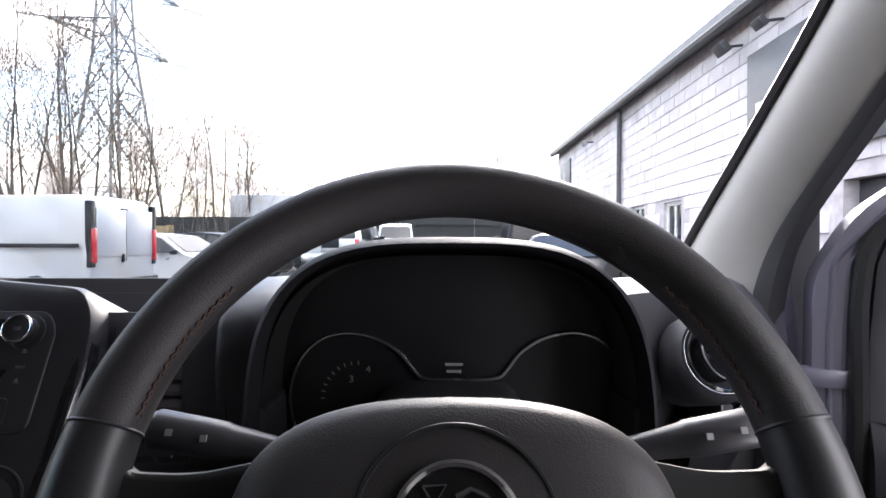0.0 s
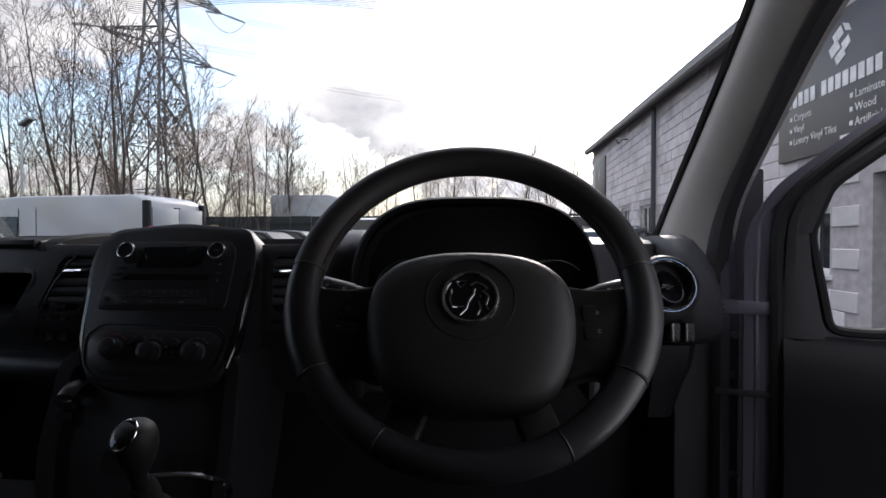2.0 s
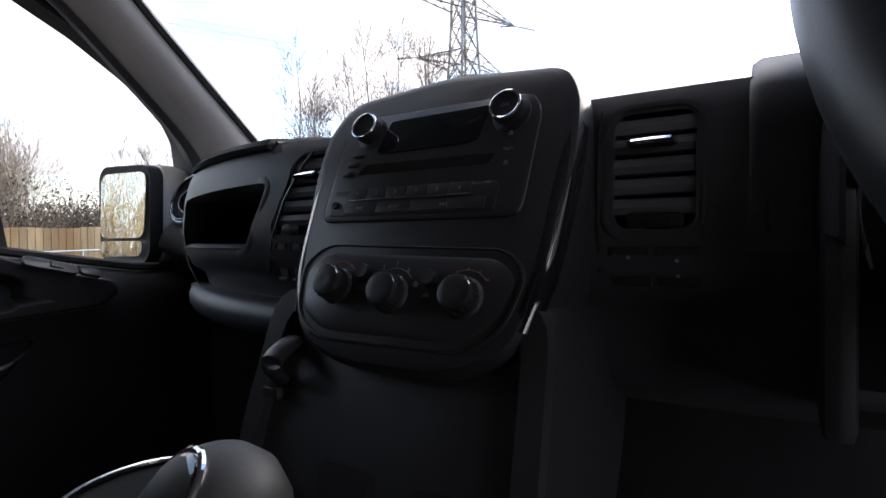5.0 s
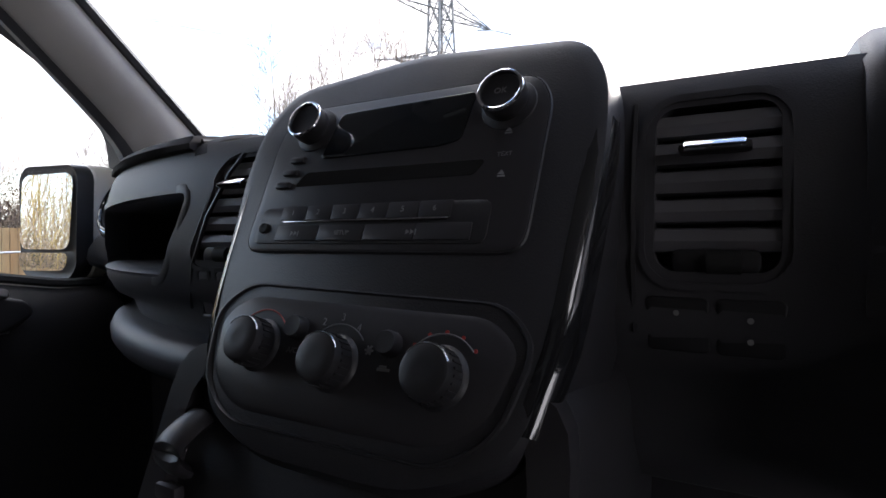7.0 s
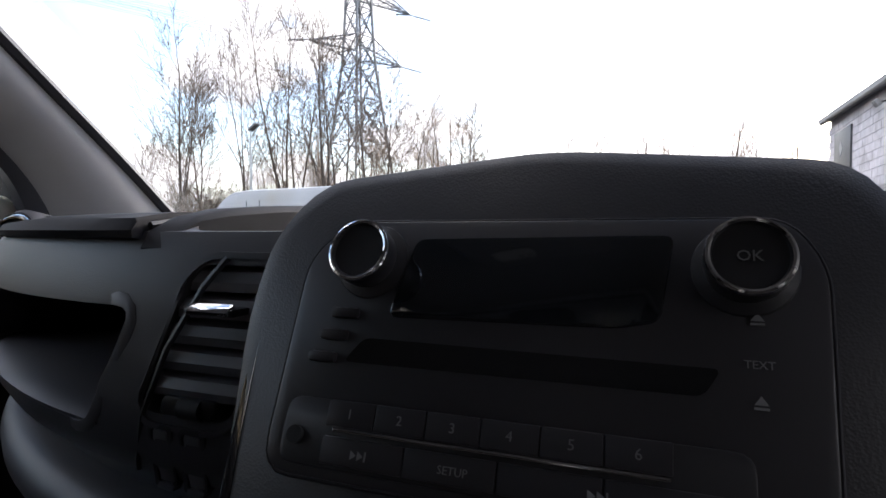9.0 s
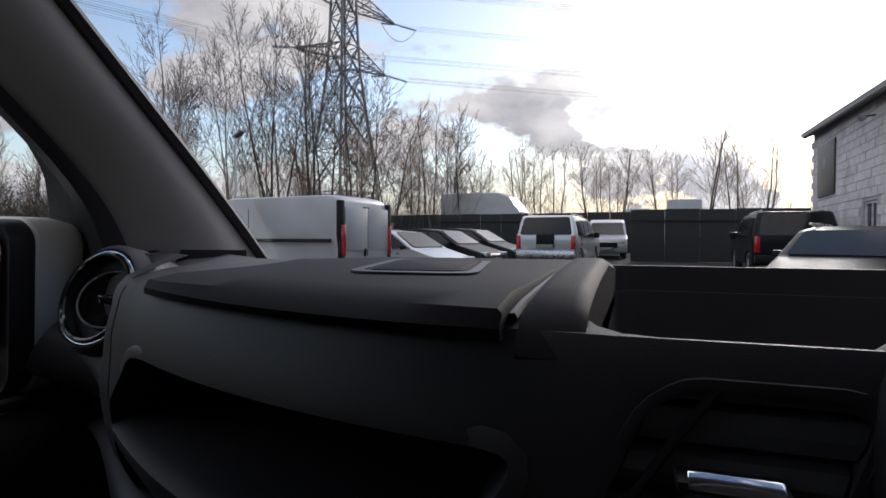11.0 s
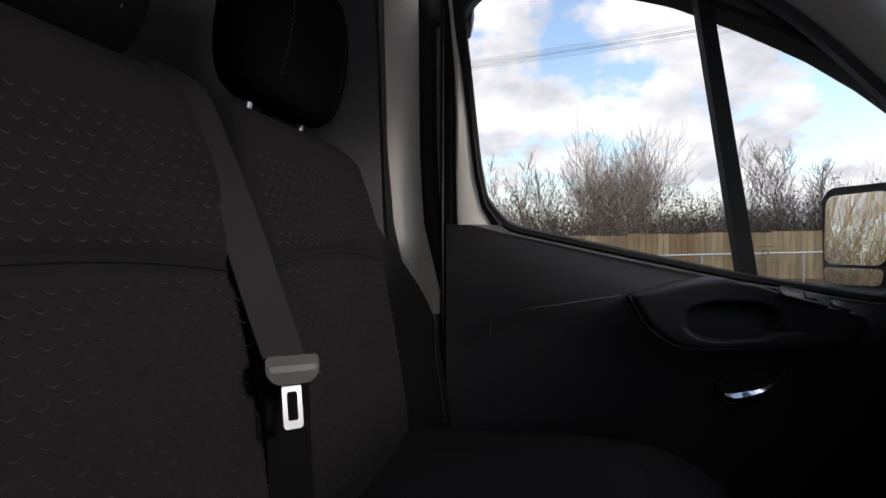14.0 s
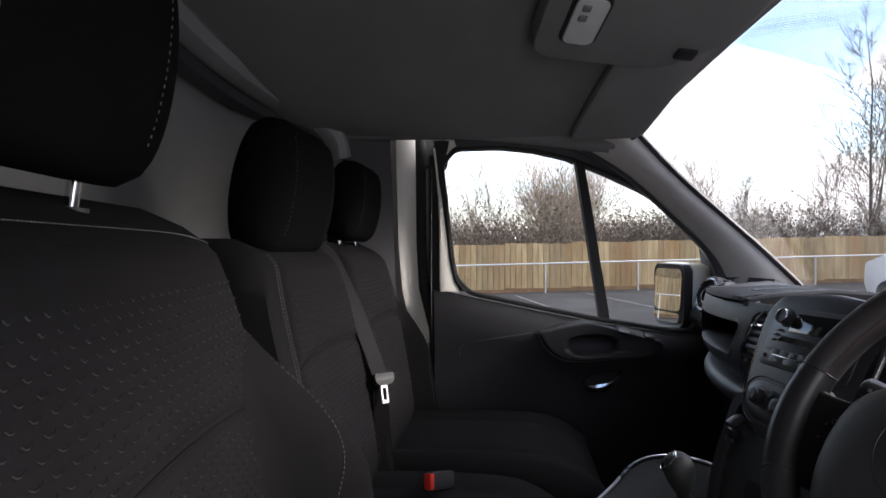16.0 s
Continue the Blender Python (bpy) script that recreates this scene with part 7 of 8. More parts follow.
def bare_tree(x, y, h, seed, label, stems=1, depth=4, r=0.11, spread=0.7, group="bare trees", twig=BARK):
    rng = random.Random(seed)
    z = gz(x, y)
    t = thing("tree", label, "tree", Matrix.Translation((x, y, z - 0.1)), group)
    trunk, crown = Sticks(), Sticks()
    for s in range(stems):
        lean = Vector((rng.uniform(-1, 1), rng.uniform(-1, 1), 0)) * (0.06 if stems == 1 else 0.16)
        p, d = Vector((rng.uniform(-0.3, 0.3), rng.uniform(-0.3, 0.3), 0)) * (stems > 1), Vector((lean.x, lean.y, 1))
        rr = r * rng.uniform(0.8, 1.1)
        q = p
        n = 9
        for k in range(n):
            d = (d + Vector((rng.uniform(-1, 1), rng.uniform(-1, 1), 0.3)) * 0.055).normalized()
            e = q + d * h * 0.88 / n
            r2 = rr * 0.86
            trunk.rod(q, e, rr, r2, 7)
            if k >= 2:
                for j in range(rng.randint(2, 3)):
                    a = rng.uniform(0, 2 * math.pi)
                    L = h * 0.25 * (1.2 - k / n) * rng.uniform(0.7, 1.3)
                    nd = Vector((math.cos(a) * spread, math.sin(a) * spread, rng.uniform(0.5, 1.0))).normalized()
                    grow(crown, rng, e, nd, L, r2 * 0.46, depth - 1, 0.06, 0.22, (2, 3), 0.75 if spread > 0.9 else 0.6)
            q, rr = e, r2
    pydata("trunk", trunk.V, trunk.F, BARK, t, "slender grey-brown trunk")
    pydata("crown", crown.V, crown.F, twig, t, "leafless branches and twigs")
    return t


def scrub(name, label, region, count, hmin, hmax, seed, material, leaves=0, leafmat=None):
    """Upright brush on a strip of ground; region gives a point and a height factor from a number 0..1 and the random source."""
    rng = random.Random(seed)
    st = Sticks()
    LV, LF = [], []
    for k in range(count):
        x, y, f = region(rng)
        h = lerp(hmin, hmax, rng.random() ** 1.6) * f
        p = Vector((x, y, gz(x, y)))
        d = Vector((rng.uniform(-0.3, 0.3), rng.uniform(-0.3, 0.3), 1)).normalized()
        q, r = p, 0.0085 + 0.0065 * h / 3
        for s in range(4):
            d = (d + Vector((rng.uniform(-1, 1), rng.uniform(-1, 1), 0.2)) * 0.16).normalized()
            e = q + d * h / 4
            st.rod(q, e, r, r * 0.72)
            for j in range(3):
                b = q.lerp(e, rng.random())
                a = rng.uniform(0, 2 * math.pi)
                dd = Vector((math.cos(a), math.sin(a), rng.uniform(0.2, 1.3))).normalized()
                L = h * rng.uniform(0.08, 0.22)
                m = b + dd * L * 0.5
                dd = (dd + Vector((rng.uniform(-1, 1), rng.uniform(-1, 1), rng.uniform(-0.3, 0.8))) * 0.4).normalized()
                st.rod(b, m, r * 0.5, r * 0.4)
                st.rod(m, m + dd * L * 0.5, r * 0.4, r * 0.25)
                for l in range(leaves):
                    c = m + Vector((rng.uniform(-1, 1), rng.uniform(-1, 1), rng.uniform(-1, 1))) * 0.12
                    u = Vector((rng.uniform(-1, 1), rng.uniform(-1, 1), rng.uniform(-1, 1))) * 0.035
                    v = Vector((rng.uniform(-1, 1), rng.uniform(-1, 1), rng.uniform(-1, 1))) * 0.03
                    i = len(LV)
                    LV += [c - u, c + v, c + u, c - v]
                    LF.append((i, i + 1, i + 2, i + 3))
            q, r = e, r * 0.72
    o = tagged(pydata(name, st.V, st.F, material), label, "scrub", kind="stuff")
    if LV:
        pydata("leaves", LV, LF, leafmat, o, "small winter leaves")
    return o


def limb(st, rng, p, d, length, r, depth, fine=0.0105):
    """A gently curving branch with side shoots that sweep upwards."""
    segs = 6
    q, dd, rr = p, d.normalized(), r
    bend = Vector((rng.uniform(-1, 1), rng.uniform(-1, 1), 0.5)) * 0.05
    turn = rng.uniform(0, 6.28)
    for k in range(segs):
        dd = (dd + bend + Vector((rng.uniform(-1, 1), rng.uniform(-1, 1), rng.uniform(-0.5, 0.8))) * 0.07).normalized()
        e = q + dd * (length / segs)
        r2 = max(fine, rr * 0.86)
        st.rod(q, e, rr, r2, 6 if rr > 0.05 else (4 if rr > 0.015 else 3))
        if depth > 0 and k >= 1:
            for j in range(2 if depth > 1 and k < 4 else 1):
                turn += 2.4
                ax = dd.cross(Vector((math.cos(turn), math.sin(turn), 0.1))).normalized()
                ang = rng.uniform(0.45, 0.80)
                nd = dd * math.cos(ang) + ax * math.sin(ang)
                limb(st, rng, e, nd, length * rng.uniform(0.40, 0.62) * (1.08 - 0.10 * k), r2 * 0.55, depth - 1, fine)
        q, rr = e, r2
    if depth > 0:
        limb(st, rng, q, dd, length * 0.5, rr, depth - 1, fine)


def forked_tree(x, y, h, seed, label, stems, r):
    rng = random.Random(seed)
    t = thing("tree", label, "tree", Matrix.Translation((x, y, gz(x, y) - 0.1)), "bare trees")
    trunk, crown = Sticks(), Sticks()
    for s in range(stems):
        q = Vector((rng.uniform(-0.5, 0.5), rng.uniform(-0.5, 0.5), 0)) * (stems > 1)
        d, rr, n = Vector((rng.uniform(-0.12, 0.12), rng.uniform(-0.12, 0.12), 1)), r * rng.uniform(0.85, 1.1), 10
        turn = rng.uniform(0, 6.28)
        for k in range(n):
            d = (d + Vector((rng.uniform(-1, 1), rng.uniform(-1, 1), 0.4)) * 0.07).normalized()
            e = q + d * h * 0.80 / n
            r2 = rr * 0.87
            trunk.rod(q, e, rr, r2, 7)
            if k >= 2:
                turn += 2.3
                ang = rng.uniform(0.45, 0.75)
                nd = Vector((math.cos(turn) * math.sin(ang), math.sin(turn) * math.sin(ang), math.cos(ang)))
                limb(crown, rng, e, nd, h * rng.uniform(0.26, 0.40) * (1.15 - 0.07 * k), r2 * 0.5, 2)
            q, rr = e, r2
        limb(crown, rng, q, d, h * 0.2, rr, 2)
    pydata("trunk", trunk.V, trunk.F, BARK, t, "slender grey-brown trunk")
    pydata("crown", crown.V, crown.F, TWIGDARK, t, "leafless forking branches and twigs")
    return t


def broom_tree(x, y, h, seed, label):
    """A many-stemmed rounded bush-tree: stems fan out from the foot and break into fine upright twigs."""
    rng = random.Random(seed)
    t = thing("tree", label, "tree", Matrix.Translation((x, y, gz(x, y) - 0.1)), "hedge trees")
    trunk, crown = Sticks(), Sticks()
    for k in range(26):
        a, lean = rng.uniform(0, 6.28), 0.30 * rng.random() ** 0.7
        p = Vector((rng.uniform(-0.7, 0.7), rng.uniform(-0.7, 0.7), 0))
        d = Vector((math.cos(a) * lean, math.sin(a) * lean, 1)).normalized()
        e = p + d * h * rng.uniform(0.16, 0.26)
        trunk.rod(p, e, 0.034, 0.026, 5)
        limb(crown, rng, e, d, h * rng.uniform(0.44, 0.56), 0.021, 2, 0.0062)
    pydata("trunk", trunk.V, trunk.F, BARK, t, "cluster of slender grey-brown stems")
    pydata("crown", crown.V, crown.F, TWIG, t, "dense fan of fine leafless twigs")


def build_planting():
    # tall slender trees ahead, beside the pylon
    for k, (x, y, h, st, r) in enumerate(((-23.0, 21.5, 11.5, 1, 0.09), (-20.5, 27.0, 14.0, 2, 0.10), (-17.8, 27.5, 13.0, 2, 0.10), (-25.5, 24.0, 10.0, 2, 0.07), (-22.0, 30.0, 12.0, 2, 0.08), (-15.5, 33.0, 9.5, 2, 0.08), (-12.0, 36.0, 9.0, 2, 0.08), (-24.5, 29.0, 12.5, 2, 0.08), (-19.2, 30.5, 12.0, 2, 0.08), (-16.2, 29.5, 11.0, 2, 0.08), (-27.0, 27.0, 10.5, 2, 0.07))):
        forked_tree(x, y, h, 11 + k, "tall bare tree with forking upswept branches beyond the yard", st, r * 1.35)
    # thinner row far ahead
    rng = random.Random(9)
    base = [bare_tree(-9.0, 46, 8.5, 71, "thin bare young tree in the row behind the far fence", 2, 3, 0.08, 0.5, "far tree row", TWIG), bare_tree(-3.0, 48, 8.0, 72, "thin bare young tree in the row behind the far fence", 2, 3, 0.08, 0.5, "far tree row", TWIG)]
    for k in range(34):
        x = -34 + 1.75 * k + rng.uniform(-0.6, 0.6)
        y = 47 + rng.uniform(-3, 5) - 0.18 * abs(x + 5)
        s = rng.uniform(0.75, 1.15) * (1.25 if x < -14 else 1.0)
        copy_thing(base[k % 2], Matrix.Translation((x, y, gz(x, y))) @ Matrix.Rotation(rng.uniform(0, 6.28), 4, "Z") @ Matrix.Diagonal((1.1, 1.1, 1, 1))).scale = (1.25 * s, 1.25 * s, s)
    scrub("scrub_ahead", "tangled bare scrub behind the far fence", lambda r: (r.uniform(-36, 26), r.uniform(42, 52), 1), 1500, 2.4, 5.4, 5, TWIG)
    scrub("scrub_corner", "dense bare scrub below the tall trees", lambda r: (r.uniform(-32, -11), r.uniform(30, 40), 1), 1300, 2.0, 6.0, 6, TWIGDARK)

    def hedge(r):
        y = r.uniform(-48, 30)
        f = 0.80 + 0.22 * math.sin(y * 0.9) + 0.15 * math.sin(y * 2.3 + 1) + 0.9 * max(0.0, min(1.0, (-10 - y) / 8))
        return (-21.5 - r.random() * 4.0, y, f)
    scrub("hedgerow", "brown winter hedge behind the timber fence", hedge, 2450, 2.4, 4.4, 7, TWIG)

    def bramble(r):
        y = r.choice((r.uniform(-12, 3), r.uniform(-40, -12), r.uniform(9.5, 17), r.uniform(17, 30)))
        return (-20.6 - r.random() * 2.2, y, 1.0)
    scrub("bramble_bank", "dark leafy brambles over the fence top", bramble, 1100, 2.4, 3.9, 8, TWIGDARK, 4, LEAF)

    # distant thicket seen through the hedge
    rng = random.Random(21)
    far = Sticks()
    for k in range(5200):
        x, y = -47 - rng.random() * 14, rng.uniform(-75, 34)
        p = Vector((x, y, gz(x, y)))
        far.rod(p, p + Vector((rng.uniform(-0.7, 0.7), rng.uniform(-0.9, 0.9), 1.0)) * rng.uniform(2.2, 4.9), 0.11, 0.02)
    tagged(pydata("far_thicket", far.V, far.F, TWIGDARK), "hazy brown thicket far beyond the hedge", "scrub", kind="stuff")
    scrub("willow_bank", "tall yellow-brown willow scrub far along the fence", lambda r: (-21.5 - r.random() * 9, r.uniform(-46, -13), 1.0), 850, 7.0, 12.0, 15, WILLOW)

    scrub("undergrowth", "low dark tangle along the back of the fence", lambda r: (-20.2 - r.random() * 2.5, r.uniform(-14, 26), 1.0), 1300, 2.2, 3.7, 12, TWIGDARK, 6, DEADLEAF)
    for k, (y, h) in enumerate(((6.6, 6.3), (8.9, 6.5), (7.6, 5.6))):
        broom_tree(-25.0 - 0.7 * (k % 2), y, h, 31 + k, "rounded many-branched bare bush-tree behind the fence")
    for k, (y, h) in enumerate(((-3.6, 4.9), (-2.6, 4.4), (2.4, 5.2), (3.6, 4.6), (12.2, 5.8), (13.2, 5.3), (15.4, 5.0), (19.0, 6.0), (-9.0, 4.6))):
        bare_tree(-22.5, y, h, 51 + k, "thin upright bare sapling behind the fence", 2, 3, 0.030, 0.35, "hedge trees", TWIGDARK)


build_planting()


# ---- pylon and lines ----
def build_pylon():
    p = thing("electricity_pylon", "tall grey steel lattice electricity pylon with three pairs of arms", "pylon")
    c = Vector((-40.1, 69.9, gz(-38, 48)))
    A = Vector((0.36, 0.93, 0)).normalized()
    B = Vector((A.y, -A.x, 0))
    prof = [(0, 5.6), (7, 4.7), (13, 3.9), (19, 3.0), (24, 2.3), (28, 2.0), (32, 1.8), (36, 1.65), (40, 1.5), (44, 1.35), (50, 0.3)]
    body = Sticks()
    cor = [(1, 1), (1, -1), (-1, -1), (-1, 1)]
    lev = [[c + Vector((0, 0, z)) + A * (w * a) + B * (w * b) for a, b in cor] for z, w in [(zz, ww * 0.74) for zz, ww in prof]]
    for lo, hi in zip(lev, lev[1:]):
        for k in range(4):
            j = (k + 1) % 4
            body.rod(lo[k], hi[k], 0.20, 0.19, 4)
            body.rod(lo[k], hi[j], 0.10, 0.10, 4)
            body.rod(lo[j], hi[k], 0.10, 0.10, 4)
            body.rod(hi[k], hi[j], 0.09, 0.09, 4)
            m = (lo[k] + hi[k] + lo[j] + hi[j]) / 4
            body.rod((lo[k] + hi[k]) / 2, m, 0.06, 0.06, 3)
            body.rod((lo[j] + hi[j]) / 2, m, 0.06, 0.06, 3)
    pydata("lattice_tower", body.V, body.F, PYLON, p, "grey lattice tower")
    tips = []
    for z, L in ((25.5, 8.4), (34.0, 10.4), (42.0, 7.8)):
        for s in (-1, 1):
            arm = Sticks()
            tip = c + Vector((0, 0, z + 0.2)) + A * (s * L)
            w = 1.6 if z < 30 else 1.25
            roots = [c + Vector((0, 0, z + dz)) + A * (s * w) + B * (w * b) for dz in (0, 2.4) for b in (-1, 1)]
            for q in roots:
                arm.rod(q, tip, 0.13, 0.10, 4)
            for t0 in (0.15, 0.35, 0.55, 0.75):
                a = [q.lerp(tip, t0) for q in roots]
                b = [q.lerp(tip, t0 + 0.2) for q in roots]
                for i, j in ((0, 1), (2, 3), (0, 2), (1, 3)):
                    arm.rod(a[i], b[j], 0.055, 0.055, 3)
                    arm.rod(a[i], a[j], 0.055, 0.055, 3)
            pydata("cross_arm", arm.V, arm.F, PYLON, p, "tapered lattice arm")
            tips.append((tip, s))
    DL, DR = Vector((-0.321, -0.947, 0)), Vector((0.90, 0.43, 0)).normalized()
    for tip, s in tips:
        line = thing("power_line", "bundle of dark overhead cables strung from the pylon", "power line", group="power lines")
        for D, L, sag in ((DL, 220.0, 18.0), (DR, 260.0, 14.0)):
            side = Vector((-D.y, D.x, 0))
            ins = Sticks()
            a = tip + D * 3.2 + Vector((0, 0, -0.8))
            ins.rod(tip, a, 0.10, 0.10, 4)
            for k in range(6):
                q = tip.lerp(a, 0.25 + 0.12 * k)
                ins.rod(q, q + (a - tip) * 0.03, 0.26, 0.26, 6)
            pydata("insulator", ins.V, ins.F, PYLON, line, "stacked disc insulator")
            for o in (-0.28, 0.28):
                for dz in (0.0, 0.5):
                    cb = Sticks()
                    pts = []
                    for k in range(25):
                        t = k / 24
                        pts.append(a + D * (L * t) + side * o + Vector((0, 0, dz - sag * t * (1 - t))))
                    for u, v in zip(pts, pts[1:]):
                        cb.rod(u, v, 0.018, 0.018, 3)
                    pydata("cable", cb.V, cb.F, WIRE, line)
        # slack loop past the arm
        st = Sticks()
        a, b = tip + DL * 3.2 + Vector((0, 0, -0.8)), tip + DR * 3.2 + Vector((0, 0, -0.8))
        pts = [a.lerp(b, k / 14) + Vector((0, 0, -9.0 * (k / 14) * (1 - k / 14))) for k in range(15)]
        for u, v in zip(pts, pts[1:]):
            st.rod(u, v, 0.05, 0.05, 3)
        pydata("jumper", st.V, st.F, WIRE, line)


build_pylon()


def build_lamp_post():
    x, y = -20.6, 24.2
    lamp = thing("street_lamp", "grey lamp post with a tilted flood light head", "street lamp", Matrix.Translation((x, y, gz(x, y))))
    bm = bmesh.new()
    cyl(bm, (0, 0, 0), (0, 0, 6.45), 0.075, 0.05, 12)
    part("pole", bm, GALV, lamp)
    bm = bmesh.new()
    box(bm, (0.22, 0, 6.62), (0.62, 0.34, 0.14), 0.03, m=Matrix.Rotation(radians(-32), 4, "Y"))
    part("head", bm, PYLON, lamp, "boxy flood light head")
    bm = bmesh.new()
    cyl(bm, (0, 0, 6.4), (0.1, 0, 6.58), 0.035, seg=8)
    part("bracket", bm, PYLON, lamp)


build_lamp_post()


# ---- vehicles: local x forwards, y to the left, z up ----
def wheel_part(v, x, y, r, w=0.2, rim=ALLOY):
    s = 1 if y > 0 else -1
    bm = bmesh.new()
    o = [(r * math.cos(a), r * math.sin(a)) for a in (2 * math.pi * k / 28 for k in range(28))]
    bowl(bm, o, [(0.60, -w / 2 * 0.9), (0.95, -w / 2), (1.0, -w / 2 * 0.6), (1.0, w / 2 * 0.6), (0.95, w / 2), (0.66, w / 2 * 0.95), (0.62, w / 2 * 0.6)], lambda a, b, c: (a, c * s, b))
    wh = part("wheel", bm, TYRE, v, "black tyre", Matrix.Translation((x, y, r)))
    bm = bmesh.new()
    bowl(bm, [(p[0] * 0.63, p[1] * 0.63) for p in o], [(1.0, w / 2 * 0.55), (0.97, w / 2 * 0.85), (0.86, w / 2 * 0.70), (0.3, w / 2 * 0.78)], lambda a, b, c: (a, c * s, b))
    for k in range(5):
        a = 2 * math.pi * k / 5
        box(bm, (math.cos(a) * r * 0.36, s * w / 2 * 0.80, math.sin(a) * r * 0.36), (r * 0.46, 0.02, r * 0.12), m=Matrix.Rotation(-a, 4, "Y"))
    part("rim", bm, rim, wh, "silver wheel rim")


def vehicle(name, label, cat, at, heading, prof, W, paint, wheels, r, waist, windows, screens, lights, tumble=0.16, extras=None, group=""):
    """prof: side outline (x, z) anticlockwise from the rear foot; waist: height above which the sides lean in."""
    x, y = at
    h = Vector((heading[0], heading[1], 0)).normalized()
    m = Matrix(((h.x, -h.y, 0, x), (h.y, h.x, 0, y), (0, 0, 1, gz(x, y)), (0, 0, 0, 1)))
    v = thing(name, label, cat, m, group)
    sm = soften(prof, 0.09, 3)
    cz = sum(p[1] for p in sm) / len(sm)
    cxx = sum(p[0] for p in sm) / len(sm)
    H = max(p[1] for p in prof)

    def lat(z):
        return W / 2 * (1 - tumble * max(0.0, (z - waist) / (H - waist)) ** 1.3 - 0.03 * max(0.0, (waist * 0.55 - z) / waist))
    bm = bmesh.new()
    rings = []
    for a, sc in ((-1, 0.955), (-0.985, 0.975), (-0.94, 0.992), (-0.8, 1.0), (-0.4, 1.004), (0.4, 1.004), (0.8, 1.0), (0.94, 0.992), (0.985, 0.975), (1, 0.955)):
        rings.append([(cxx + (px - cxx) * (sc if abs(a) > 0.9 else 1), a * lat(pz), cz + (pz - cz) * sc) for px, pz in sm])
    loft(bm, rings)
    body = part("body", bm, paint, v, "", angle=32)
    cs = []
    for wx in wheels:
        for s in (-1, 1):
            c = bmesh.new()
            cyl(c, (wx, s * (W / 2 - 0.26), r), (wx, s * (W / 2 + 0.3), r), r * 1.16, seg=26)
            cs.append(c)
    cut(body, cs)
    for wx in wheels:
        for s in (-1, 1):
            wheel_part(v, wx, s * (W / 2 - 0.12), r)
    for poly in windows:
        for s in (-1, 1):
            bm = bmesh.new()
            o = soften(poly, 0.05, 3)
            rings = [[(a, s * (lat(b) * (0.985 if off < 0 else 1.0) + off), b) for a, b in o] for off in (-0.03, 0.004)]
            loft(bm, rings)
            part("window", bm, DARKGLASS, body, "dark side window")
    for (x0, z0), (x1, z1), wf, off in screens:
        bm = bmesh.new()
        d = Vector((x1 - x0, 0, z1 - z0)).normalized()
        nn = Vector((d.z, 0, -d.x)) * off
        q = []
        for px, pz, k in ((x0, z0, 1), (x1, z1, 1)):
            q.append((px, pz))
        o = soften([(-1, 0), (1, 0), (1, 1), (-1, 1)], 0.12, 3)
        rings = []
        for e in (-0.03, 0.012):
            rings.append([Vector((lerp(x0, x1, t), u * lat(lerp(z0, z1, t)) * wf, lerp(z0, z1, t))) + nn.normalized() * (e * abs(off) / abs(off)) for u, t in o])
        loft(bm, rings)
        part("screen", bm, DARKGLASS, body, "dark glass")
    for (lx, ly, lz), size, mt, nm in lights:
        for s in (-1, 1):
            bm = bmesh.new()
            box(bm, (lx, s * ly, lz), size, min(size) * 0.3)
            part(nm, bm, mt, v)
    for (c, size, mt, nm, lb) in (extras or ()):
        bm = bmesh.new()
        box(bm, c, size, min(size) * 0.25)
        part(nm, bm, mt, v, lb)
    return v


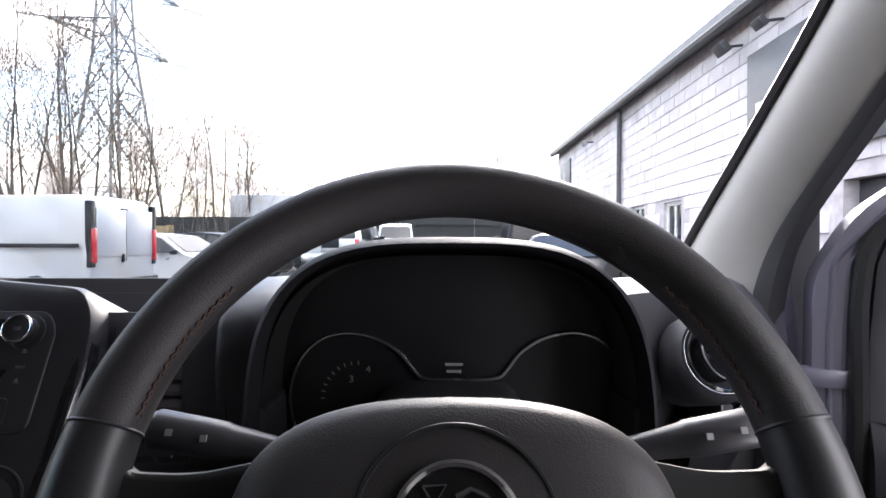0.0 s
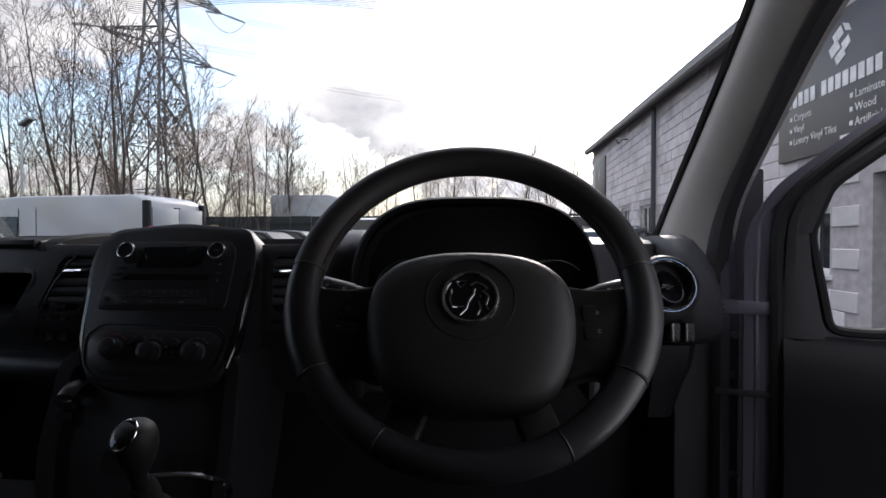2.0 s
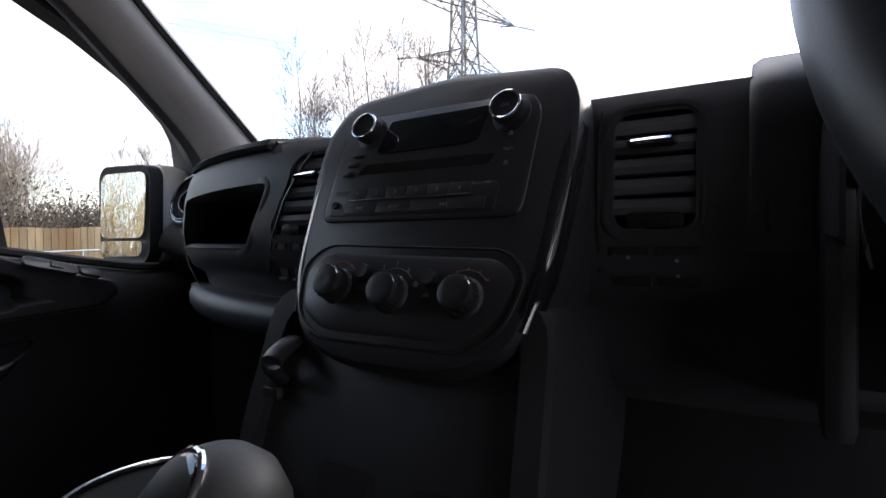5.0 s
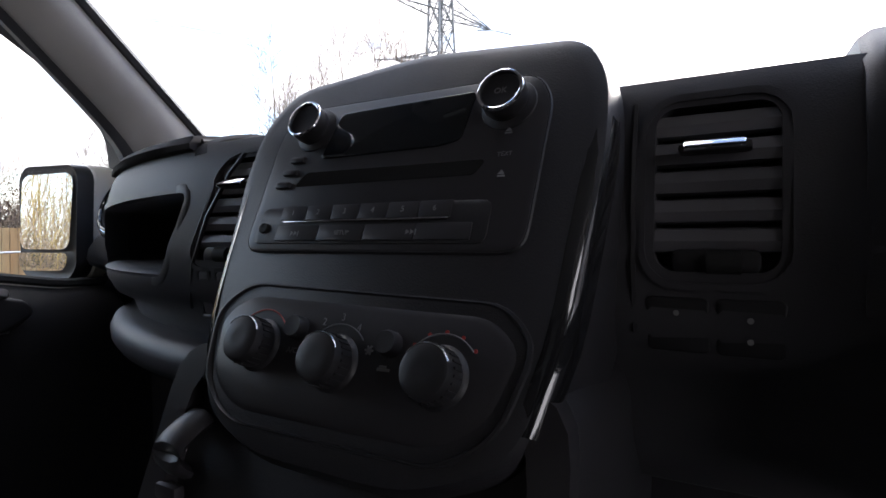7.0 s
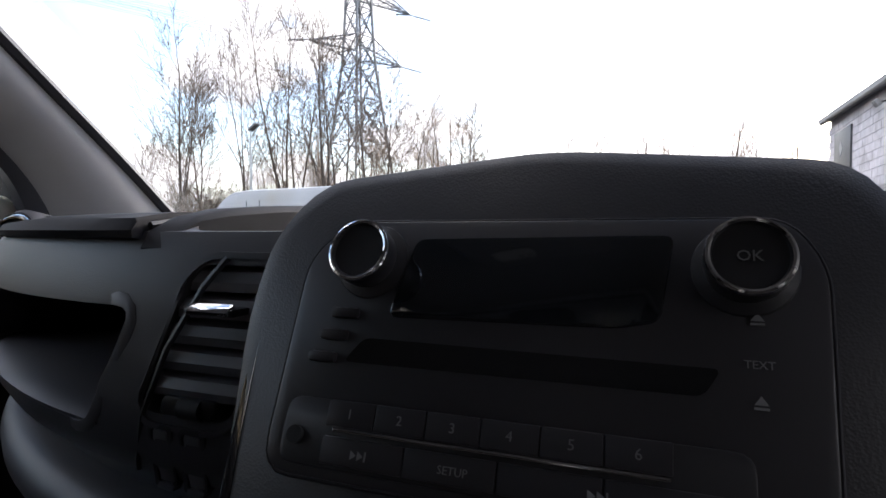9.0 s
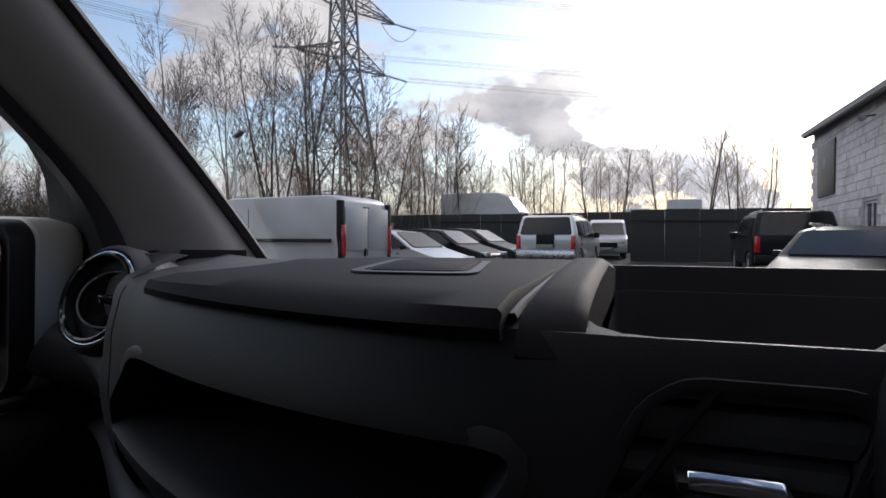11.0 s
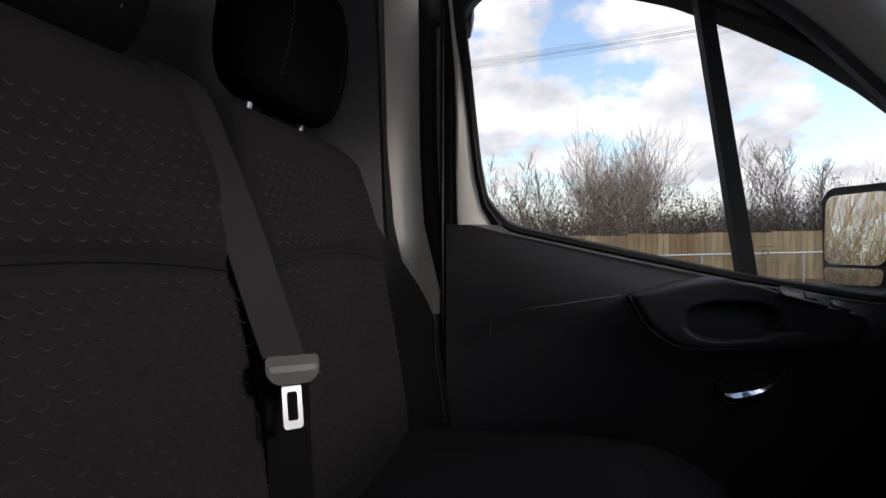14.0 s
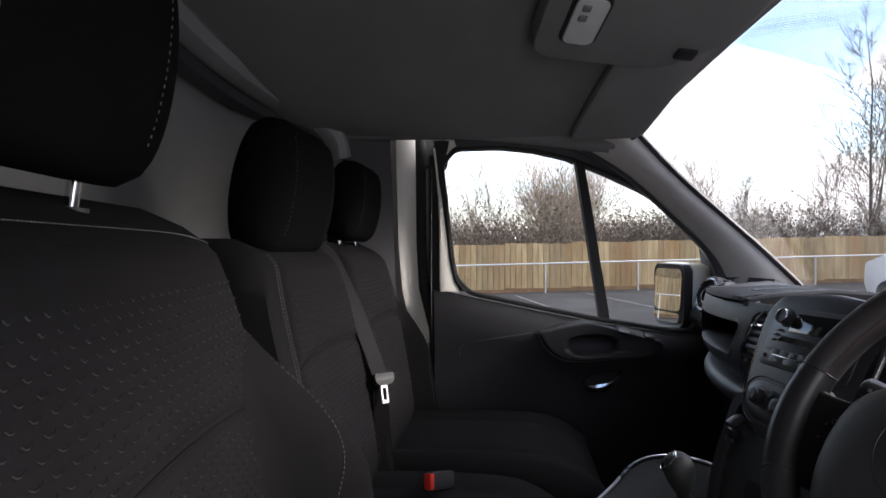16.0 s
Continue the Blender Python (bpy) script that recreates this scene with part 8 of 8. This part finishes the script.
def build_vehicles():
    plate_e = lambda x, z: ((x, 0, z), (0.02, 0.5, 0.11), MARKDIM, "number_plate", "plain pale number plate bar")
    # long white panel van, side on
    van_prof = [(a, b * 1.08) for a, b in [(-2.38, 0.32), (2.30, 0.30), (2.40, 0.55), (2.36, 0.95), (1.72, 1.16), (1.02, 1.80), (0.78, 1.93), (0.3, 1.97), (-2.1, 1.97), (-2.34, 1.90), (-2.40, 1.05)]]
    hd = Vector((-0.993, 0.12, 0)).normalized()
    rear = Vector((-5.58, 10.52, 0))
    at = rear + hd * 2.64
    van = vehicle("panel_van", "long white panel van with dark rear light columns and side strip", "van", (at.x, at.y), (hd.x, hd.y), van_prof, 1.90, VWHITE, (-1.42, 1.66), 0.32, 1.05,
            [[(0.28, 1.12), (0.30, 1.72), (0.78, 1.72), (1.34, 1.22), (1.30, 1.12)]], [((1.72, 1.18), (1.04, 1.79), 0.90, 1.0)],
            [((-2.385, 0.855, 1.22), (0.10, 0.12, 0.62), REDLENS, "tail_light"), ((-2.35, 0.868, 1.42), (0.12, 0.135, 1.18), VBLACK, "corner_column"), ((-2.40, 0.40, 1.45), (0.02, 0.785, 0.86), VWHITE, "rear_door"), ((2.30, 0.70, 0.80), (0.16, 0.30, 0.18), CLEARLENS, "head_light"), ((-1.25, 0.952, 1.22), (1.9, 0.025, 0.075), VBLACK, "side_strip"), ((-0.15, 0.945, 1.30), (0.012, 0.012, 1.15), VBLACK, "door_gap"), ((0.22, 0.945, 1.30), (0.012, 0.012, 1.15), VBLACK, "door_gap")],
            0.13, [((-2.41, 0.10, 0.98), (0.03, 0.06, 0.16), VBLACK, "door_handle", "black rear door handle"), ((-2.41, 0, 0.5), (0.12, 1.80, 0.22), VBLACK, "bumper", "black rear bumper"), ((-2.392, 0, 1.40), (0.03, 0.006, 0.95), VBLACK, "door_gap", ""), ((-2.37, 0.0, 1.88), (0.06, 0.16, 0.05), VBLACK, "brake_light", "high brake light")])
    van.matrix_basis = van.matrix_basis @ Matrix.Diagonal((1.09, 1.0, 1.03, 1.0))  # long-wheelbase version
    car_prof = [(-2.0, 0.25), (1.95, 0.22), (2.06, 0.45), (1.98, 0.68), (1.05, 0.95), (0.30, 1.40), (-0.5, 1.47), (-1.35, 1.40), (-1.95, 0.98), (-2.08, 0.6)]
    side = [[(-1.25, 0.95), (-1.15, 1.32), (-0.15, 1.38), (-0.15, 0.95)], [(-0.08, 0.95), (-0.08, 1.38), (0.28, 1.33), (0.85, 0.97)]]
    scr = [((1.02, 0.98), (0.33, 1.39), 0.86, 1.0), ((-1.38, 1.38), (-1.90, 1.02), 0.84, 1.0)]
    lamps = [((1.86, 0.62, 0.66), (0.34, 0.34, 0.14), CLEARLENS, "head_light"), ((-1.98, 0.70, 0.85), (0.10, 0.20, 0.20), REDLENS, "tail_light"), ((0.80, 0.92, 0.98), (0.10, 0.16, 0.12), VBLACK, "mirror")]
    vehicle("hatchback_car", "silver hatchback parked beside the white van", "car", (-6.55, 14.3), (0.97, -0.22), car_prof, 1.74, VSILVER, (-1.28, 1.30), 0.31, 0.92, side, scr, lamps, 0.24, [plate_e(2.06, 0.5)], "parked cars")
    vehicle("hatchback_car", "black hatchback with a pale windscreen reflection", "car", (-6.35, 17.4), (0.97, -0.20), car_prof, 1.74, VBLACK, (-1.28, 1.30), 0.31, 0.92, side, scr, lamps, 0.24, [plate_e(2.06, 0.5)], "parked cars")
    vehicle("hatchback_car", "dark green hatchback at the end of the row", "car", (-6.1, 20.2), (0.97, -0.18), car_prof, 1.74, VGREEN, (-1.28, 1.30), 0.31, 0.92, side, scr, lamps, 0.24, [plate_e(2.06, 0.5)], "parked cars")
    # pick-ups seen from behind
    pk = [(-2.55, 0.45), (2.50, 0.42), (2.62, 0.7), (2.52, 1.02), (1.35, 1.16), (0.72, 1.68), (0.3, 1.78), (-2.35, 1.80), (-2.58, 1.12)]
    pside = [[(-2.2, 1.18), (-2.12, 1.66), (-0.95, 1.68), (-0.95, 1.18)], [(-0.85, 1.16), (-0.85, 1.66), (-0.02, 1.67), (-0.02, 1.16)], [(0.06, 1.16), (0.06, 1.66), (0.55, 1.62), (1.08, 1.18)]]
    pscr = [((1.32, 1.18), (0.74, 1.66), 0.88, 1.0), ((-2.37, 1.74), (-2.55, 1.20), 0.86, 1.0)]
    pl = [((-2.56, 0.83, 0.98), (0.10, 0.13, 0.42), REDLENS, "tail_light"), ((0.95, 1.02, 1.22), (0.14, 0.20, 0.20), VBLACK, "mirror"), ((-0.9, 0.66, 1.84), (2.2, 0.04, 0.05), SATIN, "roof_rail")]
    vehicle("pickup_truck", "silver pick-up with a canopy seen from behind", "pick-up", (-2.62, 19.2), (0.07, 1.0), pk, 1.85, VSILVER, (-1.62, 1.60), 0.38, 1.12, pside, pscr, pl, 0.15, [((-2.60, 0, 0.62), (0.16, 1.78, 0.22), SATIN, "bumper", "bright rear bumper"), ((-2.60, 0, 1.02), (0.02, 0.55, 0.40), VBLACK, "tailgate_panel", "dark tailgate panel"), plate_e(-2.66, 0.86)], "pick-ups")
    vehicle("pickup_truck", "black pick-up truck with roof rails and red tail lights", "pick-up", (3.55, 17.9), (0.05, 1.0), pk, 1.88, VBLACK, (-1.62, 1.60), 0.38, 1.12, pside, pscr, pl, 0.15, [((-2.60, 0, 0.62), (0.16, 1.78, 0.20), VBLACK, "bumper", "black rear bumper"), plate_e(-2.66, 0.86)], "pick-ups")
    # estate by the building
    es = [(-2.2, 0.25), (2.05, 0.22), (2.2, 0.45), (2.12, 0.72), (1.05, 0.98), (0.28, 1.42), (-0.6, 1.50), (-1.85, 1.45), (-2.22, 0.98)]
    vehicle("estate_car", "black estate car with roof bars beside the building", "car", (3.25, 11.1), (-0.42, -0.9), es, 1.80, VBLACK, (-1.32, 1.36), 0.32, 0.95,
            [[(-1.85, 0.98), (-1.72, 1.36), (-0.85, 1.41), (-0.85, 0.98)], [(-0.78, 0.98), (-0.78, 1.41), (0.02, 1.40), (0.02, 0.98)], [(0.08, 0.98), (0.08, 1.39), (0.27, 1.36), (0.90, 1.0)]],
            [((1.02, 1.01), (0.31, 1.41), 0.86, 1.0), ((-1.88, 1.43), (-2.18, 1.02), 0.84, 1.0)],
            [((1.98, 0.66, 0.68), (0.30, 0.32, 0.15), CLEARLENS, "head_light"), ((-2.12, 0.74, 0.95), (0.12, 0.16, 0.34), REDLENS, "tail_light"), ((0.78, 0.95, 1.02), (0.10, 0.16, 0.12), VBLACK, "mirror"), ((-0.8, 0.60, 1.53), (1.9, 0.04, 0.05), SATIN, "roof_rail")], 0.22, [plate_e(2.2, 0.5)], "parked cars")
    # small van facing the yard, and the roofs beyond the hoarding
    vehicle("small_van", "white small van facing the yard beside the hoarding", "van", (-1.55, 27.5), (0.05, -1.0), [(-1.9, 0.3), (1.95, 0.28), (2.05, 0.6), (1.9, 0.9), (1.3, 1.05), (0.75, 1.65), (0.2, 1.80), (-1.85, 1.80), (-1.98, 1.0)], 1.72, VWHITE, (-1.2, 1.3), 0.31, 1.0,
            [[(0.1, 1.05), (0.1, 1.6), (0.6, 1.6), (1.05, 1.1)]], [((1.28, 1.08), (0.78, 1.63), 0.88, 1.0)], [((1.95, 0.62, 0.78), (0.2, 0.3, 0.2), CLEARLENS, "head_light")], 0.12, [((2.05, 0, 0.62), (0.05, 0.9, 0.22), VBLACK, "grille", "dark grille"), plate_e(2.08, 0.46)])
    vehicle("high_roof_van", "white high-roofed van standing beyond the dark fence", "van", (-9.6, 36.5), (0.985, -0.17), [(-3.5, 0.35), (3.25, 0.32), (3.4, 0.9), (2.85, 1.45), (2.4, 2.5), (1.6, 3.50), (0.8, 3.80), (-3.45, 3.85), (-3.55, 1.0)], 2.0, VWHITE, (-1.8, 1.9), 0.35, 1.3,
            [[(1.2, 1.4), (1.2, 2.15), (1.9, 2.15), (2.45, 1.5)]], [((2.84, 1.48), (2.42, 2.46), 0.88, 1.0)], [((3.25, 0.7, 0.9), (0.2, 0.3, 0.2), CLEARLENS, "head_light")], 0.08)
    vehicle("roof_van", "white van whose roof just shows over the hoarding", "van", (-0.1, 38.3), (0.0, 1.0), [(-2.3, 0.4), (2.2, 0.35), (2.3, 1.0), (1.6, 1.3), (1.0, 2.3), (0.6, 2.52), (-2.2, 2.52), (-2.3, 1.0)], 1.6, VWHITE, (-1.4, 1.4), 0.33, 1.1, [], [], [((-2.3, 0.7, 1.0), (0.06, 0.15, 0.3), REDLENS, "tail_light")], 0.1)
    vehicle("box_lorry", "white box lorry whose top shows over the hoarding", "lorry", (2.8, 41.1), (0.05, 1.0), [(-2.6, 0.7), (2.4, 0.6), (2.4, 3.10), (-2.6, 3.14)], 2.15, VWHITE, (-1.5, 1.5), 0.42, 2.8, [], [], [((-2.6, 1.0, 1.0), (0.06, 0.2, 0.2), REDLENS, "tail_light")], 0.02)


build_vehicles()


def build_hoardings():
    h = thing("dark_hoarding", "tall dark board hoarding along the end of the yard", "hoarding")
    random.seed(8)
    for (x0, y0), (x1, y1), top in (((-0.45, 24.2), (6.2, 25.0), 2.18), ((-20.0, 30.5), (-0.4, 32.4), 2.28)):
        L = math.hypot(x1 - x0, y1 - y0)
        n = round(L / 1.22)
        ang = math.atan2(y1 - y0, x1 - x0)
        for k in range(n):
            t = (k + 0.5) / n
            x, y = lerp(x0, x1, t), lerp(y0, y1, t)
            bm = bmesh.new()
            box(bm, (0, 0, top / 2), (L / n - 0.012, 0.04, top + random.uniform(-0.03, 0.03)), 0.004)
            part("panel", bm, HOARD, h, "", Matrix.Translation((x, y, gz(x, y))) @ Matrix.Rotation(ang, 4, "Z"))
        bm = bmesh.new()
        box(bm, ((x0 + x1) / 2, (y0 + y1) / 2 - 0.05, gz(0, y0) + top * 0.8), (L, 0.05, 0.08), m=Matrix.Rotation(ang, 4, "Z"))
        part("rail", bm, HOARD, h)


build_hoardings()


# ---- block-built unit: b along the wall, n out of it, z up ----
BD = Vector((0.06, 1, 0)).normalized()
BN = Vector((-BD.y, BD.x, 0))
BO = Vector((3.9, 0, 0))
BM4 = Matrix(((BD.x, 0, BN.x, BO.x), (BD.y, 0, BN.y, BO.y), (0, 1, 0, 0), (0, 0, 0, 1)))  # local: x along, y up, z out


def btop(b):
    return 4.12 + 0.036 * b


def build_unit():
    unit = thing("industrial_unit", "long painted blockwork industrial unit with signs and small windows", "building")
    far, near = 20.8, -8.0
    opens = [(3.05, 4.78, -0.2, 2.12), (5.45, 6.15, 1.12, 1.84), (8.62, 9.42, 1.15, 2.22), (10.48, 11.34, 1.2, 2.26), (12.55, 13.5, 1.25, 2.34), (14.75, 15.7, 1.3, 2.40), (0.2, 2.0, 0.0, 2.1)]
    bm = bmesh.new()
    loft(bm, [[(near, -0.3, -0.35), (far, -0.3, -0.35), (far, btop(far), -0.35), (near, btop(near), -0.35)], [(near, -0.3, -0.012), (far, -0.3, -0.012), (far, btop(far), -0.012), (near, btop(near), -0.012)]])
    wall = part("wall", bm, MORTAR, unit, "painted mortar behind the blocks", BM4)
    cs = []
    for a, b, z0, z1 in opens:
        c = bmesh.new()
        box(c, ((a + b) / 2, (z0 + z1) / 2, 0), (b - a, z1 - z0, 1.5))
        cs.append(c)
    cut(wall, cs)
    bm = bmesh.new()
    box(bm, (far - 0.1, 2.4, -5.0), (0.2, 5.4, 9.4))
    part("end_wall", bm, BLOCK, unit, "", BM4)
    bm = bmesh.new()
    loft(bm, [[(near - 0.3, btop(near) - 0.02, 0.30), (far + 0.3, btop(far) - 0.02, 0.30), (far + 0.3, btop(far) + 0.08, 0.30), (near - 0.3, btop(near) + 0.08, 0.30)], [(near - 0.3, btop(near) + 1.2, -8.0), (far + 0.3, btop(far) + 1.2, -8.0), (far + 0.3, btop(far) + 1.3, -8.0), (near - 0.3, btop(near) + 1.3, -8.0)]])
    roof = part("roof", bm, PYLON, unit, "grey sheet roof", BM4)
    bm = bmesh.new()
    tube(bm, [(near, btop(near) - 0.05, 0.24), (far, btop(far) - 0.05, 0.24)], 0.07, 8)
    part("gutter", bm, SIGN, roof, "dark gutter", BM4)
    roof_g = bpy.data.objects["gutter"]
    roof_g.matrix_basis = Matrix()
    bm = bmesh.new()
    cyl(bm, (11.95, 0.2, 0.09), (11.95, btop(12) - 0.1, 0.09), 0.055, seg=12)
    part("drain_pipe", bm, SIGN, unit, "black drain pipe", BM4)
    # windows and doors
    for k, (a, b, z0, z1) in enumerate(opens):
        c, w, hh = (a + b) / 2, b - a, z1 - z0
        if k in (0, 6):
            bm = bmesh.new()
            box(bm, (c, (z0 + z1) / 2, -0.18), (w, hh, 0.05), 0.004)
            d = part("door", bm, SIGN, unit, "dark glazed door", BM4)
            bm = bmesh.new()
            box(bm, (c - 0.1, z0 + hh * 0.58, -0.15), (w * 0.66, hh * 0.66, 0.02), 0.004)
            part("door_glass", bm, DARKGLASS, d).matrix_basis = Matrix()
            continue
        bm = bmesh.new()
        frame_ring(bm, rounded(w, hh, 0.004, 1, c, (z0 + z1) / 2), (1 - 0.12 / w, 1 - 0.12 / hh), -0.12, -0.06)
        wn = part("window", bm, FRAMEW, unit, "small white-framed window", BM4)
        bm = bmesh.new()
        box(bm, (c, (z0 + z1) / 2, -0.10), (w - 0.1, hh - 0.1, 0.012))
        part("pane", bm, DARKGLASS, wn)
        bm = bmesh.new()
        box(bm, (c, (z0 + z1) / 2, -0.075), (0.04, hh - 0.1, 0.03))
        part("mullion", bm, FRAMEW, wn)
        bm = bmesh.new()
        box(bm, (c, z0 - 0.03, -0.01), (w + 0.1, 0.05, 0.16), 0.006)
        part("sill", bm, FRAMEW, wn)
    # warning notice by the door
    m = BM4 @ Matrix.Translation((4.44, 1.445, -0.13))
    bm = bmesh.new()
    box(bm, (0, 0, 0), (0.19, 0.27, 0.006), 0.002)
    ys = tagged(part("warning_notice", bm, YELLOW, None, "", m), "yellow warning notice with a black triangle on a door", "notice")
    bm = bmesh.new()
    tube(bm, [(-0.062, -0.005, 0.005), (0.062, -0.005, 0.005), (0, 0.105, 0.005)], 0.007, 5, True)
    tube(bm, [(0.012, 0.07, 0.005), (-0.010, 0.045, 0.005), (0.010, 0.035, 0.005), (-0.006, 0.012, 0.005)], 0.005, 5)
    part("triangle", bm, SIGN, ys)
    bm = bmesh.new()
    for k in range(3):
        box(bm, (0, -0.035 - 0.026 * k, 0.004), (0.14 - 0.02 * k, 0.012, 0.002))
    part("text_bar", bm, SIGN, ys)
    # main sign
    b0, b1, z0, z1 = 0.9, 6.42, 2.42, 3.80
    sgn = thing("sign_board", "large dark grey shop sign with white lettering on blockwork", "sign", BM4)
    bm = bmesh.new()
    box(bm, ((b0 + b1) / 2, (z0 + z1) / 2, 0.035), (b1 - b0, z1 - z0, 0.04), 0.004)
    part("panel", bm, SIGN, sgn)
    # reading direction runs towards smaller b: mirror the text's frame
    tm = lambda b, z: Matrix(((-1, 0, 0, b), (0, 1, 0, z), (0, 0, -1, 0.058), (0, 0, 0, 1)))
    bm = bmesh.new()
    for pts in ([(-0.16, -0.02), (-0.02, 0.05), (0.03, -0.05), (-0.11, -0.12)], [(-0.10, 0.10), (0.04, 0.17), (0.09, 0.07), (-0.05, 0.0)], [(0.05, -0.02), (0.16, 0.035), (0.20, -0.05), (0.09, -0.11)], [(-0.06, -0.13), (0.08, -0.06), (0.12, -0.15), (-0.02, -0.22)], [(0.07, 0.18), (0.17, 0.14), (0.21, 0.06), (0.12, 0.09)]):
        plate(bm, pts, -0.002, 0.004)
    part("logo_shape", bm, LETTER, sgn, "white cluster of tilted tiles", tm(5.22, 3.48))
    # the firm's name, as plain bars
    u = 6.22
    for n in (5, 8):
        for k in range(n):
            bm = bmesh.new()
            box(bm, (u - 0.058, 3.10, 0.058), (0.088, 0.155, 0.006))
            part("name_bar", bm, LETTER, sgn)
            u -= 0.122
        u -= 0.09
    bm = bmesh.new()
    for n in (1, 8):
        for k in range(n):
            frame_ring(bm, rounded(0.094, 0.155, 0.01, 2, u - 0.058, 3.10), (0.7, 0.8), 0.054, 0.060)
            u -= 0.122
        u -= 0.09
    part("name_outline", bm, OUTL, sgn, "grey outlined bars")
    for j, col in enumerate((("Carpets", "Vinyl", "Luxury Vinyl Tiles"), ("Laminate", "Wood", "Artificial Grass"), ("", "", ""))):
        for k, word in enumerate(col):
            b, z = 6.12 - 1.12 * j, 2.90 - 0.135 * k
            bm = bmesh.new()
            box(bm, (b, z, 0.058), (0.045, 0.045, 0.005))
            part("bullet", bm, LETTER, sgn)
            if word:
                me = text_mesh(word, 0.115, 0.001)
                me.materials.clear()
                me.materials.append(LETTER)
                xs = [v.co.x for v in me.vertices]
                o = new("lettering", me)
                o.parent = sgn
                o.matrix_basis = tm(b - 0.06 - (max(xs) - min(xs)) / 2, z)
            else:
                bm = bmesh.new()
                box(bm, (b - 0.36, z, 0.058), (0.55 - 0.1 * k, 0.07, 0.004))
                part("text_bar", bm, LETTER, sgn)
    bm = bmesh.new()
    box(bm, (4.75, 2.50, 0.058), (0.85, 0.075, 0.004))
    part("text_bar", bm, LETTER, sgn, "plain white bar for the phone line")
    # second sign far along
    sg = thing("small_sign", "small dark sign near the far end of the wall", "sign", BM4)
    bm = bmesh.new()
    box(bm, (19.0, 3.55, 0.03), (1.9, 1.55, 0.05), 0.004)
    part("panel", bm, SIGN, sg)
    bm = bmesh.new()
    plate(bm, [(-0.2, 0), (0, 0.25), (0.2, 0.1), (0.05, -0.2)], 0.055, 0.062, lambda a, b, c: (19.1 + a, 3.75 + b, c))
    part("logo_shape", bm, OUTL, sg)
    # flood light, camera and alarm boxes under the eaves
    for name, lab, cat, b, z, s in (("flood_light", "small black flood light on a bracket under the eaves", "flood light", 6.65, 3.98, 1.0), ("flood_light", "small black flood light on a bracket under the eaves", "flood light", 5.75, 3.95, 0.8), ("security_camera", "pale security camera on the blockwork", "camera", 14.85, 4.24, 1.0)):
        f = thing(name, lab, cat, BM4 @ Matrix.Translation((b, z, 0)))
        bm = bmesh.new()
        box(bm, (0, 0, 0.26), (0.24 * s, 0.16 * s, 0.10 * s), 0.02, m=Matrix.Rotation(radians(35), 4, "X"))
        part("head", bm, SIGN if name == "flood_light" else STEEL, f)
        bm = bmesh.new()
        cyl(bm, (0, 0.04, 0), (0, 0.02, 0.24), 0.018, seg=8)
        part("bracket", bm, SIGN, f)
    return unit, wall, opens


unit, unit_wall, unit_open = build_unit()


# ---- the unit's blocks, last ----
def build_blocks():
    random.seed(21)
    bw, bh = 0.44, 0.215
    bm = bmesh.new()
    box(bm, (0, 0, -0.02), (bw - 0.012, bh - 0.012, 0.05), 0.006, 1)
    data = mesh_of("block", bm, BLOCK)
    restV, restF = [], []
    singles = 0
    row = 0
    z = -0.1
    while z < btop(20.8):
        b = -7.8 + (0.22 if row % 2 else 0.0)
        while b < 20.6:
            c = (b + bw / 2, z + bh / 2)
            ok = z + bh < btop(c[0]) - 0.02
            for a0, a1, z0, z1 in unit_open:
                if c[0] + bw / 2 > a0 and c[0] - bw / 2 < a1 and c[1] + bh / 2 > z0 and c[1] - bh / 2 < z1:
                    ok = False
            if 0.95 < c[0] < 6.35 and 2.46 < c[1] < 3.76:
                ok = False
            if ok:
                d = random.uniform(-0.003, 0.003)
                if 2.6 < c[0] < 10.0 and 0.3 < c[1] < 4.5 and singles < 290:
                    o = new("block", data)
                    o.parent = unit_wall
                    o.matrix_basis = Matrix.Translation((c[0], c[1], d))
                    singles += 1
                else:
                    i = len(restV)
                    w2, h2 = bw / 2 - 0.006, bh / 2 - 0.006
                    for zz, k in ((-0.03, 1.0), (0.002 + d, 1.0), (0.006 + d, 0.97)):
                        restV += [(c[0] - w2 * k, c[1] - h2 * k, zz), (c[0] + w2 * k, c[1] - h2 * k, zz), (c[0] + w2 * k, c[1] + h2 * k, zz), (c[0] - w2 * k, c[1] + h2 * k, zz)]
                    for q in (0, 4):
                        restF += [(i + q + k, i + q + (k + 1) % 4, i + q + 4 + (k + 1) % 4, i + q + 4 + k) for k in range(4)]
                    restF.append((i + 8, i + 9, i + 10, i + 11))
            b += bw
        row += 1
        z += bh
    tagged(pydata("block_courses", restV, restF, BLOCK, unit_wall, "painted concrete blocks"), kind="stuff")


build_blocks()
